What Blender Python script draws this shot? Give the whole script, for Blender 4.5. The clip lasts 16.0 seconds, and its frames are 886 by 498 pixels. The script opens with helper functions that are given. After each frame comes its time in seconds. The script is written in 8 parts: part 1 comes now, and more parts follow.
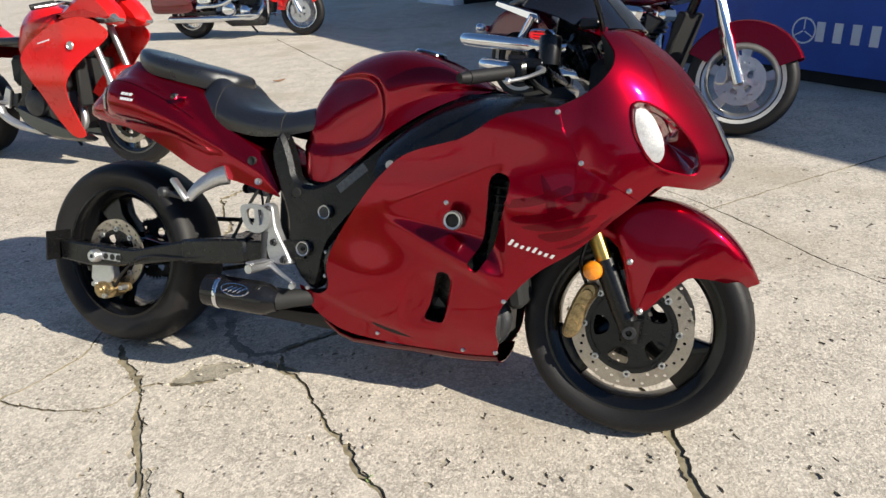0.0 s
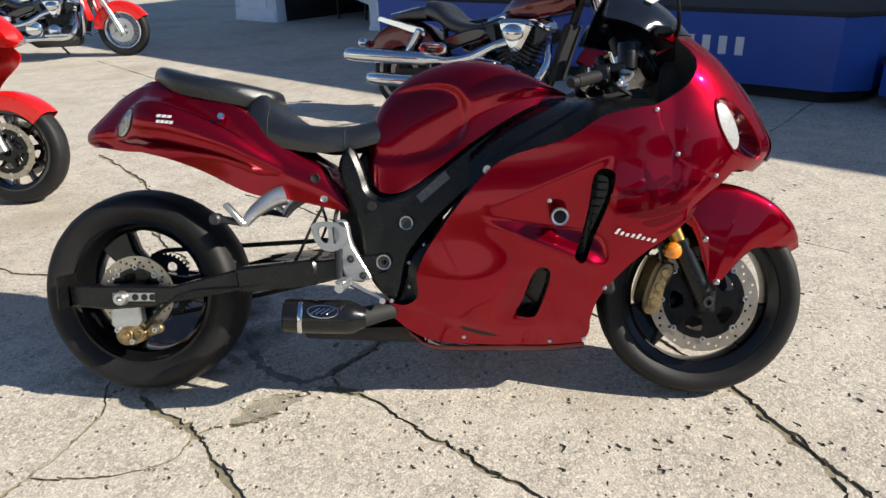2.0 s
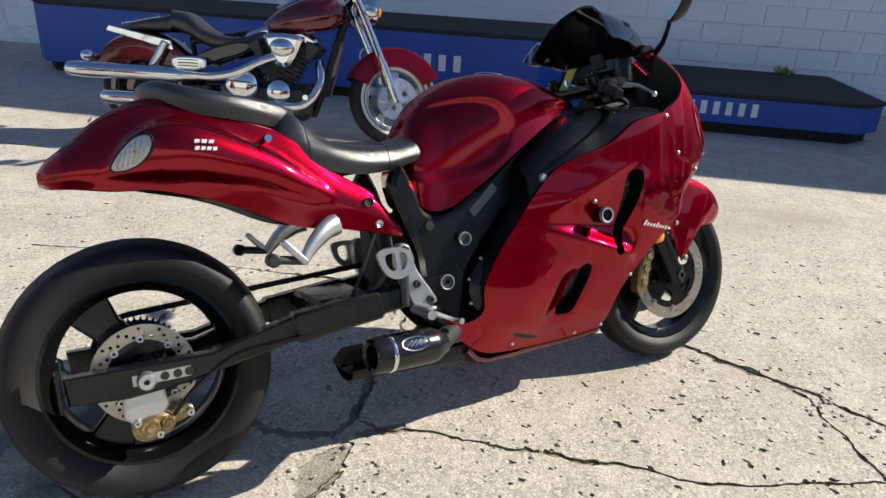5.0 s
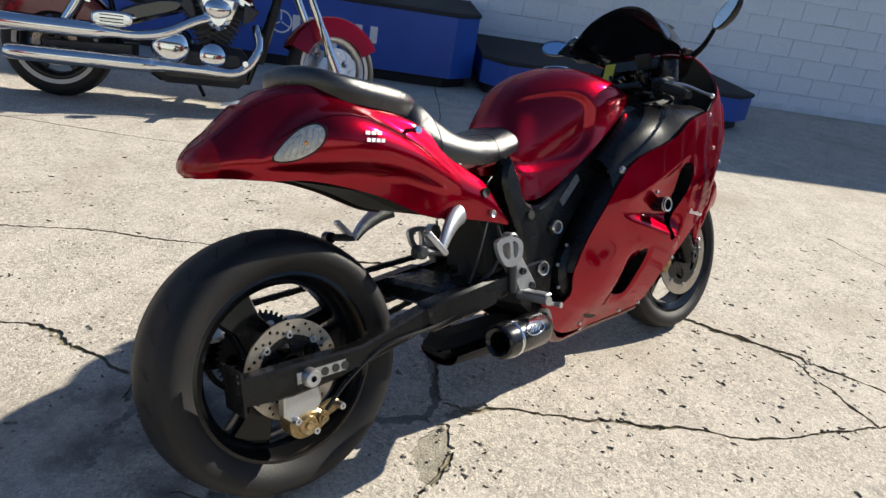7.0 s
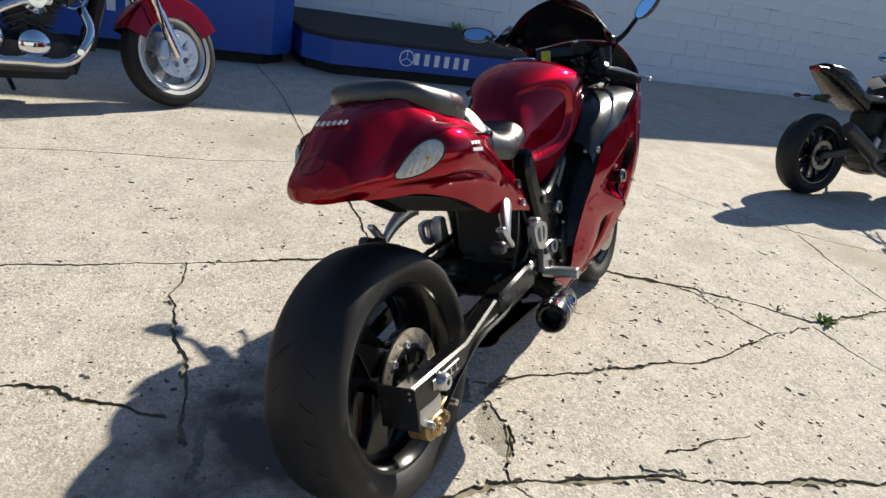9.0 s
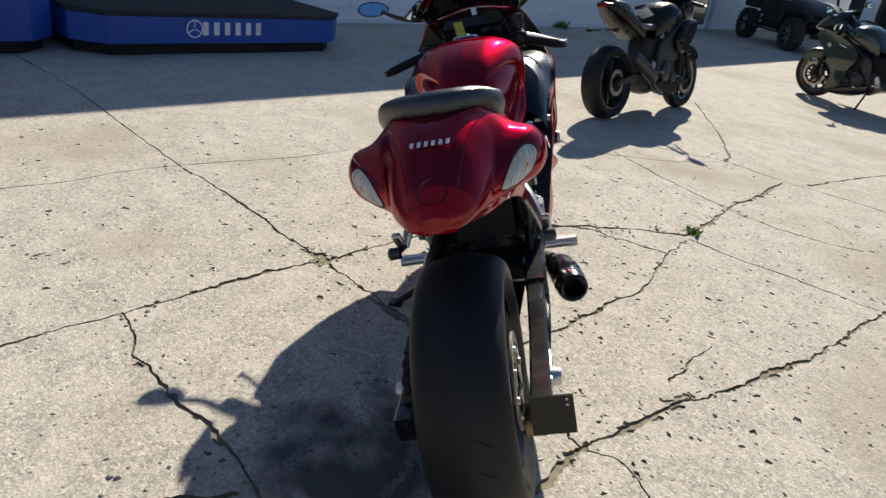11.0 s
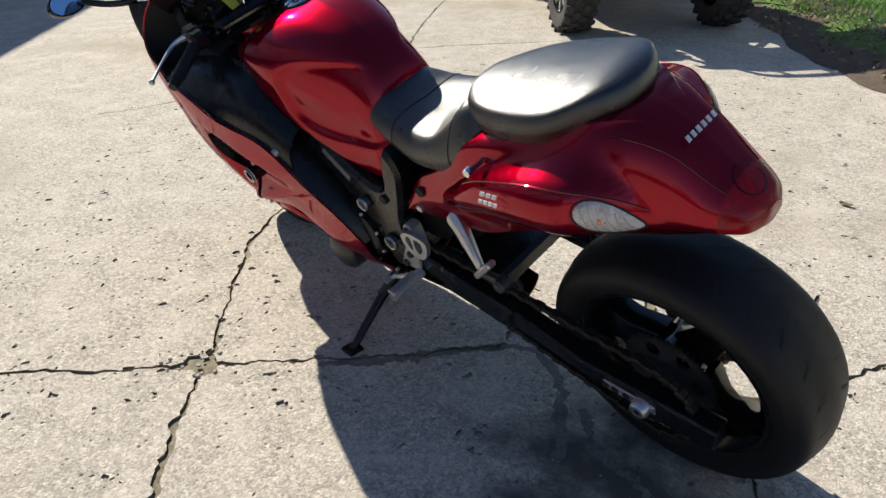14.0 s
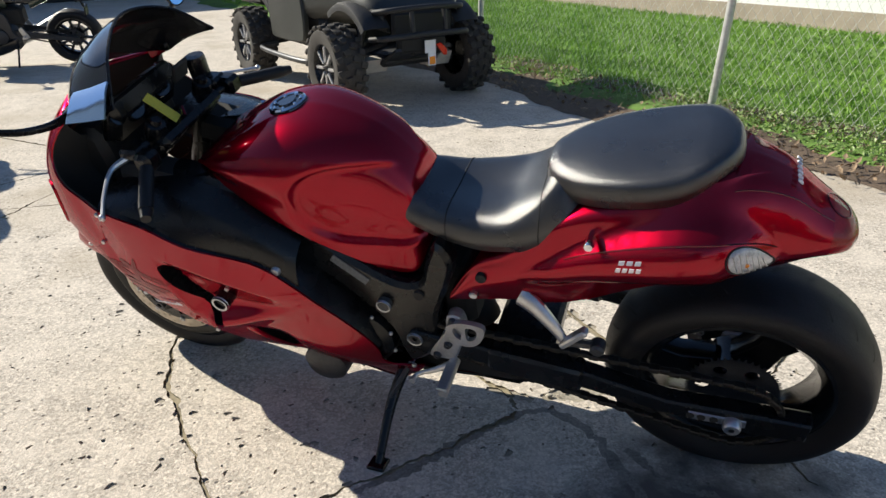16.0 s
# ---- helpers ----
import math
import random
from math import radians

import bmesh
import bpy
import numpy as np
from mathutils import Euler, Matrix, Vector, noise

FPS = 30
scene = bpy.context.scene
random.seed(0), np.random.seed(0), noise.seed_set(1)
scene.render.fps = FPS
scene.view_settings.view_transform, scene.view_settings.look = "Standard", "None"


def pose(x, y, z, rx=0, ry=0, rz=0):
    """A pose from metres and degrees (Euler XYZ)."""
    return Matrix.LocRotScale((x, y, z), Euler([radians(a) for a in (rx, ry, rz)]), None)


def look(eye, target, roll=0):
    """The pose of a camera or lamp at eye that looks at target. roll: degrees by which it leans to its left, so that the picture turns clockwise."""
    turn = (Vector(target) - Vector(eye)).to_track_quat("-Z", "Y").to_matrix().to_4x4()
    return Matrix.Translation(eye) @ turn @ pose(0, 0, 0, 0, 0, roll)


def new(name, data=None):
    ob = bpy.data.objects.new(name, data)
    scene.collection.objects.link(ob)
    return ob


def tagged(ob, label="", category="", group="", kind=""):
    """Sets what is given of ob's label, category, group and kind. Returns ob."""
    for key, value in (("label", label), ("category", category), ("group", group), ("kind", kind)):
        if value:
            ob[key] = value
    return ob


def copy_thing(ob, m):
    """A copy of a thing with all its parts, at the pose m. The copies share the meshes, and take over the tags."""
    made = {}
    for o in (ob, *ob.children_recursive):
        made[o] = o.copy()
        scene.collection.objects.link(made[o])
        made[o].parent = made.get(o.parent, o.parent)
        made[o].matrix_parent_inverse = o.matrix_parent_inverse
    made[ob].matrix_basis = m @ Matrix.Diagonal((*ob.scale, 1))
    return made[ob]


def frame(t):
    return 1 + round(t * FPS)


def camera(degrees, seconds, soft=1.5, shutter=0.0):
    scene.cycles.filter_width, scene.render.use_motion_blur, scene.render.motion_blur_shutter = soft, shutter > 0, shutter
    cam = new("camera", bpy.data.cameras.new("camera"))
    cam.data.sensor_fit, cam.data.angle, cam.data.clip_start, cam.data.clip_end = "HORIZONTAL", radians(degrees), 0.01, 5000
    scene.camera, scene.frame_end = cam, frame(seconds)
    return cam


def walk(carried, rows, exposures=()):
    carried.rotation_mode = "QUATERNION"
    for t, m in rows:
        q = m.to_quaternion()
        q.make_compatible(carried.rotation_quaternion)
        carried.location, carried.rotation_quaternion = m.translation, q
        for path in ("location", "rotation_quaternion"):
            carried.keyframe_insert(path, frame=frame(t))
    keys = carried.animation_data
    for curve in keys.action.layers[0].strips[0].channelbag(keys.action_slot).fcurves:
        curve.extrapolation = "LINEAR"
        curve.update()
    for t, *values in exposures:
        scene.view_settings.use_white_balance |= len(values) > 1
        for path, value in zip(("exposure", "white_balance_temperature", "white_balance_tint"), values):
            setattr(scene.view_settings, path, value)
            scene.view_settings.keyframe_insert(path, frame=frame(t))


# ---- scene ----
cam = camera(65.2, 16.0, soft=1.5)
METRES, EYE, TILT, LEAN, TURN = 6.835, 1.285, 0.0, 0.0, 0.0
ROWS = [
    (0.0, 0.0, 0.0, 0.0, -1.49, -24.92, 3.21),
    (0.5, -0.0339, -0.0084, -0.0019, -7.47, -26.49, 2.1),
    (1.0, -0.0632, -0.0096, -0.0001, -10.89, -27.02, 1.53),
    (1.5, -0.0905, 0.0011, 0.0016, -14.18, -25.35, 2.68),
    (2.0, -0.1151, 0.01, 0.0043, -18.58, -24.45, 2.04),
    (2.5, -0.1469, 0.0176, 0.0021, -25.18, -23.54, 2.1),
    (3.0, -0.1663, 0.0393, 0.0004, -30.11, -23.5, 2.06),
    (3.5, -0.1833, 0.0582, 0.0031, -34.54, -22.44, 1.48),
    (6.0, -0.3012, 0.1499, -0.0017, -57.1, -25.12, -6.43),
    (6.5, -0.3134, 0.172, -0.0018, -59.11, -25.94, -7.37),
    (7.0, -0.3228, 0.1986, 0.0008, -62.28, -24.25, -8.49),
    (7.5, -0.3435, 0.2247, 0.0006, -66.05, -22.22, -9.8),
    (8.0, -0.3654, 0.2488, -0.0009, -71.42, -22.76, -10.44),
    (10.5, -0.3593, 0.3933, 0.0004, -100.19, -24.04, -8.23),
    (11.0, -0.3431, 0.4171, -0.0013, -106.18, -24.58, -7.93),
    (11.5, -0.331, 0.4469, 0.0004, -116.03, -26.44, -6.26),
    (12.0, -0.3059, 0.4663, -0.0026, -125.88, -26.27, -4.57),
    (12.5, -0.2679, 0.4758, -0.0027, -130.58, -27.43, -2.73),
    (13.0, -0.2362, 0.4948, -0.0045, -137.61, -27.44, -2.1),
    (13.5, -0.2034, 0.5141, -0.0021, -147.34, -28.63, -0.64),
    (14.0, -0.1627, 0.5243, -0.0012, -155.42, -29.79, 1.19),
    (14.5, -0.1264, 0.538, 0.0019, -162.13, -27.91, 1.5),
    (15.0, -0.0978, 0.5541, 0.0062, -168.81, -25.71, 1.76),
    (15.5, -0.0709, 0.5479, 0.0049, -174.29, -24.64, 2.43),
    (16.0, -0.0464, 0.5406, 0.0047, -182.0, -24.6, 1.26),
]
walk(cam, [(t, pose(0, 0, EYE, TILT, LEAN, TURN) @ pose(METRES * x, METRES * y, METRES * z, 90 + pitch, roll, yaw)) for t, x, y, z, yaw, pitch, roll in ROWS],
     [(0, 0.63), (8, 0.69), (10.5, 0.50), (12.5, 0.45), (14, 0.62), (16, 0.76)])

# ---- light: one sun over the roof of the block building, and the open sky ----
from mathutils.geometry import delaunay_2d_cdt

SUN = Vector((0.724, -0.429, 0.541)).normalized()
sun = new("sun", bpy.data.lights.new("sun", "SUN"))
sun.data.energy, sun.data.angle, sun.data.color = 5.0, radians(0.53), (1.0, 0.94, 0.805)
sun.matrix_world = look(SUN * 40, (0, 0, 0))
world = bpy.data.worlds.new("sky")
scene.world = world
world.use_nodes = True
wn = world.node_tree.nodes
sky = wn.new("ShaderNodeTexSky")
sky.sky_type, sky.sun_disc = "NISHITA", False
sky.air_density, sky.dust_density, sky.ozone_density = 1.0, 0.2, 5.0
sky.sun_elevation = math.asin(SUN.z)
sky.sun_rotation = math.atan2(SUN.x, SUN.y)
wn["Background"].inputs[1].default_value = 0.074
world.node_tree.links.new(sky.outputs[0], wn["Background"].inputs[0])


# ---- materials ----
def mat(name, colour, rough=0.5, metal=0.0, coat=0.0, vary=0.15, scale=12.0, fine=150.0, bump=0.0, bump_scale=None,
        alpha=1.0, transmission=0.0, emit=0.0, spread=0.08, spec=0.5, ior=1.5, colour2=None):
    """A surface whose colour and roughness vary at two scales, with fine relief."""
    m = bpy.data.materials.new(name)
    m.use_nodes = True
    nt = m.node_tree
    n, l = nt.nodes, nt.links
    b = n["Principled BSDF"]
    tc = n.new("ShaderNodeTexCoord")
    big, small = n.new("ShaderNodeTexNoise"), n.new("ShaderNodeTexNoise")
    big.inputs["Scale"].default_value, small.inputs["Scale"].default_value = scale, fine
    big.inputs["Detail"].default_value = small.inputs["Detail"].default_value = 4
    for t in (big, small):
        l.new(tc.outputs["Object"], t.inputs["Vector"])
    add = n.new("ShaderNodeMath")
    add.operation = "ADD"
    l.new(big.outputs[0], add.inputs[0])
    l.new(small.outputs[0], add.inputs[1])
    ramp = n.new("ShaderNodeMapRange")
    ramp.inputs["From Min"].default_value, ramp.inputs["From Max"].default_value = 0.6, 1.4
    l.new(add.outputs[0], ramp.inputs["Value"])
    mix = n.new("ShaderNodeMix")
    mix.data_type = "RGBA"
    c = Vector(colour[:3])
    c2 = Vector(colour2[:3]) if colour2 else c * (1 + vary)
    mix.inputs["A"].default_value = (*(c * (1 - vary)), 1)
    mix.inputs["B"].default_value = (*c2, 1)
    l.new(ramp.outputs[0], mix.inputs["Factor"])
    l.new(mix.outputs["Result"], b.inputs["Base Color"])
    rr = n.new("ShaderNodeMapRange")
    rr.inputs["To Min"].default_value, rr.inputs["To Max"].default_value = max(0.0, rough - spread), min(1.0, rough + spread)
    l.new(big.outputs[0], rr.inputs["Value"])
    l.new(rr.outputs[0], b.inputs["Roughness"])
    b.inputs["Metallic"].default_value, b.inputs["Coat Weight"].default_value = metal, coat
    b.inputs["Coat Roughness"].default_value = 0.04
    b.inputs["Specular IOR Level"].default_value, b.inputs["IOR"].default_value = spec, ior
    b.inputs["Alpha"].default_value, b.inputs["Transmission Weight"].default_value = alpha, transmission
    if emit:
        b.inputs["Emission Color"].default_value = (*colour[:3], 1)
        b.inputs["Emission Strength"].default_value = emit
    if bump:
        bn = n.new("ShaderNodeBump")
        bn.inputs["Strength"].default_value, bn.inputs["Distance"].default_value = bump, 0.004
        src = small
        if bump_scale:
            src = n.new("ShaderNodeTexNoise")
            src.inputs["Scale"].default_value, src.inputs["Detail"].default_value = bump_scale, 5
            l.new(tc.outputs["Object"], src.inputs["Vector"])
        l.new(src.outputs[0], bn.inputs["Height"])
        l.new(bn.outputs[0], b.inputs["Normal"])
    return m


def concrete(name, light, dark):
    """Old exposed-aggregate concrete: pale stones, grey paste, stains metres wide, pits and a gritty relief."""
    m = bpy.data.materials.new(name)
    m.use_nodes = True
    nt = m.node_tree
    n, l = nt.nodes, nt.links
    b = n["Principled BSDF"]
    tc = n.new("ShaderNodeTexCoord")

    def tex(kind, scale, detail=None):
        t = n.new(kind)
        t.inputs["Scale"].default_value = scale
        if detail is not None:
            t.inputs["Detail"].default_value = detail
        l.new(tc.outputs["Object"], t.inputs["Vector"])
        return t

    def ramp(src, a, z):
        r = n.new("ShaderNodeMapRange")
        r.inputs["From Min"].default_value, r.inputs["From Max"].default_value = a, z
        l.new(src, r.inputs["Value"])
        return r.outputs[0]

    def mix(f, a, z, mode="MIX"):
        x = n.new("ShaderNodeMix")
        x.data_type, x.blend_type = "RGBA", mode
        for s, v in (("Factor", f), ("A", a), ("B", z)):
            if isinstance(v, (tuple, float)):
                x.inputs[s].default_value = v
            else:
                l.new(v, x.inputs[s])
        return x.outputs["Result"]

    stains, patches, grit = tex("ShaderNodeTexNoise", 0.9, 6), tex("ShaderNodeTexNoise", 6, 5), tex("ShaderNodeTexNoise", 130, 5)
    stones, gravel = tex("ShaderNodeTexVoronoi", 85), tex("ShaderNodeTexVoronoi", 190)

    def tone(src, a, z):
        """Each stone's own brightness, from a to z."""
        sep = n.new("ShaderNodeSeparateColor")
        l.new(src, sep.inputs[0])
        r = n.new("ShaderNodeMapRange")
        r.inputs["To Min"].default_value, r.inputs["To Max"].default_value = a, z
        l.new(sep.outputs[0], r.inputs["Value"])
        return r.outputs[0]

    def times(c, f):
        x = n.new("ShaderNodeVectorMath")
        x.operation = "SCALE"
        l.new(c, x.inputs[0])
        l.new(f, x.inputs["Scale"])
        return x.outputs[0]

    c = mix(ramp(grit.outputs[0], 0.3, 0.7), (*dark, 1), (*light, 1))
    c = times(times(c, tone(stones.outputs["Color"], 0.74, 1.19)), tone(gravel.outputs["Color"], 0.74, 1.24))
    c = mix(ramp(patches.outputs[0], 0.42, 1.10), c, (light[0] * 1.22, light[1] * 1.22, light[2] * 1.22, 1))
    c = mix(ramp(stains.outputs[0], 0.52, 0.75), c, (dark[0] * 0.9, dark[1] * 0.86, dark[2] * 0.78, 1))
    # small pits: the shade in each hollow is put into the colour as a dark dot
    specks = tex("ShaderNodeTexVoronoi", 22)
    c = mix(ramp(specks.outputs["Distance"], 0.13, 0.06), c, (0.15, 0.13, 0.11, 1))
    # an old oil stain soaked into the slab, blotchy at its rim
    far = n.new("ShaderNodeVectorMath")
    far.operation = "DISTANCE"
    l.new(tc.outputs["Object"], far.inputs[0])
    far.inputs[1].default_value = OIL
    blot = tex("ShaderNodeTexNoise", 7, 5)
    wob = n.new("ShaderNodeMath")
    wob.operation, wob.inputs[1].default_value = "MULTIPLY_ADD", 0.9
    l.new(blot.outputs[0], wob.inputs[0])
    l.new(far.outputs["Value"], wob.inputs[2])
    c = mix(ramp(wob.outputs[0], 0.86, 0.56), c, (0.115, 0.107, 0.098, 1))
    l.new(c, b.inputs["Base Color"])
    b.inputs["Roughness"].default_value = 0.92
    b.inputs["Specular IOR Level"].default_value = 0.25
    h = n.new("ShaderNodeMath")
    h.operation = "ADD"
    l.new(grit.outputs[0], h.inputs[0])
    l.new(ramp(specks.outputs["Distance"], 0.06, 0.16), h.inputs[1])
    bn = n.new("ShaderNodeBump")
    bn.inputs["Strength"].default_value, bn.inputs["Distance"].default_value = 0.5, 0.006
    l.new(h.outputs[0], bn.inputs["Height"])
    l.new(bn.outputs[0], b.inputs["Normal"])
    return m


OIL = (-1.02, 2.48, 0.0)
CONCRETE = concrete("concrete", (0.56, 0.503, 0.433), (0.40, 0.358, 0.304))
CRACK = mat("crack_dirt", (0.19, 0.155, 0.10), 0.95, vary=0.5, scale=7, fine=50, bump=0.6, colour2=(0.36, 0.31, 0.21))
STAIN = mat("oil_stained_concrete", (0.10, 0.092, 0.085), 0.75, vary=0.4, scale=14, fine=120, bump=0.6, colour2=(0.30, 0.275, 0.24))
UTVPAINT = mat("dark_vehicle_paint", (0.020, 0.022, 0.019), 0.5, coat=0.1, vary=0.25, scale=6)
PIT = mat("pit_concrete", (0.33, 0.295, 0.24), 0.95, vary=0.3, scale=30, bump=0.5)
PATCH = mat("gravel_patch", (0.30, 0.27, 0.215), 0.95, vary=0.45, scale=30, fine=150, bump=1.0, bump_scale=140)
CHIPS = mat("concrete_chips", (0.46, 0.42, 0.35), 0.95, vary=0.35, scale=60, bump=0.3)


def candy(name, colour, rough, flake=0.86, gloss=0.9):
    """Deep candy paint: coloured flake with a broad and a narrow sheen under a clear coat, a little soft colour between."""
    m = bpy.data.materials.new(name)
    m.use_nodes = True
    n, l = m.node_tree.nodes, m.node_tree.links
    n.remove(n["Principled BSDF"])
    tc = n.new("ShaderNodeTexCoord")
    fine, wide = n.new("ShaderNodeTexNoise"), n.new("ShaderNodeTexNoise")
    fine.inputs["Scale"].default_value, wide.inputs["Scale"].default_value = 1400, 5
    for t in (fine, wide):
        l.new(tc.outputs["Object"], t.inputs["Vector"])
    mix = n.new("ShaderNodeMix")
    mix.data_type = "RGBA"
    mix.inputs["A"].default_value = (*(c * 0.82 for c in colour), 1)
    mix.inputs["B"].default_value = (*(c * 1.18 for c in colour), 1)
    l.new(fine.outputs[0], mix.inputs["Factor"])
    rr = n.new("ShaderNodeMapRange")
    rr.inputs["To Min"].default_value, rr.inputs["To Max"].default_value = rough - 0.03, rough + 0.03
    l.new(wide.outputs[0], rr.inputs["Value"])
    metal, soft, clear = n.new("ShaderNodeBsdfAnisotropic"), n.new("ShaderNodeBsdfDiffuse"), n.new("ShaderNodeBsdfAnisotropic")
    sheen, lobes = n.new("ShaderNodeBsdfAnisotropic"), n.new("ShaderNodeMixShader")
    sheen.inputs["Roughness"].default_value = rough * 0.5
    lobes.inputs[0].default_value = 0.45
    l.new(metal.outputs[0], lobes.inputs[1])
    l.new(sheen.outputs[0], lobes.inputs[2])
    for sh in (metal, sheen, soft):
        l.new(mix.outputs["Result"], sh.inputs["Color"])
    l.new(rr.outputs[0], metal.inputs["Roughness"])
    clear.inputs["Color"].default_value, clear.inputs["Roughness"].default_value = (1, 1, 1, 1), 0.045
    under, over, fr, k = n.new("ShaderNodeMixShader"), n.new("ShaderNodeMixShader"), n.new("ShaderNodeFresnel"), n.new("ShaderNodeMath")
    under.inputs[0].default_value = flake
    l.new(soft.outputs[0], under.inputs[1])
    l.new(lobes.outputs[0], under.inputs[2])
    fr.inputs["IOR"].default_value = 1.5
    k.operation, k.inputs[1].default_value = "MULTIPLY", gloss
    l.new(fr.outputs[0], k.inputs[0])
    l.new(k.outputs[0], over.inputs[0])
    l.new(under.outputs[0], over.inputs[1])
    l.new(clear.outputs[0], over.inputs[2])
    l.new(over.outputs[0], n["Material Output"].inputs["Surface"])
    return m


CANDY = candy("candy_red_paint", (0.295, 0.0003, 0.0125), 0.375, 0.92, 0.55)
# the candy red at about a third, for underside, grooves, seams and lamp ring
CANDY_DARK = candy("darker_candy_red", (0.10, 0.0006, 0.005), 0.34, 0.8, 1.0)
GHOST = candy("dark_ghost_graphic", (0.165, 0.0003, 0.008), 0.39, 0.92, 0.45)
BLACK = mat("black_satin_paint", (0.0055, 0.0055, 0.006), 0.27, vary=0.3, scale=20, bump=0.05, spec=0.36)
WHEELBLACK = mat("black_wheel_enamel", (0.005, 0.005, 0.0055), 0.18, vary=0.2, spread=0.05, spec=0.35)
SHEEN = mat("black_gloss", (0.008, 0.008, 0.009), 0.12, coat=0.6, vary=0.2, spread=0.04)
# matt near-black; on the doorway's inner walls it stands in for shade
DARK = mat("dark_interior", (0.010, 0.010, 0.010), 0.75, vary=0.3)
GREYMETAL = mat("dark_grey_casting", (0.055, 0.056, 0.06), 0.45, metal=0.6, vary=0.3, scale=25, bump=0.15)
RUBBER = mat("tyre_rubber", (0.0125, 0.0118, 0.0125), 0.55, vary=0.4, scale=8, fine=260, bump=0.2, spec=0.30)
VINYL = mat("black_seat_vinyl", (0.010, 0.010, 0.0115), 0.285, vary=0.2, scale=10, fine=600, bump=0.25, bump_scale=900, spread=0.05, spec=0.95)
SILVER = mat("satin_aluminium", (0.55, 0.55, 0.56), 0.36, metal=0.9, vary=0.12, scale=18, bump=0.05)
WHITEMETAL = mat("silver_painted_bracket", (0.44, 0.44, 0.45), 0.36, metal=0.75, vary=0.2, scale=30, bump=0.1)
CHROME = mat("chrome", (0.72, 0.74, 0.77), 0.05, metal=1.0, vary=0.03, spread=0.02)
STEEL = mat("brake_disc_steel", (0.46, 0.40, 0.33), 0.38, metal=0.85, vary=0.2, scale=30, fine=300)
GOLD = mat("tarnished_gold_caliper", (0.36, 0.26, 0.13), 0.42, metal=0.8, vary=0.55, scale=40)
FORKGOLD = mat("gold_fork_tube", (0.50, 0.33, 0.09), 0.3, metal=0.9, vary=0.15)
CHAIN = mat("oily_chain", (0.032, 0.028, 0.023), 0.5, metal=0.7, vary=0.4, scale=60)
CLEAR = mat("clear_indicator_lens", (0.52, 0.50, 0.48), 0.12, vary=0.35, scale=45, fine=120, bump=0.6, bump_scale=160, coat=1.0)
LAMPGLASS = mat("ribbed_lamp_glass", (0.36, 0.36, 0.36), 0.18, vary=0.22, scale=120, fine=260, bump=0.3, bump_scale=300, coat=0.8)
# blue put into the metal for the sky mirrored in the screen
SKYGLINT = mat("blue_sky_glint", (0.30, 0.42, 0.58), 0.08, metal=0.9, vary=0.1, scale=9, spread=0.02)
AMBER = mat("amber_lens", (0.90, 0.28, 0.015), 0.15, vary=0.25, scale=60, bump=0.4, bump_scale=220, coat=1.0)
REDLENS = mat("red_tail_lens", (0.26, 0.0015, 0.006), 0.16, vary=0.25, scale=40, bump=0.2, bump_scale=150, spec=0.35)
HEADGLASS = mat("headlight_glass", (0.22, 0.23, 0.24), 0.06, metal=0.6, vary=0.25, scale=20, coat=1.0)
SCREEN = mat("dark_smoked_screen", (0.006, 0.006, 0.008), 0.06, vary=0.1, alpha=0.93, coat=0.5, spread=0.02)
MIRROR = mat("mirror_glass", (0.50, 0.72, 0.95), 0.02, metal=1.0, vary=0.02, spread=0.01)
DECAL = mat("white_silver_lettering", (0.78, 0.78, 0.80), 0.35, metal=0.2, vary=0.05)
YELLOWTAG = mat("yellow_key_tag", (0.55, 0.47, 0.05), 0.6, vary=0.2)
BRUSHED = mat("black_silencer_skin", (0.008, 0.008, 0.009), 0.24, coat=0.25, vary=0.3, scale=80, spec=0.3)
STICKER = mat("grey_sticker", (0.12, 0.125, 0.13), 0.5, vary=0.5, scale=120)
BLUE = mat("royal_blue_platform_cloth", (0.018, 0.082, 0.40), 0.5, vary=0.2, scale=3, fine=200, bump=0.1)
CARPET = mat("charcoal_platform_carpet", (0.030, 0.030, 0.032), 0.95, vary=0.3, scale=6, fine=300, bump=0.5)
WHITEPAINT = mat("white_painted_block", (0.82, 0.86, 0.92), 0.7, vary=0.10, scale=2.2, fine=60, bump=0.35, bump_scale=55)
MORTAR = mat("painted_mortar", (0.76, 0.80, 0.86), 0.85, vary=0.2, scale=5, bump=0.5)
LOGOWHITE = mat("white_sign_vinyl", (0.80, 0.81, 0.83), 0.5, vary=0.05)
GRASS_SOIL = mat("lawn_soil", (0.09, 0.17, 0.025), 0.95, vary=0.5, scale=3, fine=50, bump=0.8)
GRASS = mat("lawn_grass", (0.14, 0.31, 0.03), 0.6, vary=0.3, scale=0.9, fine=6, colour2=(0.27, 0.46, 0.06))
DIRT = mat("brown_leaf_dirt", (0.10, 0.070, 0.048), 0.95, vary=0.45, scale=12, fine=90, bump=0.9)
DEADLEAF = mat("dry_brown_leaf", (0.20, 0.125, 0.07), 0.8, vary=0.5, scale=7, colour2=(0.34, 0.24, 0.15))
BRICKCHIP = mat("brown_wood_chip", (0.26, 0.15, 0.09), 0.9, vary=0.5, scale=40, bump=0.5)
IVY = mat("green_ivy_leaf", (0.17, 0.30, 0.06), 0.5, vary=0.5, scale=5, colour2=(0.36, 0.46, 0.16))
GALV = mat("galvanised_steel", (0.50, 0.50, 0.48), 0.5, metal=0.55, vary=0.25, scale=20)
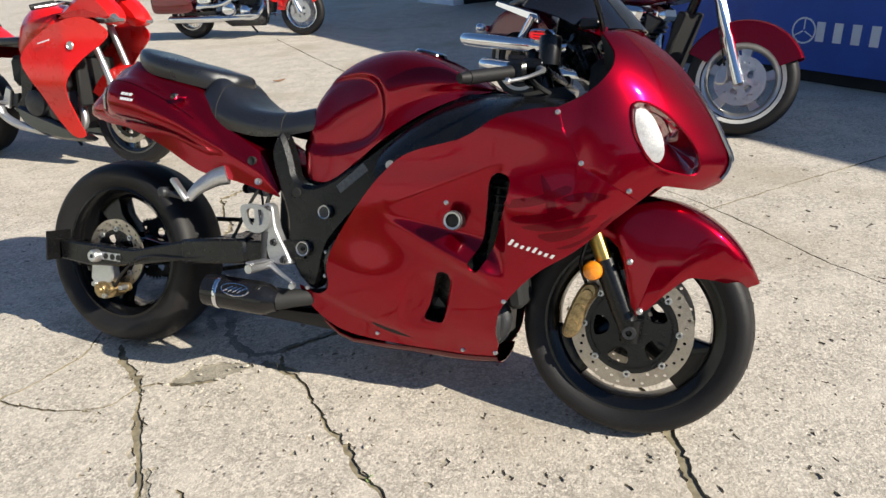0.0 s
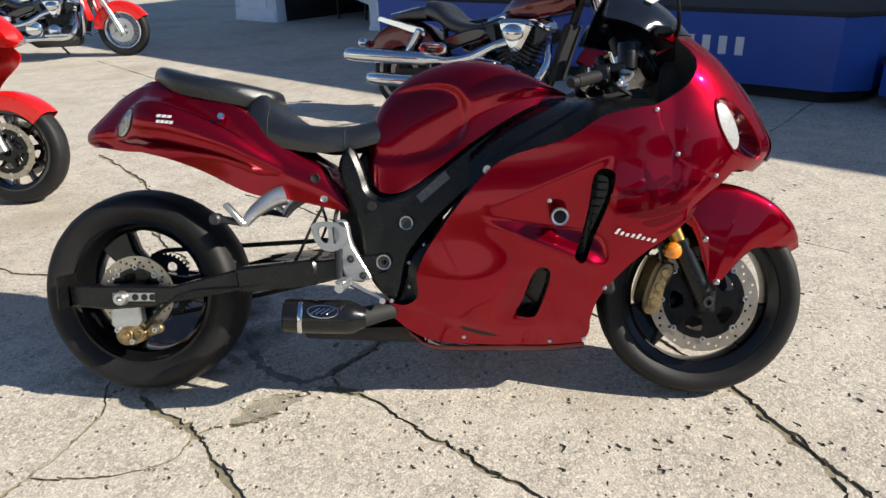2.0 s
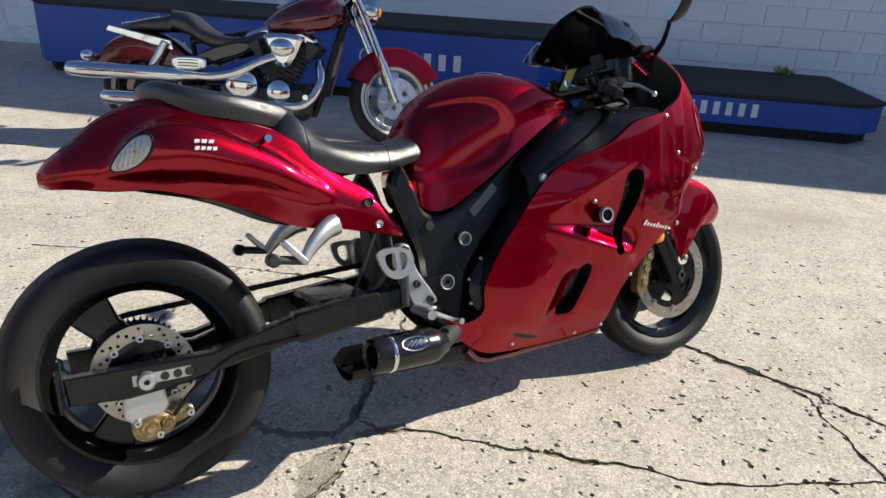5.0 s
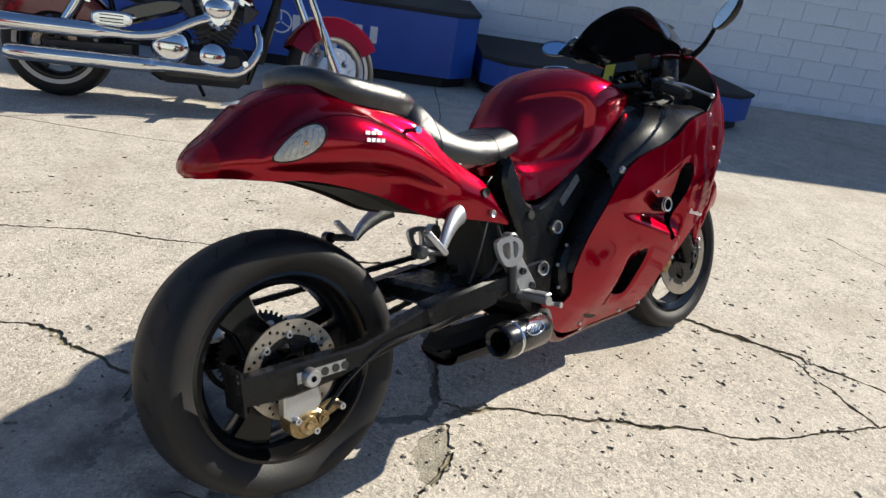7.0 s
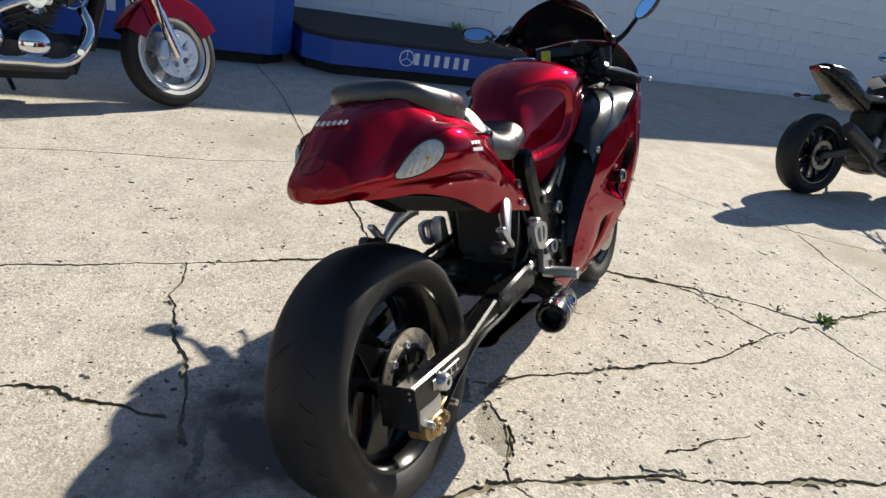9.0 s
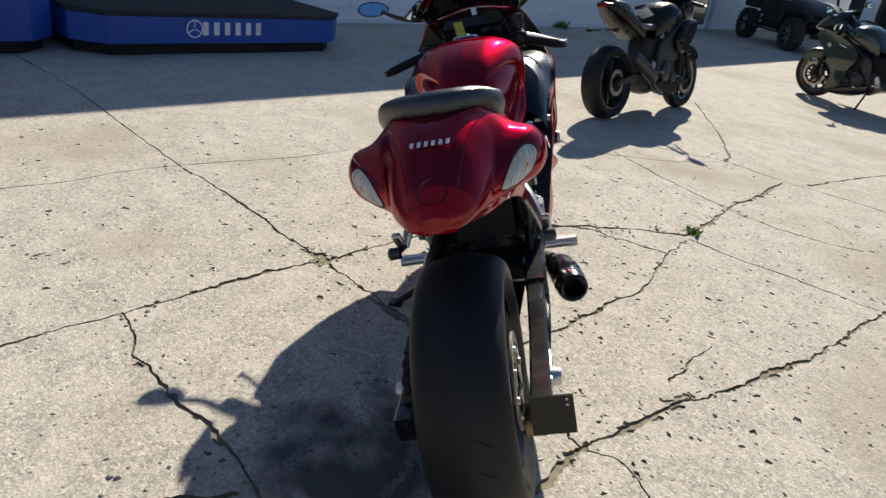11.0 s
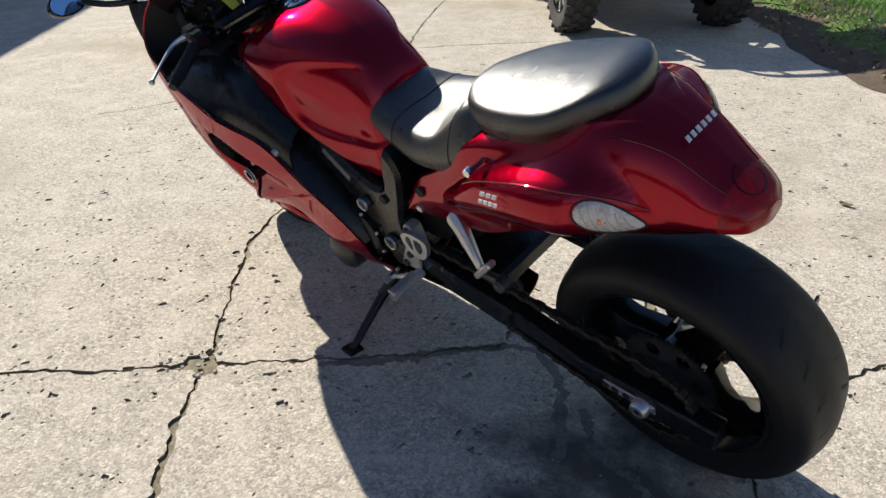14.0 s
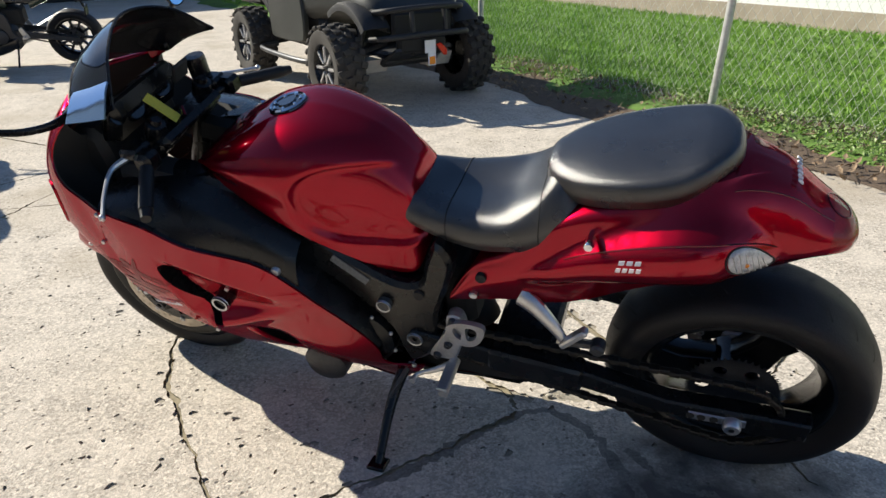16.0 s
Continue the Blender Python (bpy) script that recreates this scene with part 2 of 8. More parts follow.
FOUNDATION = mat("tan_foundation_stucco", (0.36, 0.30, 0.24), 0.95, vary=0.25, scale=3, fine=60, bump=0.6)
SIDING = mat("white_siding_board", (0.80, 0.80, 0.78), 0.6, vary=0.05, scale=3)
BURGUNDY = mat("burgundy_paint", (0.11, 0.003, 0.009), 0.22, metal=0.4, coat=1.0, vary=0.1, spread=0.03)
BRIGHTRED = mat("bright_red_paint", (0.66, 0.008, 0.007), 0.28, coat=0.3, vary=0.06, spread=0.04)
WHITEWALL = mat("white_wall_rubber", (0.62, 0.61, 0.58), 0.6, vary=0.12, scale=15)
OLIVE = mat("dark_olive_paint", (0.022, 0.035, 0.018), 0.25, coat=0.9, vary=0.15)
TIREDIRT = mat("muddy_tyre_rubber", (0.040, 0.036, 0.032), 0.9, vary=0.4, scale=18, fine=90, bump=0.4)
PLASTIC = mat("black_textured_plastic", (0.013, 0.013, 0.014), 0.6, vary=0.25, scale=15, bump=0.2)
PAPER = mat("white_paper_tag", (0.80, 0.80, 0.80), 0.7, vary=0.05)
TANPLASTIC = mat("tan_skid_plate", (0.48, 0.44, 0.38), 0.6, vary=0.2, scale=20)


# ---- shapes ----
def cr(p, n, closed=False):
    """Catmull-Rom through the points p (axis 0), n steps a span."""
    p = np.asarray(p, float)
    k = len(p)
    if closed:
        q = np.concatenate([p[-1:], p, p[:2]])
        spans = k
    else:
        q = np.concatenate([2 * p[:1] - p[1:2], p, 2 * p[-1:] - p[-2:-1]])
        spans = k - 1
    out = []
    for i in range(spans):
        a, b, c, d = q[i:i + 4]
        for j in range(n):
            t = j / n
            out.append(0.5 * (2 * b + (c - a) * t + (2 * a - 5 * b + 4 * c - d) * t * t + (3 * b - a - 3 * c + d) * t ** 3))
    if not closed:
        out.append(p[-1])
    return np.array(out)


def curve(x, xs, ys):
    """A smooth curve through (xs, ys), read at x, held beyond the ends."""
    x = np.clip(x, xs[0], xs[-1])
    xs, ys = np.asarray(xs, float), np.asarray(ys, float)
    m = np.gradient(ys, xs)
    i = np.clip(np.searchsorted(xs, x, side="right") - 1, 0, len(xs) - 2)
    w = xs[i + 1] - xs[i]
    t = (x - xs[i]) / w
    return ((2 * t ** 3 - 3 * t * t + 1) * ys[i] + (t ** 3 - 2 * t * t + t) * w * m[i]
            + (3 * t * t - 2 * t ** 3) * ys[i + 1] + (t ** 3 - t * t) * w * m[i + 1])


def inside(p, poly):
    """Which of the points p lie in the polygon."""
    p, poly = np.asarray(p, float), np.asarray(poly, float)
    x, y = p[:, 0], p[:, 1]
    r = np.zeros(len(p), bool)
    for (x1, y1), (x2, y2) in zip(poly, np.roll(poly, -1, axis=0)):
        if y1 != y2:
            r ^= ((y1 > y) != (y2 > y)) & (x < (x2 - x1) * (y - y1) / (y2 - y1) + x1)
    return r


class Geo:
    """Gathers the faces of one mesh."""

    def __init__(self):
        self.v, self.f, self.mi = [], [], []

    def add(self, verts, faces, m=0):
        o = len(self.v)
        self.v += [tuple(float(c) for c in q) for q in verts]
        self.f += [tuple(o + i for i in f) for f in faces]
        self.mi += [m] * len(faces)
        return self

    def grid(self, p, close_u=False, close_v=False, m=0):
        p = np.asarray(p, float)
        a, b = p.shape[:2]
        fs = []
        for i in range(a if close_u else a - 1):
            for j in range(b if close_v else b - 1):
                i2, j2 = (i + 1) % a, (j + 1) % b
                fs.append((i * b + j, i2 * b + j, i2 * b + j2, i * b + j2))
        return self.add(p.reshape(-1, 3), fs, m)

    def tube(self, pts, r, seg=10, smooth=0, caps=True, m=0, flat=1.0):
        """A round bar along pts; r one radius or one a point."""
        pts = np.asarray(pts, float)
        r = np.full(len(pts), r, float) if np.isscalar(r) else np.asarray(r, float)
        if smooth:
            both = cr(np.column_stack([pts, r]), smooth)
            pts, r = both[:, :3], both[:, 3]
        rings = []
        up = None
        for i in range(len(pts)):
            d = Vector(pts[min(i + 1, len(pts) - 1)] - pts[max(i - 1, 0)]).normalized()
            if up is None:
                up = d.orthogonal().normalized() if abs(d.z) > 0.95 else (Vector((0, 0, 1)) - d * d.z).normalized()
            up = (up - d * up.dot(d)).normalized()
            side = d.cross(up)
            rings.append([Vector(pts[i]) + (side * math.cos(t) * flat + up * math.sin(t)) * r[i]
                          for t in (2 * math.pi * k / seg for k in range(seg))])
        self.grid([[tuple(v) for v in ring] for ring in rings], close_v=True, m=m)
        if caps:
            o = len(self.v) - len(pts) * seg
            self.f += [tuple(range(o, o + seg))[::-1], tuple(range(o + (len(pts) - 1) * seg, o + len(pts) * seg))]
            self.mi += [m, m]
        return self

    def lathe(self, prof, c=(0, 0, 0), seg=40, axis="y", closed=False, m=0):
        """prof of (radius, place along the axis), turned about the axis through c."""
        rows = []
        for r, h in prof:
            row = []
            for k in range(seg):
                t = 2 * math.pi * k / seg
                a, b = r * math.cos(t), r * math.sin(t)
                q = {"y": (a, h, b), "z": (a, b, h), "x": (h, a, b)}[axis]
                row.append((c[0] + q[0], c[1] + q[1], c[2] + q[2]))
            rows.append(row)
        return self.grid(rows, close_u=closed, close_v=True, m=m)

    def prism(self, poly, y0, y1, bevel=0.0, m=0, axes="xzy"):
        """A plate: a polygon in x, z drawn from y0 to y1, with its rims cut back by bevel."""
        poly = np.asarray(poly, float)
        n = len(poly)
        area = 0.5 * np.sum(poly[:, 0] * np.roll(poly[:, 1], -1) - poly[:, 1] * np.roll(poly[:, 0], -1))
        e = np.roll(poly, -1, axis=0) - poly
        e /= np.linalg.norm(e, axis=1)[:, None] + 1e-9
        nrm = np.column_stack([e[:, 1], -e[:, 0]]) * (1 if area > 0 else -1)
        nv = nrm + np.roll(nrm, 1, axis=0)
        nv /= np.linalg.norm(nv, axis=1)[:, None] + 1e-9
        inner = poly - nv * bevel
        s = 1 if y1 > y0 else -1
        rings = [(inner, y0), (poly, y0 + s * bevel), (poly, y1 - s * bevel), (inner, y1)] if bevel else [(poly, y0), (poly, y1)]
        vs = []
        for ring, y in rings:
            for a, b in ring:
                vs.append({"xzy": (a, y, b), "xyz": (a, b, y), "yzx": (y, a, b)}[axes])
        fs = []
        for k in range(len(rings) - 1):
            for i in range(n):
                j = (i + 1) % n
                fs.append((k * n + i, k * n + j, (k + 1) * n + j, (k + 1) * n + i))
        fs += [tuple(range(n))[::-1], tuple((len(rings) - 1) * n + i for i in range(n))]
        return self.add(vs, fs, m)

    def box(self, c, size, bevel=0.0, turn=None, m=0):
        sx, sy, sz = (s / 2 for s in size)
        b = min(bevel, sx * 0.9, sy * 0.9, sz * 0.9)
        start = len(self.v)
        poly = [(-sx + b, -sz), (sx - b, -sz), (sx, -sz + b), (sx, sz - b), (sx - b, sz), (-sx + b, sz), (-sx, sz - b), (-sx, -sz + b)] if b else [(-sx, -sz), (sx, -sz), (sx, sz), (-sx, sz)]
        self.prism(poly, -sy, sy, b, m)
        mm = Matrix.Translation(c) @ (turn if turn is not None else Matrix.Identity(4))
        for i in range(start, len(self.v)):
            self.v[i] = tuple(mm @ Vector(self.v[i]))
        return self

    def ball(self, c, r, seg=16, rings=9, m=0):
        r = (r, r, r) if np.isscalar(r) else r
        rows = []
        for i in range(rings + 1):
            a = math.pi * (i / rings - 0.5)
            a = max(min(a, 1.565), -1.565)
            rows.append([(c[0] + r[0] * math.cos(a) * math.cos(t), c[1] + r[1] * math.cos(a) * math.sin(t), c[2] + r[2] * math.sin(a))
                         for t in (2 * math.pi * k / seg for k in range(seg))])
        return self.grid(rows, close_v=True, m=m)

    def sheet(self, outline, f, holes=(), step=0.02, m=0):
        """A skin y = f(x, z) over an outline in x, z, with holes."""
        vs, tris = fill(outline, holes, step)
        return self.add([(x, f(x, z), z) for x, z in vs], tris, m)

    def mirror(self):
        o = len(self.v)
        self.v += [(x, -y, z) for x, y, z in self.v]
        self.f += [tuple(o + i for i in f[::-1]) for f in self.f]
        self.mi += self.mi
        return self

    def move(self, m):
        self.v = [tuple(m @ Vector(q)) for q in self.v]
        return self

    def mesh(self, name, mats, sharp=38, merge=1e-5, flat=False):
        me = bpy.data.meshes.new(name)
        me.from_pydata(self.v, [], self.f)
        for mm in (mats if isinstance(mats, (list, tuple)) else [mats]):
            me.materials.append(mm)
        me.polygons.foreach_set("material_index", self.mi)
        bm = bmesh.new()
        bm.from_mesh(me)
        if merge:
            bmesh.ops.remove_doubles(bm, verts=bm.verts, dist=merge)
        bmesh.ops.recalc_face_normals(bm, faces=bm.faces)
        if not flat:
            lim = radians(sharp)
            for f in bm.faces:
                f.smooth = True
            for e in bm.edges:
                e.smooth = not (len(e.link_faces) == 2 and e.calc_face_angle(0) > lim)
        bm.to_mesh(me)
        bm.free()
        return me


def fill(outline, holes=(), step=0.02):
    """Triangles over a polygon with holes, with points every step within."""
    outline = np.asarray(outline, float)
    loops = [outline] + [np.asarray(h, float) for h in holes]
    pts, edges = [], []
    for lp in loops:
        o = len(pts)
        pts += [tuple(q) for q in lp]
        edges += [(o + i, o + (i + 1) % len(lp)) for i in range(len(lp))]
    lo, hi = outline.min(0), outline.max(0)
    xs, zs = np.arange(lo[0] + step / 2, hi[0], step), np.arange(lo[1] + step / 2, hi[1], step)
    g = np.array([(x + (step / 2 if j % 2 else 0), z) for j, z in enumerate(zs) for x in xs])
    if len(g):
        g = g[inside(g, outline)]
        rim = np.concatenate(loops)
        if len(g):
            d = np.min(np.linalg.norm(g[:, None] - rim[None], axis=2), axis=1)
            g = g[d > step * 0.55]
        pts += [tuple(q) for q in g]
    vs, _, fs, *_ = delaunay_2d_cdt([Vector(q) for q in pts], edges, [], 0, 1e-7)
    vs = np.array([tuple(v) for v in vs])
    fs = [tuple(f) for f in fs]
    mid = np.array([vs[list(f)].mean(0) for f in fs])
    ok = inside(mid, outline)
    for h in holes:
        ok &= ~inside(mid, h)
    return vs, [f for f, k in zip(fs, ok) if k]


def part(name, geo, material, parent, label="", sharp=38, thick=0.0, merge=1e-5, inner=None):
    """One mesh under a thing or under a part; inner: the material of a skin's back."""
    ob = new(name, geo.mesh(name, [material, inner] if inner else material, sharp, merge))
    ob.parent = parent
    if thick:
        s = ob.modifiers.new("thickness", "SOLIDIFY")
        s.thickness, s.offset = thick, -1
        if inner:
            s.material_offset, s.material_offset_rim = 1, 0
        e = ob.modifiers.new("crisp_rim", "EDGE_SPLIT")
        e.split_angle = radians(55)
    return tagged(ob, label)


def thing(name, m, label, category, group="", kind=""):
    """An Empty at the base of a thing that has parts."""
    ob = new(name)
    ob.empty_display_size = 0.1
    ob.matrix_world = m
    return tagged(ob, label, category, group, kind)


def solid(name, geo, material, label, category, group="", kind="", sharp=38, m=None, merge=1e-5):
    """A thing or a piece of the setting that is one mesh."""
    ob = new(name, geo.mesh(name, material, sharp, merge))
    if m is not None:
        ob.matrix_world = m
    return tagged(ob, label, category, group, kind)


def bars(name, heights, size, m, material, parent, depth=0.0015, stretch=1.0, shear=0.0, label="", wide=0.24):
    """A row of plain upright bars, one for each character, centred in the x, y plane of m."""
    pitch = size * 0.70 * stretch
    x = -pitch * (len(heights) - 1) / 2
    for h in heights:
        w, y0, y1 = pitch * wide, -size * 0.33, -size * 0.33 + size * 0.66 * h
        g = Geo().prism([(x - w + shear * y0, y0), (x + w + shear * y0, y0), (x + w + shear * y1, y1), (x - w + shear * y1, y1)], -depth, depth, 0, axes="xyz")
        part(name, g, material, parent, label).matrix_local = m
        x += pitch


def facing(place, normal, up=(0, 0, 1), roll=0.0):
    """A frame at place whose z looks along normal and whose y points up."""
    z = Vector(normal).normalized()
    x = Vector(up).cross(z).normalized()
    y = z.cross(x)
    m = Matrix((x, y, z)).transposed().to_4x4()
    m.translation = Vector(place)
    return m @ pose(0, 0, 0, 0, 0, roll)


def ring2(cx, cz, rx, rz=None, n=20, turn=0.0):
    rz = rx if rz is None else rz
    t = [2 * math.pi * k / n for k in range(n)]
    ca, sa = math.cos(radians(turn)), math.sin(radians(turn))
    return [(cx + rx * math.cos(a) * ca - rz * math.sin(a) * sa, cz + rx * math.cos(a) * sa + rz * math.sin(a) * ca) for a in t]

# ---- setting: a sloping lot of old concrete between a white block building and a lawn ----
A_DIR, N_DIR = Vector((0.5, -0.866, 0)), Vector((0.866, 0.5, 0))


def yard(a, n, z=0.0):
    """A place in the lot: a metres along the block building, n metres towards it."""
    return A_DIR * a + N_DIR * n + Vector((0, 0, z))


YARD = Matrix(((0.5, 0.866, 0, 0), (-0.866, 0.5, 0, 0), (0, 0, 1, 0), (0, 0, 0, 1)))
rng = random.Random(4)
CRACKS, SPALLS = [], []


def crack(pts, wide=0.011, rough=1.0):
    """A ragged slit along a line on the ground."""
    wide *= 0.50
    p = np.array(pts, float)
    n = max(3, int(np.sum(np.linalg.norm(np.diff(p, axis=0), axis=1)) / 0.015 / (len(p) - 1)))
    c = cr(p, n)
    d = np.gradient(c, axis=0)
    d /= np.linalg.norm(d, axis=1)[:, None] + 1e-9
    s = np.column_stack([-d[:, 1], d[:, 0]])
    k = len(c)

    def ragged(size, width):
        """Random steps smoothed along the line."""
        v = np.array([rng.gauss(0, 1) for _ in range(k + width)])
        return size * np.convolve(v, np.ones(width) / math.sqrt(width), "valid")[:k]

    mid = rough * (ragged(0.0055, 6) + ragged(0.0014, 1))
    w1 = wide * (0.35 + abs(ragged(0.55, 3)) + abs(ragged(0.3, 1)))
    w2 = wide * (0.35 + abs(ragged(0.55, 3)) + abs(ragged(0.3, 1)))
    ph = rng.uniform(0, 6)
    env = np.array([0.30 + 0.85 * abs(math.sin(ph + i * 0.09) * math.sin(1.7 * ph + i * 0.038)) ** 0.7 for i in range(k)])
    w1, w2 = w1 * env + 0.0008, w2 * env + 0.0008
    for i in range(2, k - 2, 6):
        if rough < 1.4 and rng.random() < 0.45 and abs(c[i][0]) < 3 and -1.6 < c[i][1] < 4.5:
            side, r = rng.choice((-1, 1)), wide * rng.uniform(0.6, 1.9)
            q = c[i] + s[i] * side * (r * 0.5 + wide * 0.3)
            SPALLS.append(np.array([(q[0] + (a - q[0]) * rng.uniform(0.5, 1.4), q[1] + (b - q[1]) * rng.uniform(0.5, 1.4)) for a, b in ring2(q[0], q[1], r * 1.7, r, 8, math.degrees(math.atan2(d[i][1], d[i][0])))]))
    w1[0] = w1[-1] = w2[0] = w2[-1] = 0.002
    CRACKS.append(np.concatenate([c + s * (mid + w1)[:, None], (c + s * (mid - w2)[:, None])[::-1]]))


# long joint and the cracks that cross it
crack([(3.8, 4.4), (2.82, 3.81), (1.93, 3.37), (1.27, 3.03)], 0.009, 0.5)
crack([(1.27, 3.03), (0.99, 2.85), (0.70, 2.70), (0.37, 2.55), (0.21, 2.45), (0.08, 2.385), (-0.07, 2.30), (-0.22, 2.23), (-0.38, 2.13), (-0.57, 2.01)], 0.014)
crack([(0.60, 1.50), (0.55, 1.76), (0.46, 1.95), (0.35, 2.17), (0.24, 2.36), (0.19, 2.45), (0.13, 2.61), (0.03, 2.78), (-0.06, 2.93), (-0.17, 3.12)], 0.017)
crack([(-0.17, 3.12), (-0.27, 3.30), (-0.36, 3.45), (-0.46, 3.66), (-0.58, 3.82), (-0.72, 3.98)], 0.010)
crack([(-0.18, 3.16), (-0.30, 3.11), (-0.44, 3.10), (-0.53, 3.03), (-0.65, 2.97), (-0.78, 2.88), (-0.92, 2.81), (-1.05, 2.76), (-1.14, 2.71)], 0.014)
crack([(-1.20, 3.60), (-1.10, 3.30), (-1.04, 3.19), (-1.045, 3.05), (-1.04, 2.93), (-1.05, 2.80)], 0.018)
crack([(-1.17, 2.13), (-1.08, 1.97), (-1.00, 1.86), (-0.96, 1.70), (-0.86, 1.48), (-0.815, 1.30), (-0.78, 1.12), (-0.69, 0.88), (-0.65, 0.70)], 0.022)
crack([(-0.65, 0.70), (-0.50, 0.37), (-0.36, 0.05), (-0.26, -0.36), (-0.21, -0.86), (-0.19, -1.25), (-0.02, -1.77)], 0.016)
crack([(-0.73, 1.39), (-0.65, 1.26), (-0.53, 1.07)], 0.008)
crack([(-0.75, 1.87), (-0.89, 1.86), (-1.00, 1.85), (-1.06, 1.77), (-1.13, 1.76), (-1.29, 1.77), (-1.44, 1.83)], 0.010)
crack([(-1.60, 1.68), (-1.51, 1.77), (-1.44, 1.84), (-1.36, 1.93), (-1.29, 2.05), (-1.27, 2.20), (-1.30, 2.36)], 0.010)
# the wide broken crack before the front wheel, and its branches
crack([(0.58, 1.52), (0.585, 1.40), (0.59, 1.30), (0.58, 1.15), (0.56, 1.02)], 0.030)
crack([(0.58, 1.15), (0.60, 1.05), (0.57, 0.87), (0.56, 0.70), (0.49, 0.47)], 0.022)
crack([(0.49, 0.47), (0.71, 0.15), (0.95, -0.18), (1.12, -0.50), (1.43, -0.97)], 0.024)
crack([(0.56, 1.02), (0.45, 0.92), (0.37, 0.84), (0.26, 0.74)], 0.016)
crack([(-0.57, 2.00), (-0.55, 1.91), (-0.46, 1.82), (-0.40, 1.68), (-0.31, 1.53), (-0.24, 1.40), (-0.16, 1.27), (-0.09, 1.11), (0.05, 0.97), (0.14, 0.88), (0.26, 0.74)], 0.016)
crack([(0.26, 0.74), (0.35, 0.62), (0.43, 0.52)], 0.009)
crack([(0.45, 0.50), (0.24, 0.38), (0.08, 0.26), (-0.13, 0.12), (-0.32, 0.00)], 0.010)
crack([(2.00, 0.11), (1.50, 0.03), (1.03, -0.06), (0.71, -0.16), (0.48, -0.33), (0.29, -0.55)], 0.009)
crack([(2.32, -0.22), (2.02, -0.56), (1.87, -0.82), (1.48, -1.00), (1.20, -1.20), (0.97, -1.35), (0.58, -1.57), (0.29, -1.76)], 0.009, 0.6)
crack([(2.35, 0.90), (2.17, 0.69), (1.95, 0.30), (1.88, 0.08), (1.81, -0.38), (1.87, -0.82)], 0.008)
crack([(3.95, -2.00), (2.90, -1.47), (2.10, -1.02), (1.87, -0.82)], 0.016)
crack([(1.38, -1.15), (1.61, -1.88), (1.88, -2.90), (2.01, -3.80), (2.98, -5.18), (5.10, -8.80)], 0.016)
crack([(2.01, -3.80), (1.82, -3.82), (1.62, -3.79)], 0.010)
crack([(0.09, 5.39), (0.25, 5.09), (0.48, 4.59), (0.70, 4.20), (0.81, 3.97), (1.00, 3.54), (1.21, 3.23), (1.39, 2.80), (1.52, 2.42), (1.70, 2.10)], 0.006, 0.4)
crack([(-1.62, 5.28), (-1.39, 4.75), (-1.20, 4.20), (-1.08, 3.80), (-1.20, 3.60)], 0.022)
crack([(-2.09, 3.76), (-1.87, 3.46), (-1.74, 3.31), (-1.40, 3.20), (-1.10, 3.30)], 0.016)
crack([(-2.13, 10.04), (-0.93, 7.31), (0.09, 5.39)], 0.012, 0.3)

PATCHES = [cr([(-0.91, 1.88), (-0.84, 1.955), (-0.76, 1.975), (-0.65, 1.955), (-0.70, 1.91), (-0.77, 1.87), (-0.88, 1.85)], 6, True),
           cr([(-0.63, 1.965), (-0.56, 1.945), (-0.49, 1.895), (-0.53, 1.88), (-0.60, 1.92)], 6, True),
           cr([(-0.885, 1.50), (-0.845, 1.46), (-0.815, 1.36), (-0.78, 1.29), (-0.80, 1.37), (-0.83, 1.47)], 6, True)]
PATCHES = [p + np.array([[rng.gauss(0, 0.006), rng.gauss(0, 0.006)] for _ in p]) for p in PATCHES]
STAINS = []
for line, wide in (([(-1.0, 2.70), (-0.87, 2.60), (-0.84, 2.40), (-0.78, 2.15), (-0.65, 2.01), (-0.50, 2.07), (-0.33, 2.19), (-0.10, 2.31)], 0.030), ([(-0.85, 2.20), (-0.93, 2.33), (-1.04, 2.40), (-1.11, 2.47)], 0.022), ([(-1.36, 2.57), (-1.28, 2.61), (-1.18, 2.66), (-1.0, 2.70)], 0.022)):
    c = cr(line, 16)
    c = c + np.array([[rng.gauss(0, 0.004), rng.gauss(0, 0.004)] for _ in c])
    d = np.gradient(c, axis=0)
    d /= np.linalg.norm(d, axis=1)[:, None]
    half = []
    for ph in (line[0][0] * 7, line[0][1] * 5 + 9):
        half.append(np.array([wide * 0.9 * (0.12 + 0.9 * max(0, noise.noise((ph, i * 0.13, 0)) + 0.1) + 0.35 * rng.random()) + 0.002 for i in range(len(c))]))
    side = np.column_stack([-d[:, 1], d[:, 0]])
    STAINS.append(np.concatenate([c + side * half[0][:, None], (c - side * half[1][:, None])[::-1]]))
# the broken corner where two cracks cross
CRACKS.append(np.array([(0.145, 2.455), (0.165, 2.485), (0.19, 2.492), (0.215, 2.478), (0.255, 2.497), (0.285, 2.512), (0.28, 2.482), (0.262, 2.462), (0.272, 2.435), (0.245, 2.418), (0.225, 2.428), (0.205, 2.405), (0.17, 2.425), (0.15, 2.418), (0.16, 2.44)]))
PITS = SPALLS
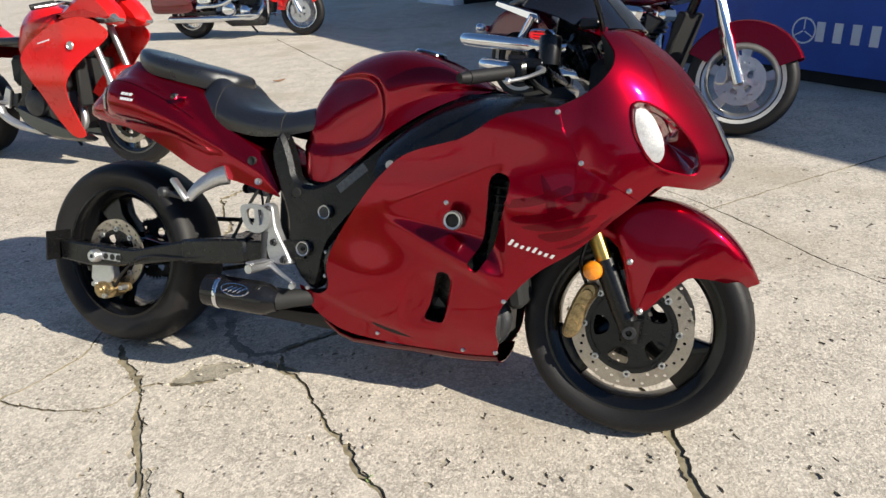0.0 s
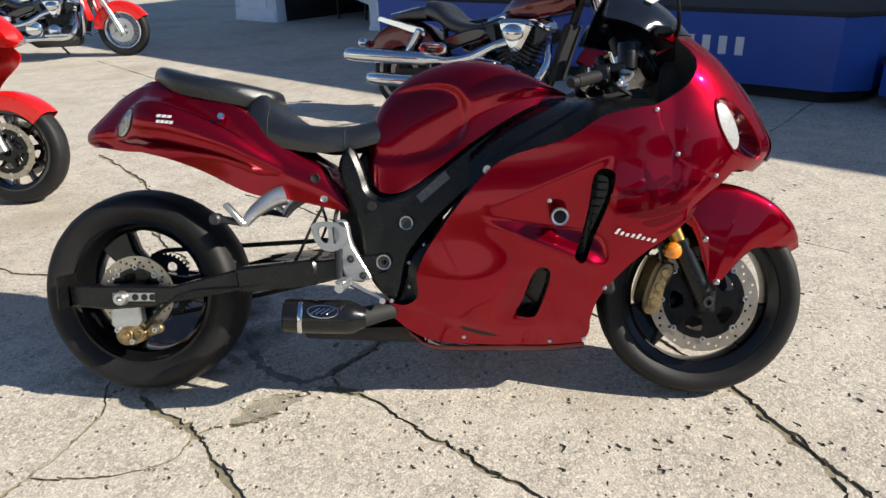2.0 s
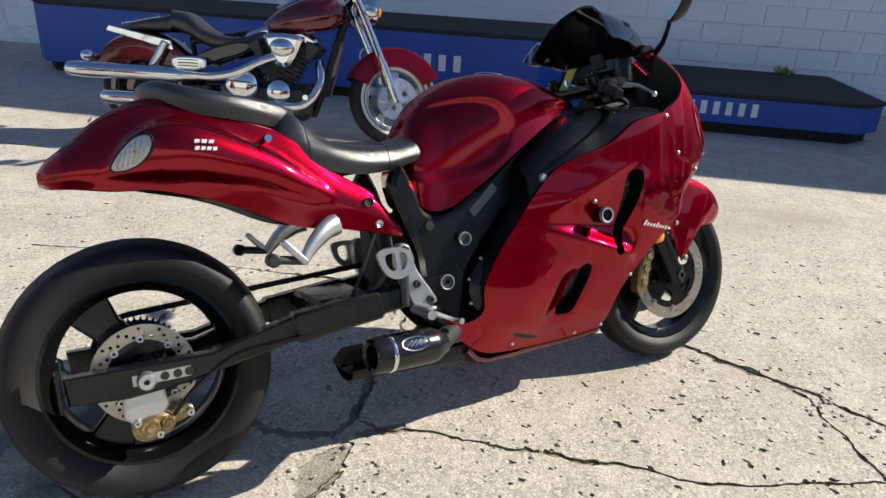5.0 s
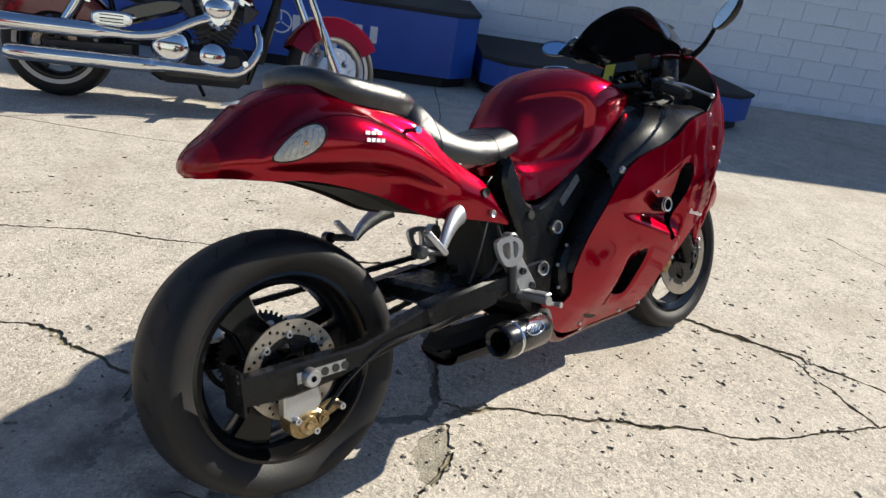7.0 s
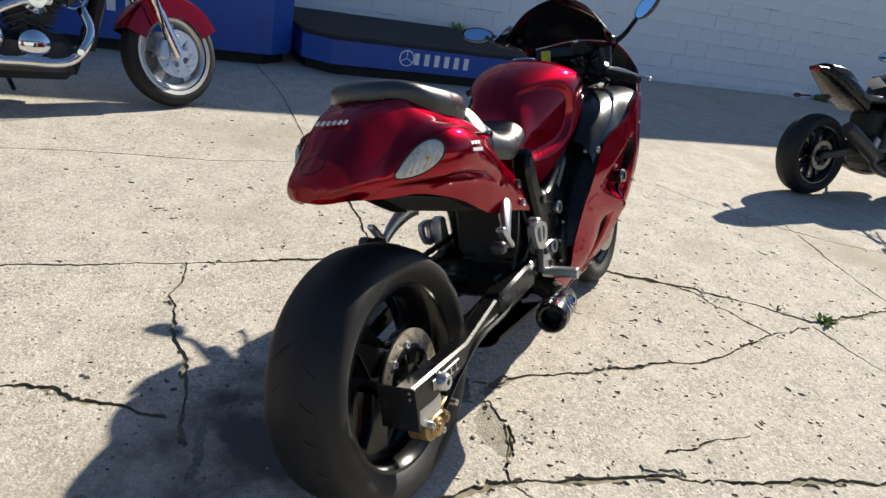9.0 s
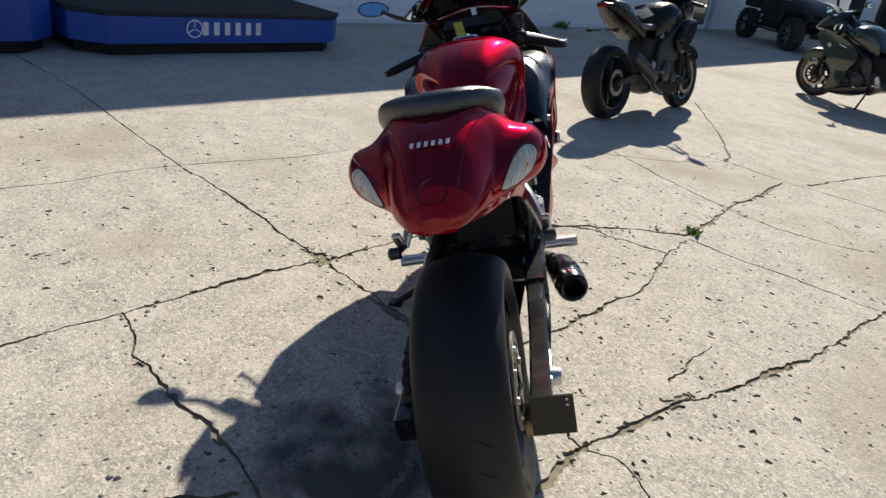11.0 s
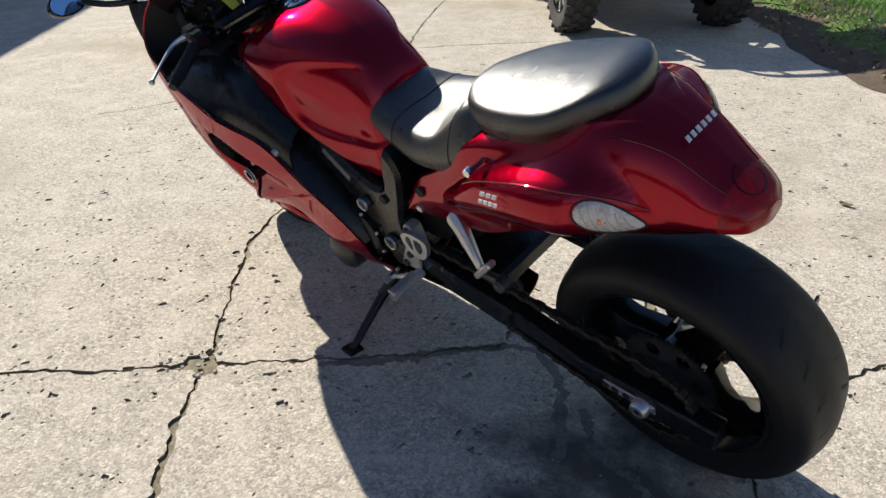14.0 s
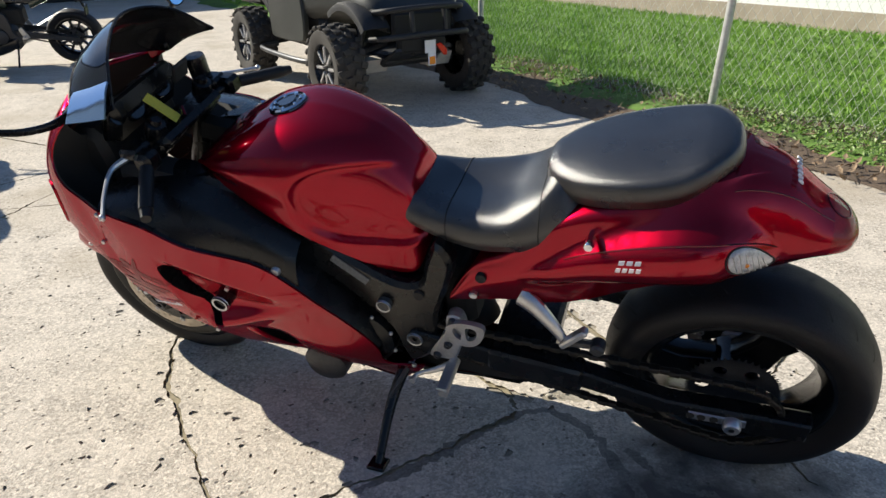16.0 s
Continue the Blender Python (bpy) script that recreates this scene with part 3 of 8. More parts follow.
for _ in range(1500):
    x, y = rng.uniform(-2.4, 2.4), rng.uniform(-1.2, 4.4)
    if _ > 950:
        x, y = rng.gauss(0.3, 0.7), rng.gauss(1.4, 0.9)
    r = min(0.021, abs(rng.gauss(0.0050, 0.0044)) + 0.002)
    st, tw = rng.uniform(0.3, 0.9), rng.uniform(0, 180)
    PITS.append(np.array([(x + (a - x) * rng.uniform(0.45, 1.5), y + (b - y) * rng.uniform(0.45, 1.5)) for a, b in ring2(x, y, r, r * st, 7, tw)]))
for _ in range(90):
    x, y = rng.uniform(-2.2, 2.2), rng.uniform(-0.9, 4.2)
    for _ in range(rng.randint(3, 6)):
        u, v, r = x + rng.gauss(0, 0.018), y + rng.gauss(0, 0.011), rng.uniform(0.003, 0.011)
        PITS.append(np.array([(u + (a - u) * rng.uniform(0.4, 1.6), v + (b - v) * rng.uniform(0.4, 1.6)) for a, b in ring2(u, v, r, r * 0.6, 9, rng.uniform(0, 180))]))


def build_ground():
    loops = [np.array([(-220, -220), (220, -220), (220, 220), (-220, 220)])] + CRACKS + PITS + PATCHES + STAINS
    pts, edges = [], []
    for lp in loops:
        o = len(pts)
        pts += [tuple(q) for q in lp]
        edges += [(o + i, o + (i + 1) % len(lp)) for i in range(len(lp))]
    vs, _, fs, *_ = delaunay_2d_cdt([Vector(q) for q in pts], edges, [], 0, 1e-6)
    vs = np.array([tuple(v) for v in vs])
    fs = [tuple(f) for f in fs]
    mid = np.array([vs[list(f)].mean(0) for f in fs])
    kind = np.zeros(len(fs), int)
    for group, k in ((STAINS, 4), (PITS, 2), (PATCHES, 3), (CRACKS, 1)):
        for lp in group:
            lo, hi = lp.min(0), lp.max(0)
            near = np.where((mid >= lo).all(1) & (mid <= hi).all(1))[0]
            if len(near):
                kind[near[inside(mid[near], lp)]] = k
    deep = {1: -0.007, 2: -0.006, 3: -0.005, 4: 0.0}
    verts = [(x, y, 0.0) for x, y in vs]
    low, faces, mats, edge = {}, [], [], {}
    for i, f in enumerate(fs):
        k = int(kind[i])
        if k:
            g = []
            for v in f:
                if (v, k) not in low:
                    low[v, k] = len(verts)
                    verts.append((vs[v][0], vs[v][1], deep[k]))
                g.append(low[v, k])
            faces.append(tuple(g))
        else:
            faces.append(f)
        mats.append(k)
        for a, b in zip(f, f[1:] + f[:1]):
            edge.setdefault((min(a, b), max(a, b)), []).append(k)
    for (a, b), ks in edge.items():
        if len(ks) == 2 and ks[0] != ks[1]:
            for k in ks:
                if k and deep[k]:
                    faces.append((a, b, low[b, k], low[a, k]))
                    mats.append(k)
    me = bpy.data.meshes.new("ground")
    me.from_pydata(verts, [], faces)
    for mm in (CONCRETE, CRACK, PIT, PATCH, STAIN):
        me.materials.append(mm)
    me.polygons.foreach_set("material_index", mats)
    me.update()
    return tagged(new("ground", me), "old cracked exposed-aggregate concrete lot with pits and open cracks", "ground", kind="structure")


build_ground()


def build_rubble():
    """Chips of broken concrete lying in and beside the widest cracks."""
    rr = random.Random(12)
    g = Geo()
    spots = [(0.22, 2.45, 0.05, 16), (-0.80, 1.91, 0.09, 26), (0.57, 0.9, 0.07, 16), (0.45, 0.9, 0.08, 10), (-0.17, 3.12, 0.06, 10), (-1.05, 3.1, 0.06, 12), (1.29, 3.06, 0.06, 8), (-0.3, 1.52, 0.05, 8), (-0.75, 1.2, 0.08, 8), (0.9, -0.1, 0.1, 12), (1.82, -0.75, 0.1, 10)]
    for x, y, spread, n in spots:
        for _ in range(n):
            q, r = (x + rr.gauss(0, spread), y + rr.gauss(0, spread)), rr.uniform(0.003, 0.009)
            g.ball((q[0], q[1], r * 0.3), (r * rr.uniform(0.8, 1.5), r, r * 0.6), 6, 4)
    for _ in range(500):
        q, r = (rr.uniform(-2.2, 2.2), rr.uniform(-0.8, 4.2)), rr.uniform(0.0015, 0.004)
        g.ball((q[0], q[1], r * 0.3), (r * rr.uniform(0.8, 1.6), r, r * 0.6), 5, 3)
    g.v = [(x + rr.uniform(-0.0008, 0.0008), y + rr.uniform(-0.0008, 0.0008), z) for x, y, z in g.v]
    solid("concrete_chips", g, CHIPS, "small loose chips of broken concrete on the lot", "gravel", kind="stuff", sharp=20, merge=0)


build_rubble()


# ---- block building ----
WALL_N = 6.95
DOORWAY, OFFICE = (-11.1, -8.72), (11.9, 14.3)


def build_building():
    """Painted block wall with two doorways, a roof edge and its shaded inside."""
    wall = new("wall_north")
    wall.matrix_world = YARD
    tagged(wall, "white painted concrete block wall in shade", "wall", kind="structure")
    g = Geo()
    top, d = 4.15, 0.2
    spans = [(-12.35, DOORWAY[0], 0, top), (DOORWAY[0], DOORWAY[1], 2.9, top), (DOORWAY[1], OFFICE[0], 0, top), (OFFICE[0], OFFICE[1], 2.3, top), (OFFICE[1], 26.0, 0, top)]
    for a0, a1, z0, z1 in spans:
        g.box(((a0 + a1) / 2, WALL_N + 0.01 + d / 2, (z0 + z1) / 2), (a1 - a0, d, z1 - z0))
    part("wall_core", g, MORTAR, wall)
    # blocks 0.40 by 0.20 m in running bond, proud of the joints
    shared, rest = {}, Geo()
    br = random.Random(7)
    n = 0
    for row in range(20):
        z = 0.004 + row * 0.204
        a = -12.35 + (0.2 if row % 2 else 0.0)
        while a < 25.8:
            w = 0.396
            near = row < 8 and -4.2 < a < 9.2
            hit = any(z < top_ and a + w > lo and a < hi for (lo, hi), top_ in ((DOORWAY, 2.9), (OFFICE, 2.3)))
            if not hit:
                proud = 0.008 + br.uniform(-0.0015, 0.0015)
                if near and n < 295:
                    if "block" not in shared:
                        b = Geo().box((0, 0, 0), (w, 0.02, 0.199), 0.003)
                        shared["block"] = b.mesh("block", WHITEPAINT)
                    ob = new("block", shared["block"])
                    ob.parent = wall
                    ob.location = (a + w / 2, WALL_N - proud + 0.008, z + 0.1)
                    n += 1
                else:
                    rest.box((a + w / 2, WALL_N - proud + 0.008, z + 0.1), (w, 0.02, 0.199), 0.003)
            a += 0.4
    tagged(part("far_blocks", rest, WHITEPAINT, wall), kind="stuff")
    g = Geo()
    for _ in range(90):
        row, a = br.randrange(1, 12), -12.3 + 0.4 * br.randrange(60)
        if not (DOORWAY[0] - 0.5 < a < DOORWAY[1] + 0.2 or OFFICE[0] - 0.5 < a < OFFICE[1] + 0.2):
            w = br.uniform(0.12, 0.55)
            g.box((a + w / 2, WALL_N - 0.001, 0.004 + row * 0.204 - 0.002), (w, 0.006, br.uniform(0.005, 0.011)), 0.001)
    tagged(part("open_joints", g, CRACK, wall, "open dark mortar joints"), kind="stuff")
    g = Geo()
    for a0, a1 in ((-12.35, DOORWAY[0]), (DOORWAY[1], OFFICE[0])):
        g.box(((a0 + a1) / 2, WALL_N - 0.012, 0.035), (a1 - a0, 0.02, 0.07), 0.004)
    part("grey_footing", g, MORTAR, wall)
    g = Geo().box((6.8, WALL_N + 4.1, 4.15), (38.6, 8.3, 0.14), 0.01)
    roof = solid("roof_slab", g, GREYMETAL, "flat dark roof edge of the block building", "roof", kind="structure", m=YARD)
    g = Geo()
    g.box((-12.3, WALL_N + 4, 2.0), (0.2, 7.6, 4.0)).box((25.9, WALL_N + 4, 2.0), (0.2, 7.6, 4.0)).box((6.8, WALL_N + 8, 2.0), (38.4, 0.2, 4.0))
    solid("wall_back", g, MORTAR, "plain rear walls of the block building", "wall", kind="structure", m=YARD)
    # near-black colour takes the place of the dim light inside the doorway
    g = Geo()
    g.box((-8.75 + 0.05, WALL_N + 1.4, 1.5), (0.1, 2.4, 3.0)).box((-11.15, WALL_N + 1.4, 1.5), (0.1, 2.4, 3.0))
    solid("wall_inner", g, DARK, "side walls inside the doorway, near-black in place of shade", "wall", kind="structure", m=YARD)


build_building()


def build_platform(a0, a1, n0, high, logo_a, size):
    """A low display stage: dark plinth, blue skirt with a white logo, carpeted top with clipped corners."""
    st = thing("display_platform", YARD, "low display stage with royal blue skirt and charcoal carpet top", "platform", "display stages")
    n1, c = WALL_N - 0.03, 0.22

    def outline(inset):
        return [(a0 + inset + c, n0 + inset), (a1 - inset - c, n0 + inset), (a1 - inset, n0 + inset + c), (a1 - inset, n1), (a0 + inset, n1), (a0 + inset, n0 + inset + c)]

    part("plinth", Geo().prism(outline(0.07), 0.0, 0.11, 0, axes="xyz"), DARK, st)
    part("skirt", Geo().prism(outline(0.012), 0.10, high - 0.03, 0, axes="xyz"), BLUE, st, "royal blue skirt panel")
    part("top", Geo().prism(outline(0.0), high - 0.04, high, 0.008, axes="xyz"), CARPET, st, "charcoal carpeted top")
    front = n0 + 0.012
    z = 0.11 + (high - 0.14) * 0.52
    bars("white_bar", (1, 1, 1, 1, 1, 1), size * 1.05, facing((logo_a + size * 2.05, front - 0.003, z), (0, -1, 0)), LOGOWHITE, st, 0.002, 0.90, label="plain white bar")
    g = Geo()
    r = size * 0.48
    cx = logo_a - size * 0.25
    tor = [[(cx + rr * math.cos(t), front - 0.004, z + rr * math.sin(t)) for rr in (r, r * 0.86)] for t in np.linspace(0, 2 * math.pi, 33)]
    g.grid(tor)
    for k in range(3):
        t = math.pi / 2 + k * 2 * math.pi / 3
        q = [(cx + math.cos(t + e) * rr, z + math.sin(t + e) * rr) for e, rr in ((0.5, 0.1 * r), (0.06, 0.84 * r), (-0.06, 0.84 * r), (-0.5, 0.1 * r))]
        g.prism(q, front - 0.004, front - 0.002)
    part("emblem", g, LOGOWHITE, st, "plain white round emblem with three bars")


build_platform(-7.0, -1.55, 5.30, 0.69, -3.30, 0.21)
build_platform(-1.50, 1.20, 5.18, 0.36, -0.49, 0.160)


def build_doorway_clutter():
    """A tilted white panel and a near-black backdrop, put in for shade, inside the left doorway."""
    p = thing("tilted_panel", YARD @ pose(-10.2, WALL_N + 0.9, 0.0), "white metal panel leaning askew in the dark doorway", "panel")
    part("sheet", Geo().box((0.1, 0, 0.62), (1.15, 0.03, 0.5), 0.01, Matrix.Rotation(radians(14), 4, "Y")), WHITEPAINT, p)
    part("prop", Geo().tube([(-0.3, 0, 0), (-0.3, 0, 0.55)], 0.02), GREYMETAL, p)
    part("prop", Geo().tube([(0.4, 0.02, 0), (0.4, 0.02, 0.42)], 0.02), GREYMETAL, p)
    # added backdrop, coloured near-black so that the opening looks unlit
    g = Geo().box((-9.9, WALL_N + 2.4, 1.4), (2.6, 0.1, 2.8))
    solid("backdrop_wall", g, DARK, "near-black backdrop added for the doorway's unlit depth", "wall", kind="structure", m=YARD)


build_doorway_clutter()


def build_office_door():
    d = thing("door_1", YARD @ pose(13.1, WALL_N + 0.03, 0), "dark glazed double door in a white frame, in shade", "door", kind="structure")
    g = Geo()
    for a in (-0.82, 0.0, 0.82):
        g.box((a, 0, 1.14), (0.07, 0.06, 2.28), 0.008)
    g.box((0, 0, 2.25), (1.7, 0.06, 0.08), 0.008).box((0, 0, 0.05), (1.7, 0.06, 0.10), 0.008).box((0, 0, 1.0), (1.7, 0.05, 0.06), 0.006)
    part("door_frame", g, WHITEPAINT, d)
    part("pane", Geo().box((-0.41, 0.01, 1.15), (0.76, 0.012, 2.1)), SHEEN, d)
    part("pane", Geo().box((0.41, 0.01, 1.15), (0.76, 0.012, 2.1)), SHEEN, d)


build_office_door()


# ---- lawn, fence, neighbour's house ----
def build_lawn():
    g = Geo()
    lr = random.Random(3)
    A = np.concatenate([np.arange(-9, 16, 0.22), [18, 26, 60]])
    N = np.concatenate([np.arange(-2.45, -7.9, -0.16), [-12, -40]])
    rows = []
    for a in A:
        wob = 0.10 * math.sin(a * 2.1) + 0.06 * math.sin(a * 5.3 + 1)
        rows.append([(a, n + (wob if j < 3 else 0), (0.004 if j == 0 else min(0.045, 0.02 + 0.02 * j)) + 0.018 * noise.noise((a * 1.7, n * 1.7, 0))) for j, n in enumerate(N)])
    g.grid(rows)
    ob = solid("lawn_ground", g, GRASS_SOIL, "soil under the sunlit lawn beside the lot", "lawn", kind="structure", m=YARD)
    # blades in tufts
    b = Geo()
    for _ in range(70000):
        a = lr.uniform(-3.2, 13)
        n = -2.75 - abs(lr.uniform(0, 1)) ** 1.25 * 5.0
        if n > -3.05 and lr.random() < 0.6:
            continue
        z = 0.045
        t = lr.uniform(0, math.pi)
        h = lr.uniform(0.025, 0.07)
        w = lr.uniform(0.002, 0.006)
        dx, dy = math.cos(t) * w, math.sin(t) * w
        lx, ly = lr.gauss(0, 0.03), lr.gauss(0, 0.03)
        b.add([(a - dx, n - dy, z - 0.02), (a + dx, n + dy, z - 0.02), (a + lx * 0.5 + dx * 0.6, n + ly * 0.5 + dy * 0.6, z + h * 0.6), (a + lx, n + ly, z + h)], [(0, 1, 2), (0, 2, 3)])
    me = b.mesh("lawn", GRASS, merge=0)
    ob = new("lawn", me)
    ob.matrix_world = YARD
    tagged(ob, "bright green sunlit lawn grass", "grass", kind="stuff")
    # dirt strip and litter of leaves along the fence
    g = Geo()
    rows = []
    for a in np.arange(-6, 10, 0.12):
        wob = 0.12 * math.sin(a * 1.9 + 0.6) + 0.07 * noise.noise((a * 3, 0, 0))
        rows.append([(a, -2.18 + wob + dn, z + 0.012 * noise.noise((a * 6, dn * 9, 2))) for dn, z in ((0, 0.004), (-0.15, 0.02), (-0.4, 0.035), (-0.7, 0.045), (-1.0, 0.05))])
    g.grid(rows)
    solid("dirt_strip", g, DIRT, "strip of brown leaf-littered soil under the fence", "soil", kind="structure", m=YARD)

    def leaves(name, count, material, a_range, n_range, size, lift, label):
        q = Geo()
        for _ in range(count):
            a, n = lr.uniform(*a_range), lr.uniform(*n_range)
            s = lr.uniform(*size)
            z = 0.03 + lift * lr.random() ** 1.6 + max(0, -n - 2.2) * 0.02
            m = pose(a, n, z, lr.uniform(-50, 50), lr.uniform(-50, 50), lr.uniform(0, 360))
            q.add([m @ Vector(v) for v in ((-s, 0, 0), (-s * 0.1, s * 0.45, s * 0.12), (s, 0, 0), (-s * 0.1, -s * 0.45, s * 0.12))], [(0, 1, 2), (0, 2, 3)])
        ob = new(name, q.mesh(name, material, merge=0, flat=True))
        ob.matrix_world = YARD
        tagged(ob, label, name.replace("_", " "), kind="stuff")

    leaves("dead_leaves", 2600, DEADLEAF, (-5, 5), (-3.1, -2.15), (0.012, 0.035), 0.05, "dry brown leaves scattered on the soil by the fence")
    leaves("ivy", 4200, IVY, (-3.4, 0.4), (-3.15, -2.55), (0.008, 0.020), 0.11, "low green ivy and weeds along the chain-link fence")
    leaves("weeds", 3000, IVY, (0.4, 7.0), (-3.0, -2.62), (0.006, 0.016), 0.06, "dark weeds at the foot of the fence")


build_lawn()


def build_fence():
    fr = random.Random(11)
    fence = thing("chain_link_fence", YARD, "sagging galvanised chain-link fence between the lot and the lawn", "fence")
    for a in (-6.1, -3.05, 0.0, 3.05, 6.1, 9.15, 12.2):
        tilt = 0.07 if a == 0.0 else fr.uniform(-0.03, 0.03)
        part("post", Geo().tube([(a, -2.88, 0), (a - tilt, -2.88 - tilt * 0.4, 1.35)], 0.03, 10).ball((a - tilt, -2.88 - tilt * 0.4, 1.36), 0.034, 10, 6), GALV, fence)
    part("top_rail", Geo().tube([(a, -2.88, 1.28) for a in np.arange(-6.4, 13.3, 1.1)], 0.018, 8), GALV, fence)
    # the woven wire: two sets of slanting zigzag wires that bulge towards the lawn at the bottom
    me_v, me_f = [], []
    pitch = 0.068

    def wire(p):
        p = np.asarray(p)
        o = len(me_v)
        r = 0.0013
        for q in p:
            me_v.extend([(q[0] + r, q[1], q[2]), (q[0] - r * 0.5, q[1] + r * 0.87, q[2]), (q[0] - r * 0.5, q[1] - r * 0.87, q[2])])
        for i in range(len(p) - 1):
            for k in range(3):
                a, b = o + i * 3 + k, o + i * 3 + (k + 1) % 3
                me_f.append((a, b, b + 3, a + 3))

    def sag(a, z):
        s = 0.16 * math.sin(a * 1.3 + 0.5) * (1 - z / 1.3) + 0.06 * math.sin(a * 3.1) * (1 - z / 1.3)
        return -2.88 - 0.03 + s * 0.7

    for s in (1, -1):
        for i in range(int(13 / pitch)):
            a0 = -3.4 + i * pitch
            line = []
            for k in range(14):
                z = 0.03 + k * 0.095
                a = a0 + s * k * 0.095 * 0.62
                line.append((a, sag(a, z) + s * 0.004, z))
            wire(line)
    g = Geo().add(me_v, me_f)
    tagged(part("wire_mesh", g, GALV, fence, "woven galvanised wire", merge=0), kind="stuff")


build_fence()


def build_house():
    h = thing("house", YARD, "white-sided house on a tan stucco foundation beyond the lawn", "house")
    part("foundation", Geo().box((4.0, -8.15, 0.14), (34, 1.0, 0.30)), FOUNDATION, h)
    for k in range(18):
        part("siding_board", Geo().prism([(0, 0), (-0.022, 0.0), (-0.006, 0.155), (0, 0.155)], -13, 21, 0, axes="yzx").move(pose(0, -7.66, 0.29 + k * 0.15)), SIDING, h)
    part("wall", Geo().box((4.0, -8.2, 2.0), (33.9, 0.95, 2.8)), SIDING, h)
    part("roof", Geo().prism([(-7.2, 3.3), (-7.2, 3.42), (-11.0, 5.2), (-15.0, 3.42), (-15.0, 3.3)], -13.4, 21.4, 0, axes="yzx"), GREYMETAL, h, "dark shingled roof")


build_house()


def build_weed(x, y, size, count, z=-0.008, label="small green weed growing out of a concrete crack"):
    """A small green weed rooted in a crack."""
    wr = random.Random(int(x * 100) + 50)
    g = Geo()
    for _ in range(count):
        t, e, r = wr.uniform(0, 360), wr.uniform(10, 70), wr.uniform(0.4, 1.0) * size
        m = pose(wr.gauss(0, size * 0.35), wr.gauss(0, size * 0.35), 0.0, 0, -e, t)
        g.add([m @ Vector(v) for v in ((0, 0, 0), (r * 0.5, r * 0.22, r * 0.05), (r, 0, 0), (r * 0.5, -r * 0.22, r * 0.05))], [(0, 1, 2), (0, 2, 3)])
    solid("weed", g, IVY, label, "weed", "weeds", m=pose(x, y, z), merge=0)


build_weed(0.52, 0.42, 0.055, 46)
build_weed(0.57, 0.62, 0.03, 20)
build_weed(-0.22, 1.38, 0.02, 14)
for a, z, size in ((0.75, 0.34, 0.12), (7.5, 0.0, 0.17)):
    q = yard(a, WALL_N - 0.12)
    build_weed(q.x, q.y, size, 70, z, "leafy green weed at the foot of the white wall")


def build_scrap(x, y, turn, name, size, material, label, category):
    """A small curled scrap lying on the slab."""
    rr = random.Random(int(abs(x) * 90))
    rows = []
    for i in range(7):
        u = i / 6 * 2 - 1
        w = size[1] * (0.35 + 0.65 * math.sqrt(max(0.0, 1 - u * u))) * rr.uniform(0.75, 1.05)
        rows.append([(u * size[0], v * w, size[2] * (0.25 + 0.75 * (u * u + v * v) / 2) * rr.uniform(0.7, 1.1)) for v in (-1, -0.4, 0.3, 1)])
    g = Geo().grid(rows)
    ob = solid(name, g, material, label, category, m=pose(x, y, 0.001, 0, 0, turn), merge=0)
    th = ob.modifiers.new("thickness", "SOLIDIFY")
    th.thickness = size[2] * 0.3


build_scrap(-1.50, 6.90, 35, "wood_chip", (0.06, 0.02, 0.022), BRICKCHIP, "brown splintered chip lying on the concrete", "debris")
build_scrap(-1.52, 0.62, -20, "dry_leaf", (0.026, 0.013, 0.012), DEADLEAF, "small dry brown leaf on the concrete", "leaf")
build_scrap(0.13, -1.22, 60, "dry_leaf", (0.024, 0.012, 0.012), DEADLEAF, "small dry brown leaf on the concrete", "leaf")


# ---- wheels, shared by all the motorcycles ----
def tyre_geo(c, r, w, rim, seg=56, crown=0.62):
    """A round-shouldered tyre about the y axis: tread crown, shoulders, sidewalls, bead and liner."""
    h = w / 2
    prof = [(rim - 0.010, -h * 0.62), (rim + 0.006, -h * 0.80), (rim + (r - rim) * 0.35, -h * 0.97), (rim + (r - rim) * 0.58, -h * 0.985),
            (r - (r - rim) * crown * 0.42, -h * 0.90), (r - (r - rim) * crown * 0.22, -h * 0.72), (r - (r - rim) * 0.06, -h * 0.42), (r, -h * 0.12)]
    prof = prof + [(a, -b) for a, b in prof[::-1]]
    prof = [tuple(q) for q in cr(prof, 3)]
    inner = [(rim - 0.012, h * 0.5), (rim - 0.012, -h * 0.5)]
    return Geo().lathe(prof + inner, c, seg, closed=True)


def tread_marks(g, c, r, w, count, m=1):
    """Short slanting grooves as thin dark inlays on the shoulders."""
    for k in range(count):
        for s in (1, -1):
            t0 = 2 * math.pi * (k + (0.5 if s > 0 else 0)) / count
            row = []
            for i in range(5):
                u = i / 4
                y = s * w * (0.12 + 0.28 * u)
                rr = r - (0.0 if u < 0.3 else (u - 0.3) ** 2 * w * 0.22) - w * 0.004 + 0.0016 - u * w * 0.05
                t = t0 + u * 0.13
                row.append([(c[0] + rr * math.cos(t + e), c[1] + y, c[2] + rr * math.sin(t + e)) for e in (-0.008, 0.008)])
            g.grid(row, m=m)
    return g


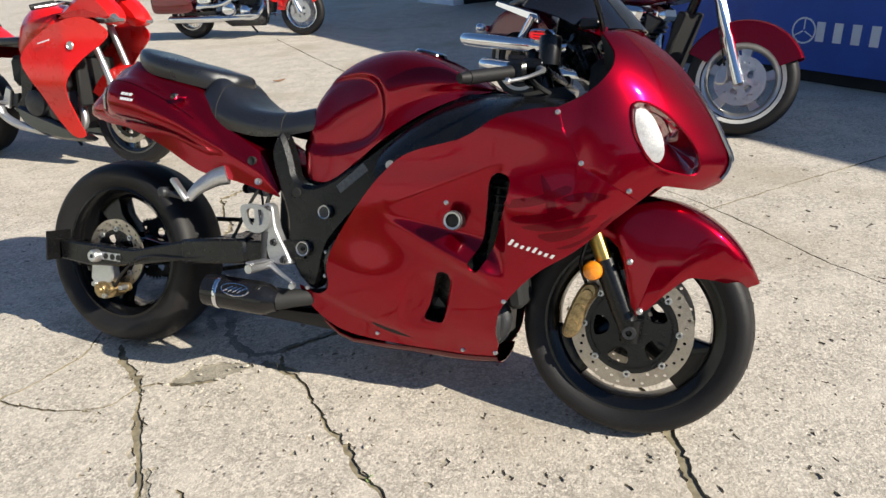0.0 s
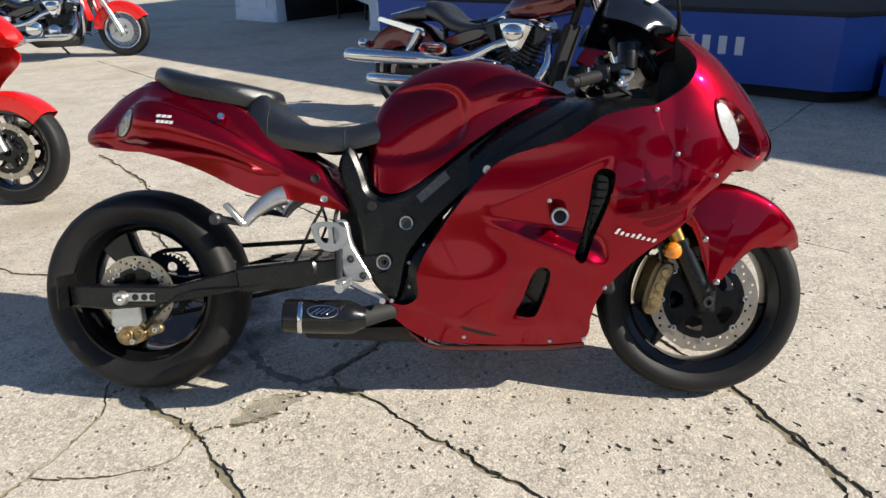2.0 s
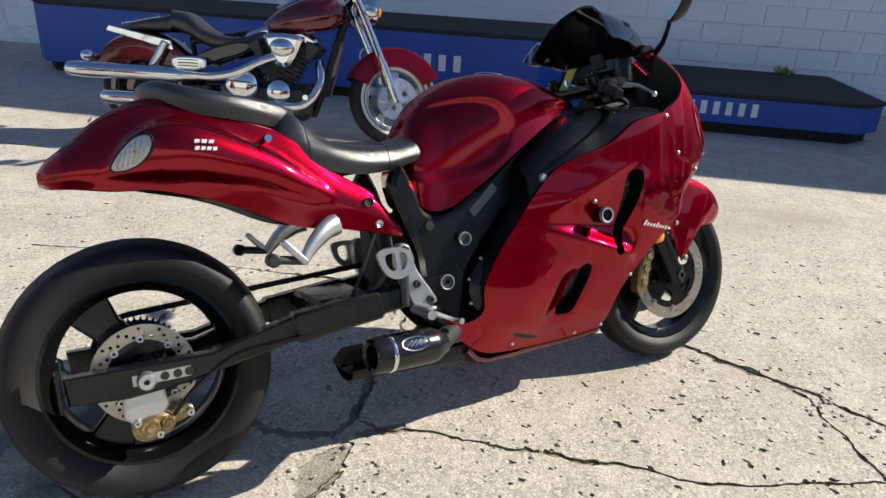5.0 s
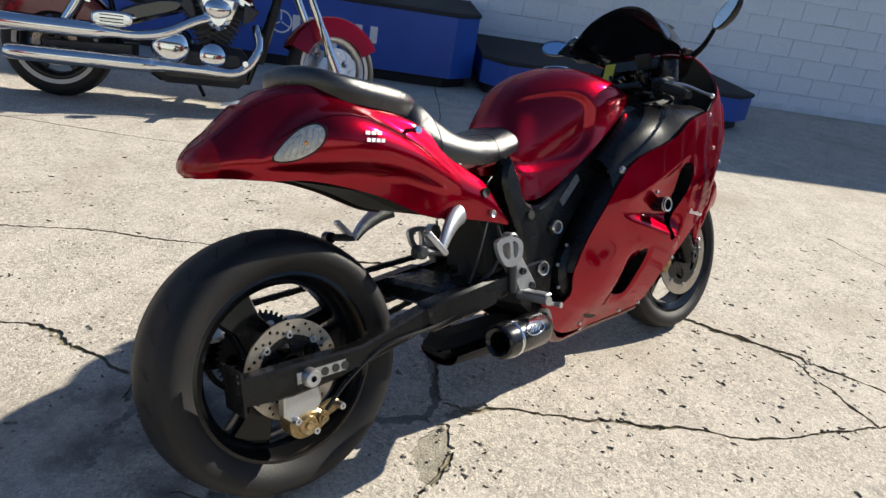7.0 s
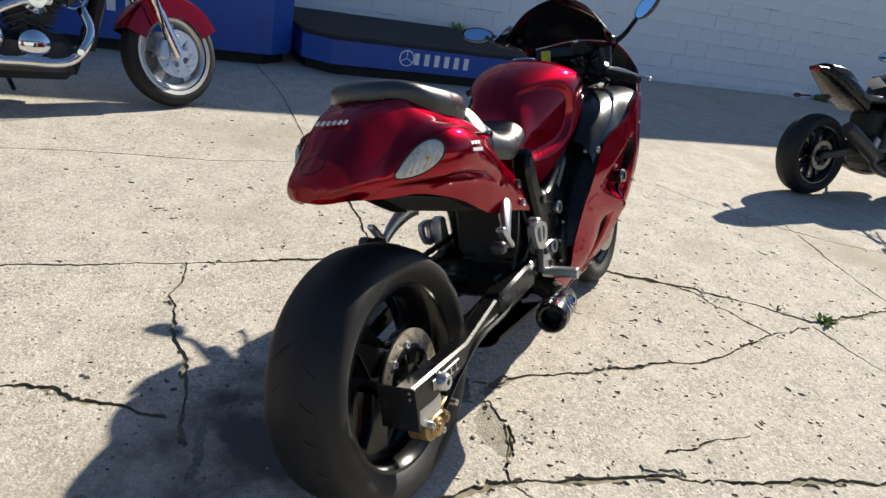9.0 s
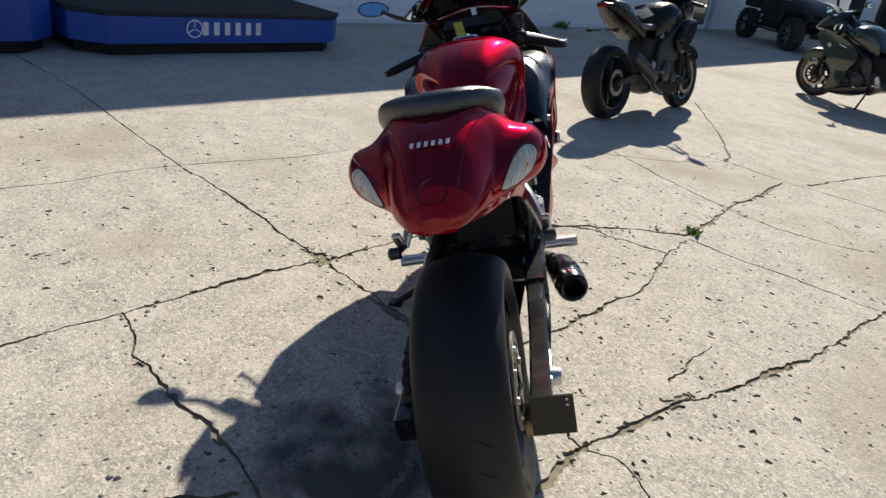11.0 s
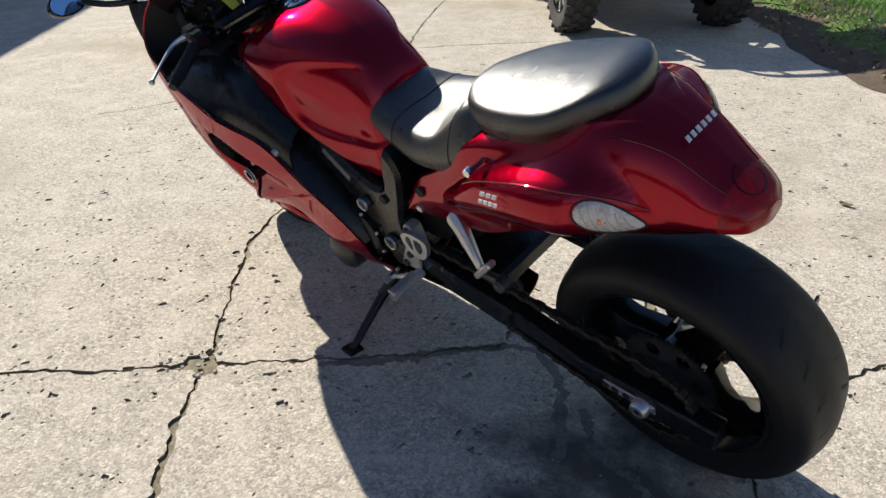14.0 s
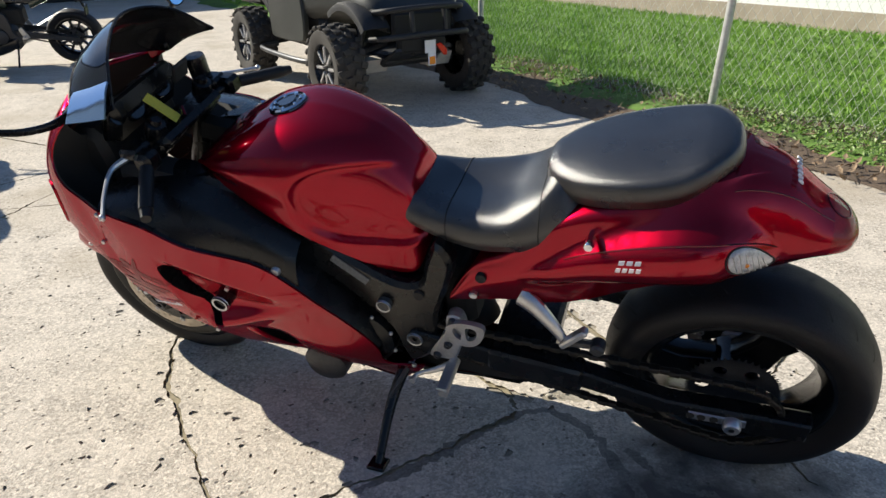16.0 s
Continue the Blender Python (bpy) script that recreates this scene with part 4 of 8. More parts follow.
def disc_geo(c, y, ro, ri, holes=44, thick=0.005):
    g = Geo()
    hs = []
    for k in range(holes):
        t = 2 * math.pi * k / holes
        rr = ri + (ro - ri) * (0.25 + 0.25 * (k % 3))
        hs.append(ring2(rr * math.cos(t), rr * math.sin(t), 0.0044, n=7))
    hs.append(ring2(0, 0, ri, n=40))
    vs, tris = fill(ring2(0, 0, ro, n=56), hs, 0.05)
    for s in (-1, 1):
        g.add([(c[0] + a, y + s * thick / 2, c[2] + b) for a, b in vs], tris)
    for r in (ro, ri):
        g.lathe([(r, y - thick / 2), (r, y + thick / 2)], (c[0], 0, c[2]), 56)
    return g


def wheel(parent, name, c, r, w, rim, spokes, rim_mat, disc=(), sprocket=0.0, spoke_w=0.05, hub=0.05, tyre_mat=None, wall=None, wire=0, seg=56, marks=0, twist=0.0, disc_mat=None, spider=False):
    """rim and spokes as one casting; tyre, discs and sprocket under it."""
    h = w / 2
    g = Geo()
    ri = rim - 0.028
    g.lathe([(rim + 0.008, -h * 0.78), (rim - 0.004, -h * 0.80), (ri, -h * 0.55), (ri - 0.004, 0), (ri, h * 0.55), (rim - 0.004, h * 0.80), (rim + 0.008, h * 0.78), (rim - 0.008, h * 0.5), (rim - 0.016, 0), (rim - 0.008, -h * 0.5)], c, seg, closed=True)
    wh = part(name, g, rim_mat, parent, sharp=50)
    g = Geo()
    g.lathe([(0.012, -h * 0.62), (hub * 0.7, -h * 0.62), (hub, -h * 0.45), (hub * 0.9, 0), (hub, h * 0.45), (hub * 0.7, h * 0.62), (0.012, h * 0.62)], c, 24)
    part("hub", g, rim_mat, wh)
    for k in range(spokes):
        t = 2 * math.pi * (k + 0.25) / spokes + twist
        ct, st = math.cos(t), math.sin(t)
        q = []
        for u, wd in ((hub * 0.8, min(spoke_w * 0.75, hub * 0.8)), ((hub + ri) / 2, spoke_w * 0.5), (ri + 0.006, spoke_w * 0.72)):
            q.append((u, wd))
        poly = [(u, wd) for u, wd in q] + [(u, -wd) for u, wd in q[::-1]]
        poly = [(c[0] + u * ct - v * st, c[2] + u * st + v * ct) for u, v in poly]
        part("spoke", Geo().prism(poly, c[1] - h * 0.30, c[1] + h * 0.30, min(0.006, spoke_w * 0.2)), rim_mat, wh, sharp=50)
    for k in range(wire):
        t = 2 * math.pi * k / wire
        s = 1 if k % 2 else -1
        part("wire_spoke", Geo().tube([(c[0] + hub * 0.8 * math.cos(t + 0.2 * s), c[1] + s * h * 0.45, c[2] + hub * 0.8 * math.sin(t + 0.2 * s)), (c[0] + ri * math.cos(t), c[1], c[2] + ri * math.sin(t))], 0.004, 5, caps=False), rim_mat, wh)
    tg = tyre_geo(c, r, w, rim, seg)
    part("tyre", tg, tyre_mat or RUBBER, wh, "black rubber tyre", merge=0)
    if marks:
        tagged(part("tread_pattern", tread_marks(Geo(), c, r, w, marks, 0), DARK, wh, "dark tread grooves", merge=0), kind="stuff")
    if wall:
        for s in (-1, 1):
            part("white_wall", Geo().lathe([(rim + (r - rim) * 0.12, c[1] + s * (h * 0.91)), (rim + (r - rim) * 0.24, c[1] + s * (h * 0.965)), (rim + (r - rim) * 0.34, c[1] + s * (h * 0.995))], (c[0], 0, c[2]), seg), wall, wh, "white band of the tyre's sidewall")
    for y, ro, rin in disc:
        d = disc_geo(c, y, ro, rin)
        part("brake_disc", d, disc_mat or STEEL, wh, "drilled steel brake disc")
        g = Geo()
        for k in range(8):
            t = 2 * math.pi * k / 8
            part("disc_button", Geo().lathe([(0.004, -0.007), (0.0085, -0.007), (0.0095, -0.004), (0.0095, 0.004), (0.0085, 0.007), (0.004, 0.007)], (c[0] + (rin + 0.004) * math.cos(t), y, c[2] + (rin + 0.004) * math.sin(t)), 10), SILVER, wh)
        g.lathe([(rin + 0.002, y - 0.003), (rin - 0.014, y - 0.003), (rin - 0.014, y + 0.003), (rin + 0.002, y + 0.003)], (c[0], 0, c[2]), 40, closed=True)
        span = 0.27 if not spider else 0.46
        slots = [cr([(u * math.cos(t + e), u * math.sin(t + e)) for u, e in ((rin * 0.52, -span * 0.9), (rin * 0.82, -span), (rin * 0.82, span), (rin * 0.52, span * 0.9))], 3, True) for t in (2 * math.pi * (k + 0.5) / 5 for k in range(5))]
        vs, tris = fill(ring2(0, 0, rin - 0.010, n=40), slots + [ring2(0, 0, hub * 0.55, n=16)], 0.05)
        for e in (-0.003, 0.003):
            g.add([(c[0] + p, y + e, c[2] + q) for p, q in vs], tris)
        part("disc_carrier", g, disc_mat or BLACK, wh)
    if sprocket:
        n = 44
        poly = []
        for k in range(n):
            t = 2 * math.pi * k / n
            for e, rr in ((-0.25, sprocket - 0.005), (-0.08, sprocket + 0.004), (0.08, sprocket + 0.004), (0.25, sprocket - 0.005)):
                a = t + e * 2 * math.pi / n
                poly.append((rr * math.cos(a), rr * math.sin(a)))
        hs = [ring2(0.66 * sprocket * math.cos(t), 0.66 * sprocket * math.sin(t), sprocket * 0.16, n=10) for t in (2 * math.pi * k / 6 for k in range(6))]
        vs, tris = fill(poly, hs, 0.03)
        g = Geo()
        y = c[1] + h * 0.72
        for s in (-0.003, 0.003):
            g.add([(c[0] + a, y + s, c[2] + b) for a, b in vs], tris)
        part("sprocket", g, GREYMETAL, wh)
    return wh


# ---- the red sport motorcycle ----
TH, PH = radians(-22.2), radians(18.3)
bh = Vector((math.cos(TH), math.sin(TH), 0))
bl = Vector((-math.sin(TH) * math.cos(PH), math.cos(TH) * math.cos(PH), -math.sin(PH)))
bu = bh.cross(bl)
BIKE = Matrix((bh, bl, bu)).transposed().to_4x4()
BIKE.translation = (-1.128, 2.164, 0.0)

Z_G, G_V = [0.13, 0.18, 0.25, 0.36, 0.50, 0.60, 0.70, 0.85, 0.93, 1.00, 1.06], [0.22, 0.34, 0.53, 0.74, 0.90, 0.985, 1.0, 1.03, 1.0, 0.86, 0.62]
X_W, W_V = [0.75, 0.90, 1.10, 1.30, 1.50, 1.58], [0.215, 0.240, 0.262, 0.287, 0.285, 0.268]
Z_N, N_V = [0.58, 0.66, 0.70, 0.75, 0.80, 0.90, 1.00, 1.05, 1.10], [1.74, 1.86, 1.907, 1.925, 1.903, 1.842, 1.755, 1.69, 1.62]


def half_width(x, z):
    """How far the fairing's skin stands from the centre plane."""
    g = curve(z, Z_G, G_V)
    k = curve(x, [0.75, 0.95, 1.2, 1.4], [0.45, 0.7, 1.0, 1.0])
    g = 1 - (1 - g) * k if g < 1 else g
    y = curve(x, X_W, W_V) * g
    if x > 1.58:
        s = min(1.0, (x - 1.58) / (curve(z, Z_N, N_V) - 1.58))
        y *= max(0.0, 1 - s * s) ** 0.75
    # blade under the upper vent, scoop above it that sinks towards the vent
    zb, zt = 0.447 + 0.39 * (1.342 - x), 0.695 - 0.42 * (1.37 - x)
    along = min(1.0, max(0.0, (x - 1.06) / 0.28))
    along = along * along * (3 - 2 * along)
    fade = min(1.0, max(0.0, (1.425 - x) / 0.05))
    w = (z - zb) / max(0.05, zt - zb)
    if 0 < w < 1:
        rise = min(1.0, w / 0.36)
        y -= 0.046 * along * fade * rise * rise * (3 - 2 * rise) * math.cos(math.pi / 2 * w) ** 0.7
    y += 0.021 * along * fade * math.exp(-((z - zb + 0.004) / 0.027) ** 2)
    # round swelling over the engine cover, cut by the scoop of the lower vent
    y += 0.022 * math.exp(-(((x - 1.05) / 0.12) ** 2 + ((z - 0.35) / 0.10) ** 2))
    u = min(1.0, max(0.0, (x - 1.115 - 0.30 * (z - 0.34)) / 0.085))
    v = min(1.0, max(0.0, (1.262 + 0.30 * (z - 0.34) - x) / 0.03))
    y -= 0.034 * u * u * (3 - 2 * u) * v * math.exp(-((z - 0.335) / 0.075) ** 4)
    # fold along the lower edge
    k = (z - 0.305 + 0.40 * (x - 0.865)) / 0.012
    if x < 1.16:
        y -= 0.010 * min(1.0, (1.16 - x) / 0.08) / (1 + math.exp(min(30, max(-30, k * 2))))
    return y


def build_main_bike():
    bike = thing("sport_motorcycle", BIKE, "candy red sport motorcycle with stretched swingarm leaning on its stand", "motorcycle")
    s2 = (-1, 1)

    # wheels
    wheel(bike, "front_wheel", (1.722, 0, 0.303), 0.300, 0.124, 0.228, 3, WHEELBLACK, [(-0.076, 0.156, 0.116), (0.076, 0.156, 0.116)], spoke_w=0.110, hub=0.050, marks=22, seg=72, twist=1.05)
    wheel(bike, "rear_wheel", (0.012, 0, 0.324), 0.318, 0.205, 0.222, 3, WHEELBLACK, [(-0.095, 0.118, 0.080)], sprocket=0.108, spoke_w=0.075, hub=0.062, marks=26, seg=80, twist=-0.49)

    # side fairings with two vents each
    edge = [(0.785, 0.322), (0.85, 0.305), (0.893, 0.335), (0.893, 0.40), (0.93, 0.478), (0.995, 0.570), (1.07, 0.660), (1.15, 0.722), (1.30, 0.766), (1.39, 0.820), (1.47, 0.840), (1.53, 0.848)]
    edge = [tuple(q) for q in cr(edge, 4)]
    seam = [(1.545, 0.80), (1.590, 0.715), (1.65, 0.682), (1.722, 0.640)]
    front = [tuple(q) for q in cr([(1.722, 0.640), (1.666, 0.588), (1.593, 0.515), (1.504, 0.452), (1.444, 0.392), (1.400, 0.329), (1.384, 0.265), (1.384, 0.215), (1.366, 0.174)], 4)][1:]
    low = [tuple(q) for q in cr([(1.366, 0.174), (1.28, 0.166), (1.15, 0.166), (1.02, 0.176), (0.915, 0.196), (0.845, 0.240), (0.805, 0.285), (0.785, 0.322)], 4)][1:-1]
    outline = edge + seam + front + low
    vent1 = cr([(1.427, 0.672), (1.410, 0.686), (1.388, 0.685), (1.372, 0.662), (1.365, 0.598), (1.350, 0.510), (1.328, 0.462), (1.330, 0.442), (1.345, 0.434), (1.362, 0.452), (1.395, 0.540), (1.422, 0.628)], 4, True)
    vent2 = cr([(1.264, 0.408), (1.250, 0.419), (1.230, 0.414), (1.214, 0.385), (1.190, 0.315), (1.172, 0.280), (1.178, 0.266), (1.215, 0.262), (1.232, 0.275), (1.248, 0.322), (1.264, 0.380)], 4, True)
    for s in s2:
        f = lambda x, z, s=s: s * half_width(x, z)
        sf = part("side_fairing", Geo().sheet(outline, f, [vent1, vent2], 0.0075), CANDY, bike, thick=0.005, inner=DARK)
        for v, deep in ((vent1, 0.055), (vent2, 0.05)):
            c = v.mean(0)
            g = Geo()
            rows = []
            for k, d in ((1.0, 0.001), (0.97, deep * 0.5), (0.86, deep)):
                rows.append([(c[0] + (x - c[0]) * k - 0.012 * (1 - k), s * (half_width(x, z) - d), c[1] + (z - c[1]) * k) for x, z in v])
            g.grid(rows, close_v=True)
            g.add([rows[-1][i] for i in range(len(v))], [tuple(range(len(v)))])
            duct = part("vent_duct", g, BLACK, sf, "black recessed air vent")
        liner = [(0.90, 0.34), (0.95, 0.48), (1.02, 0.57), (1.10, 0.66), (1.30, 0.75), (1.50, 0.82), (1.58, 0.70), (1.60, 0.60), (1.50, 0.50), (1.40, 0.40), (1.36, 0.26), (1.34, 0.19), (1.0, 0.19), (0.90, 0.24)]
        part("inner_liner", Geo().sheet(liner, lambda x, z, s=s: s * max(0.03, half_width(x, z) - 0.068), (), 0.04), DARK, sf, "black inner lining", thick=0.003)
        # mesh bars behind the upper vent, as the radiator shows through
        for k in range(9):
            z = 0.475 + k * 0.022
            x = curve(z, [0.45, 0.56, 0.68], [1.345, 1.375, 1.398])
            part("radiator_fin", Geo().box((x, s * (half_width(x, z) - 0.046), z), (0.05, 0.008, 0.004), 0.001), BLACK, sf)
        # frame slider
        yb = half_width(1.28, 0.565)
        part("frame_slider", Geo().lathe([(r, s * d) for r, d in ((0.0, 0.030), (0.014, 0.030), (0.015, 0.036), (0.024, 0.036), (0.024, 0.0), (0.024, -0.05))], (1.285, s * (yb + 0.005), 0.562), 20), BLACK, sf)
        part("slider_ring", Geo().lathe([(0.0175, s * (yb + 0.041)), (0.0225, s * (yb + 0.042)), (0.025, s * (yb + 0.034)), (0.0175, s * (yb + 0.034))], (1.285, 0, 0.562), 20, closed=True), SILVER, sf, "bright metal ring")
        for x, z in ((1.259, 0.604), (1.590, 0.722), (1.414, 0.361), (1.274, 0.182), (1.372, 0.192), (0.815, 0.318), (1.53, 0.836), (1.700, 0.664), (1.02, 0.20)):
            y = half_width(x, z)
            part("fairing_bolt", Geo().lathe([(0.0, s * (y + 0.0065)), (0.003, s * (y + 0.0060)), (0.0058, s * (y + 0.0048)), (0.0066, s * (y - 0.002))], (x, 0, z), 12), SILVER, sf)
        slot = cr([(1.015, 0.238), (1.050, 0.226), (1.095, 0.211), (1.120, 0.200), (1.085, 0.202), (1.045, 0.215), (1.018, 0.229)], 3, True)
        part("drain_slot", Geo().sheet(slot, lambda x, z, s=s: s * (half_width(x, z) + 0.0008), (), 0.02), DARK, sf, "small dark slot")
        # lettering and the ghosted brush stroke
        y = half_width(1.487, 0.511)
        dn = Vector((half_width(1.47, 0.511) - half_width(1.50, 0.511), 0.03, half_width(1.487, 0.50) - half_width(1.487, 0.53)))
        nn = Vector((dn.x, s * dn.y, dn.z))
        bars("script_bar", (1.25, 0.8, 0.7, 0.8, 1.1, 0.7, 0.7, 0.8) if s < 0 else (0.8, 0.7, 0.7, 1.1, 0.8, 0.7, 0.8, 1.25), 0.020, facing((1.487, s * (y + 0.004), 0.508), nn, roll=-14 if s < 0 else 14), DECAL, sf, 0.0008, 1.08, 0.35 * -s, "slanting silver bar")
        g = Geo()
        for pl in ([(1.44, 0.585), (1.52, 0.600), (1.60, 0.635), (1.60, 0.612), (1.53, 0.580), (1.45, 0.570)], [(1.46, 0.562), (1.56, 0.585), (1.635, 0.605), (1.60, 0.575), (1.52, 0.555)],
                   [(1.50, 0.545), (1.57, 0.560), (1.62, 0.575), (1.58, 0.545), (1.53, 0.530)], [(1.55, 0.635), (1.60, 0.655), (1.66, 0.650), (1.62, 0.632)], [(1.42, 0.622), (1.50, 0.640), (1.56, 0.668), (1.57, 0.652), (1.50, 0.618), (1.43, 0.606)], [(1.545, 0.515), (1.60, 0.540), (1.655, 0.590), (1.668, 0.602), (1.640, 0.560), (1.58, 0.520)], [(1.50, 0.69), (1.525, 0.66), (1.545, 0.60), (1.53, 0.57), (1.515, 0.63)]):
            g.sheet(cr(pl, 3, True), lambda x, z, s=s: s * (half_width(x, z) + 0.0009), (), 0.016)
        part("ghost_graphic", g, GHOST, sf, "darker red brush-stroke graphic")

    # belly pan
    rows = []
    for x in np.linspace(0.86, 1.375, 14):
        z0 = curve(x, [0.86, 0.90, 0.99, 1.15, 1.28, 1.375], [0.225, 0.186, 0.170, 0.166, 0.166, 0.178])
        y0 = half_width(x, z0) - 0.002
        rows.append([(x, y0 * math.cos(t), z0 - 0.030 * math.sin(t)) for t in np.linspace(0, math.pi, 13)])
    # coloured a darker red than the side fairings
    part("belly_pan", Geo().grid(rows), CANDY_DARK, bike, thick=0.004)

    # the pan runs on under the silencer as an open channel
    rows = []
    for x in np.linspace(0.53, 0.90, 12):
        u = (x - 0.53) / 0.37
        half, deep = 0.080 + 0.035 * u, 0.040 + 0.030 * u
        z0 = 0.160 + 0.012 * (1 - u)
        rows.append([(x, half * math.sin(v * math.pi / 2), z0 + deep * (1 - math.cos(v * math.pi / 2))) for v in np.linspace(-1, 1, 15)])
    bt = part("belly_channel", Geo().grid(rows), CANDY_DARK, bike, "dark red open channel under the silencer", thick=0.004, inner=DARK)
    part("heat_pad", Geo().box((0.69, 0.03, 0.212), (0.34, 0.13, 0.07), 0.03), DARK, bt, "dull black padding")

    # nose with a hollow for each side lamp
    nose_top = [(1.53, 0.848), (1.575, 0.872), (1.613, 0.902), (1.638, 0.940), (1.640, 0.975), (1.622, 1.005), (1.60, 1.032)]
    ridge = [(curve(z, Z_N, N_V) - 0.0015, z) for z in np.linspace(1.062, 0.690, 26)]
    chin = [(1.86, 0.672), (1.815, 0.676), (1.765, 0.678), (1.738, 0.655)]
    nose_out = [tuple(q) for q in cr(nose_top, 4)] + ridge + [tuple(q) for q in cr(chin, 3)] + [(1.722, 0.640), (1.65, 0.682), (1.590, 0.715), (1.545, 0.80)]
    eye = cr([(1.692, 0.862), (1.720, 0.868), (1.770, 0.842), (1.822, 0.790), (1.848, 0.740), (1.838, 0.710), (1.800, 0.710), (1.752, 0.726), (1.715, 0.770), (1.694, 0.820)], 4, True)
    for s in s2:
        nf = part("nose_fairing", Geo().sheet(nose_out, lambda x, z, s=s: s * half_width(x, z), [eye], 0.014), CANDY, bike, thick=0.004, inner=DARK)
        c = eye.mean(0)
        rows = []
        for k, d in ((1.0, 0.0005), (0.95, 0.010), (0.80, 0.026), (0.45, 0.034), (0.02, 0.036)):
            rows.append([(c[0] + (x - c[0]) * k, s * (half_width(x, z) * (k + (1 - k) * 0.9) - d + (1 - k) * 0.012), c[1] + (z - c[1]) * k) for x, z in eye])
        part("lamp_hollow", Geo().grid(rows, close_v=True), CANDY, nf, "dark red hollow round the side lamp")
        lens = cr([(1.700, 0.852), (1.724, 0.850), (1.752, 0.812), (1.768, 0.765), (1.760, 0.735), (1.738, 0.742), (1.712, 0.785), (1.700, 0.822)], 3, True)
        part("position_lamp", Geo().sheet(lens, lambda x, z, s=s: s * (half_width(x, z) - 0.010 + 0.004 * math.sin((x - 1.7) * 40)), (), 0.012), LAMPGLASS, nf, "clear ribbed side lamp lens", thick=0.006)
        rim = [(x, s * (half_width(x, z) + 0.001), z) for x, z in eye]
        part("lamp_rim", Geo().tube(rim + rim[:1], 0.0035, 6, caps=False), CANDY, nf)
    g = Geo()
    rows = []
    for z in np.linspace(0.93, 0.70, 14):
        xn = curve(z, Z_N, N_V)
        rows.append([(xn + 0.002 - 0.75 * abs(y) ** 1.5, y, z) for y in np.linspace(-0.042, 0.042, 9)])
    part("headlight", g.grid(rows), HEADGLASS, bike, "clear stacked headlight glass", thick=0.006)

    # inner cockpit shell and dash
    g = Geo()
    rim = cr(nose_top, 4)
    for s in s2:
        rows = []
        for x, z in rim:
            y = half_width(x, z) - 0.004
            rows.append([(x + dx, s * (y - dy), z - dz) for dx, dy, dz in ((0, 0, 0), (0.01, 0.03, 0.05), (0.0, 0.08, 0.09), (-0.02, 0.14, 0.10))])
        g.grid(rows)
    part("lamp_housing", Geo().box((1.62, 0, 0.90), (0.10, 0.30, 0.16), 0.02), DARK, bike)
    part("inner_cowl", g, DARK, bike, "matt black cockpit lining", thick=0.004)
    g = Geo().box((1.545, 0, 0.985), (0.06, 0.27, 0.13), 0.025, Matrix.Rotation(radians(-28), 4, "Y"))
    dash = part("instrument_panel", g, BLACK, bike)
    for y, r in ((-0.055, 0.038), (0.055, 0.038), (0.0, 0.022), (0.115, 0.020), (-0.115, 0.020)):
        part("dial", Geo().lathe([(0.0, -0.034), (r * 0.9, -0.034), (r, -0.040), (r, -0.02)], (0, 0, 0), 20, "x").move(pose(1.545, y, 0.99, 0, 28, 0)), SHEEN, dash)

    # windscreen
    half = np.array([[(1.548, -0.178, 1.040), (1.635, -0.125, 1.052), (1.688, 0, 1.066)],
                     [(1.505, -0.198, 1.062), (1.570, -0.138, 1.118), (1.615, 0, 1.140)],
                     [(1.455, -0.208, 1.078), (1.505, -0.132, 1.158), (1.540, 0, 1.190)],
                     [(1.405, -0.206, 1.090), (1.440, -0.115, 1.185), (1.470, 0, 1.222)]])
    full = np.concatenate([half, half[:, 1::-1] * np.array([1, -1, 1])], axis=1)
    fine = np.array([cr(r, 6) for r in full])
    fine = cr(fine, 6)
    ws = part("windscreen", Geo().grid(fine), SCREEN, bike, "dark smoked double-bubble windscreen", thick=0.004)
    lip = [tuple(p) for p in fine[-1]]
    part("screen_edge", Geo().tube(lip, 0.004, 6), BLACK, ws)
    a, b, c, d = fine[8, 5], fine[8, 9], fine[10, 5], fine[10, 9]
    out = Vector(np.cross(b - a, c - a)).normalized()
    out = np.array(out if out.y < 0 else -out) * 0.0075
    part("screen_sticker", Geo().grid([[a + out, b + out], [c + out, d + out]]), DECAL, ws, "small white bar", thick=0.001)
    for s in s2:
        part("screen_tab", Geo().box((1.575, s * 0.168, 1.045), (0.07, 0.012, 0.028), 0.004, Matrix.Rotation(radians(20), 4, "Y") @ Matrix.Rotation(radians(s * -25), 4, "Z")), CANDY, bike, "small red screen bracket")
        # mirrors, the right one folded upwards
        up = s < 0
        path = [(1.600, s * 0.185, 1.040), (1.598, s * 0.220, 1.062), (1.590, s * 0.250, 1.090), (1.575, s * 0.285, 1.125)] if up else [(1.565, s * 0.185, 1.058), (1.560, s * 0.25, 1.066), (1.575, s * 0.31, 1.085), (1.578, s * 0.365, 1.118)]
        mr = part("mirror_arm", Geo().box((1.568, s * 0.178, 1.052), (0.05, 0.03, 0.026), 0.006).tube(path, [0.012, 0.010, 0.009, 0.008], 10, 4, flat=0.6), BLACK, bike)
        hc = Vector((1.572, s * 0.318, 1.158)) if up else Vector((1.572, s * 0.405, 1.132))
        hm = facing(hc, (-1, 0.35, 0.35) if up else (-1, -0.60, 0.38)) @ pose(0, 0, 0, 0, 0, 48 if up else -8)
        rows = []
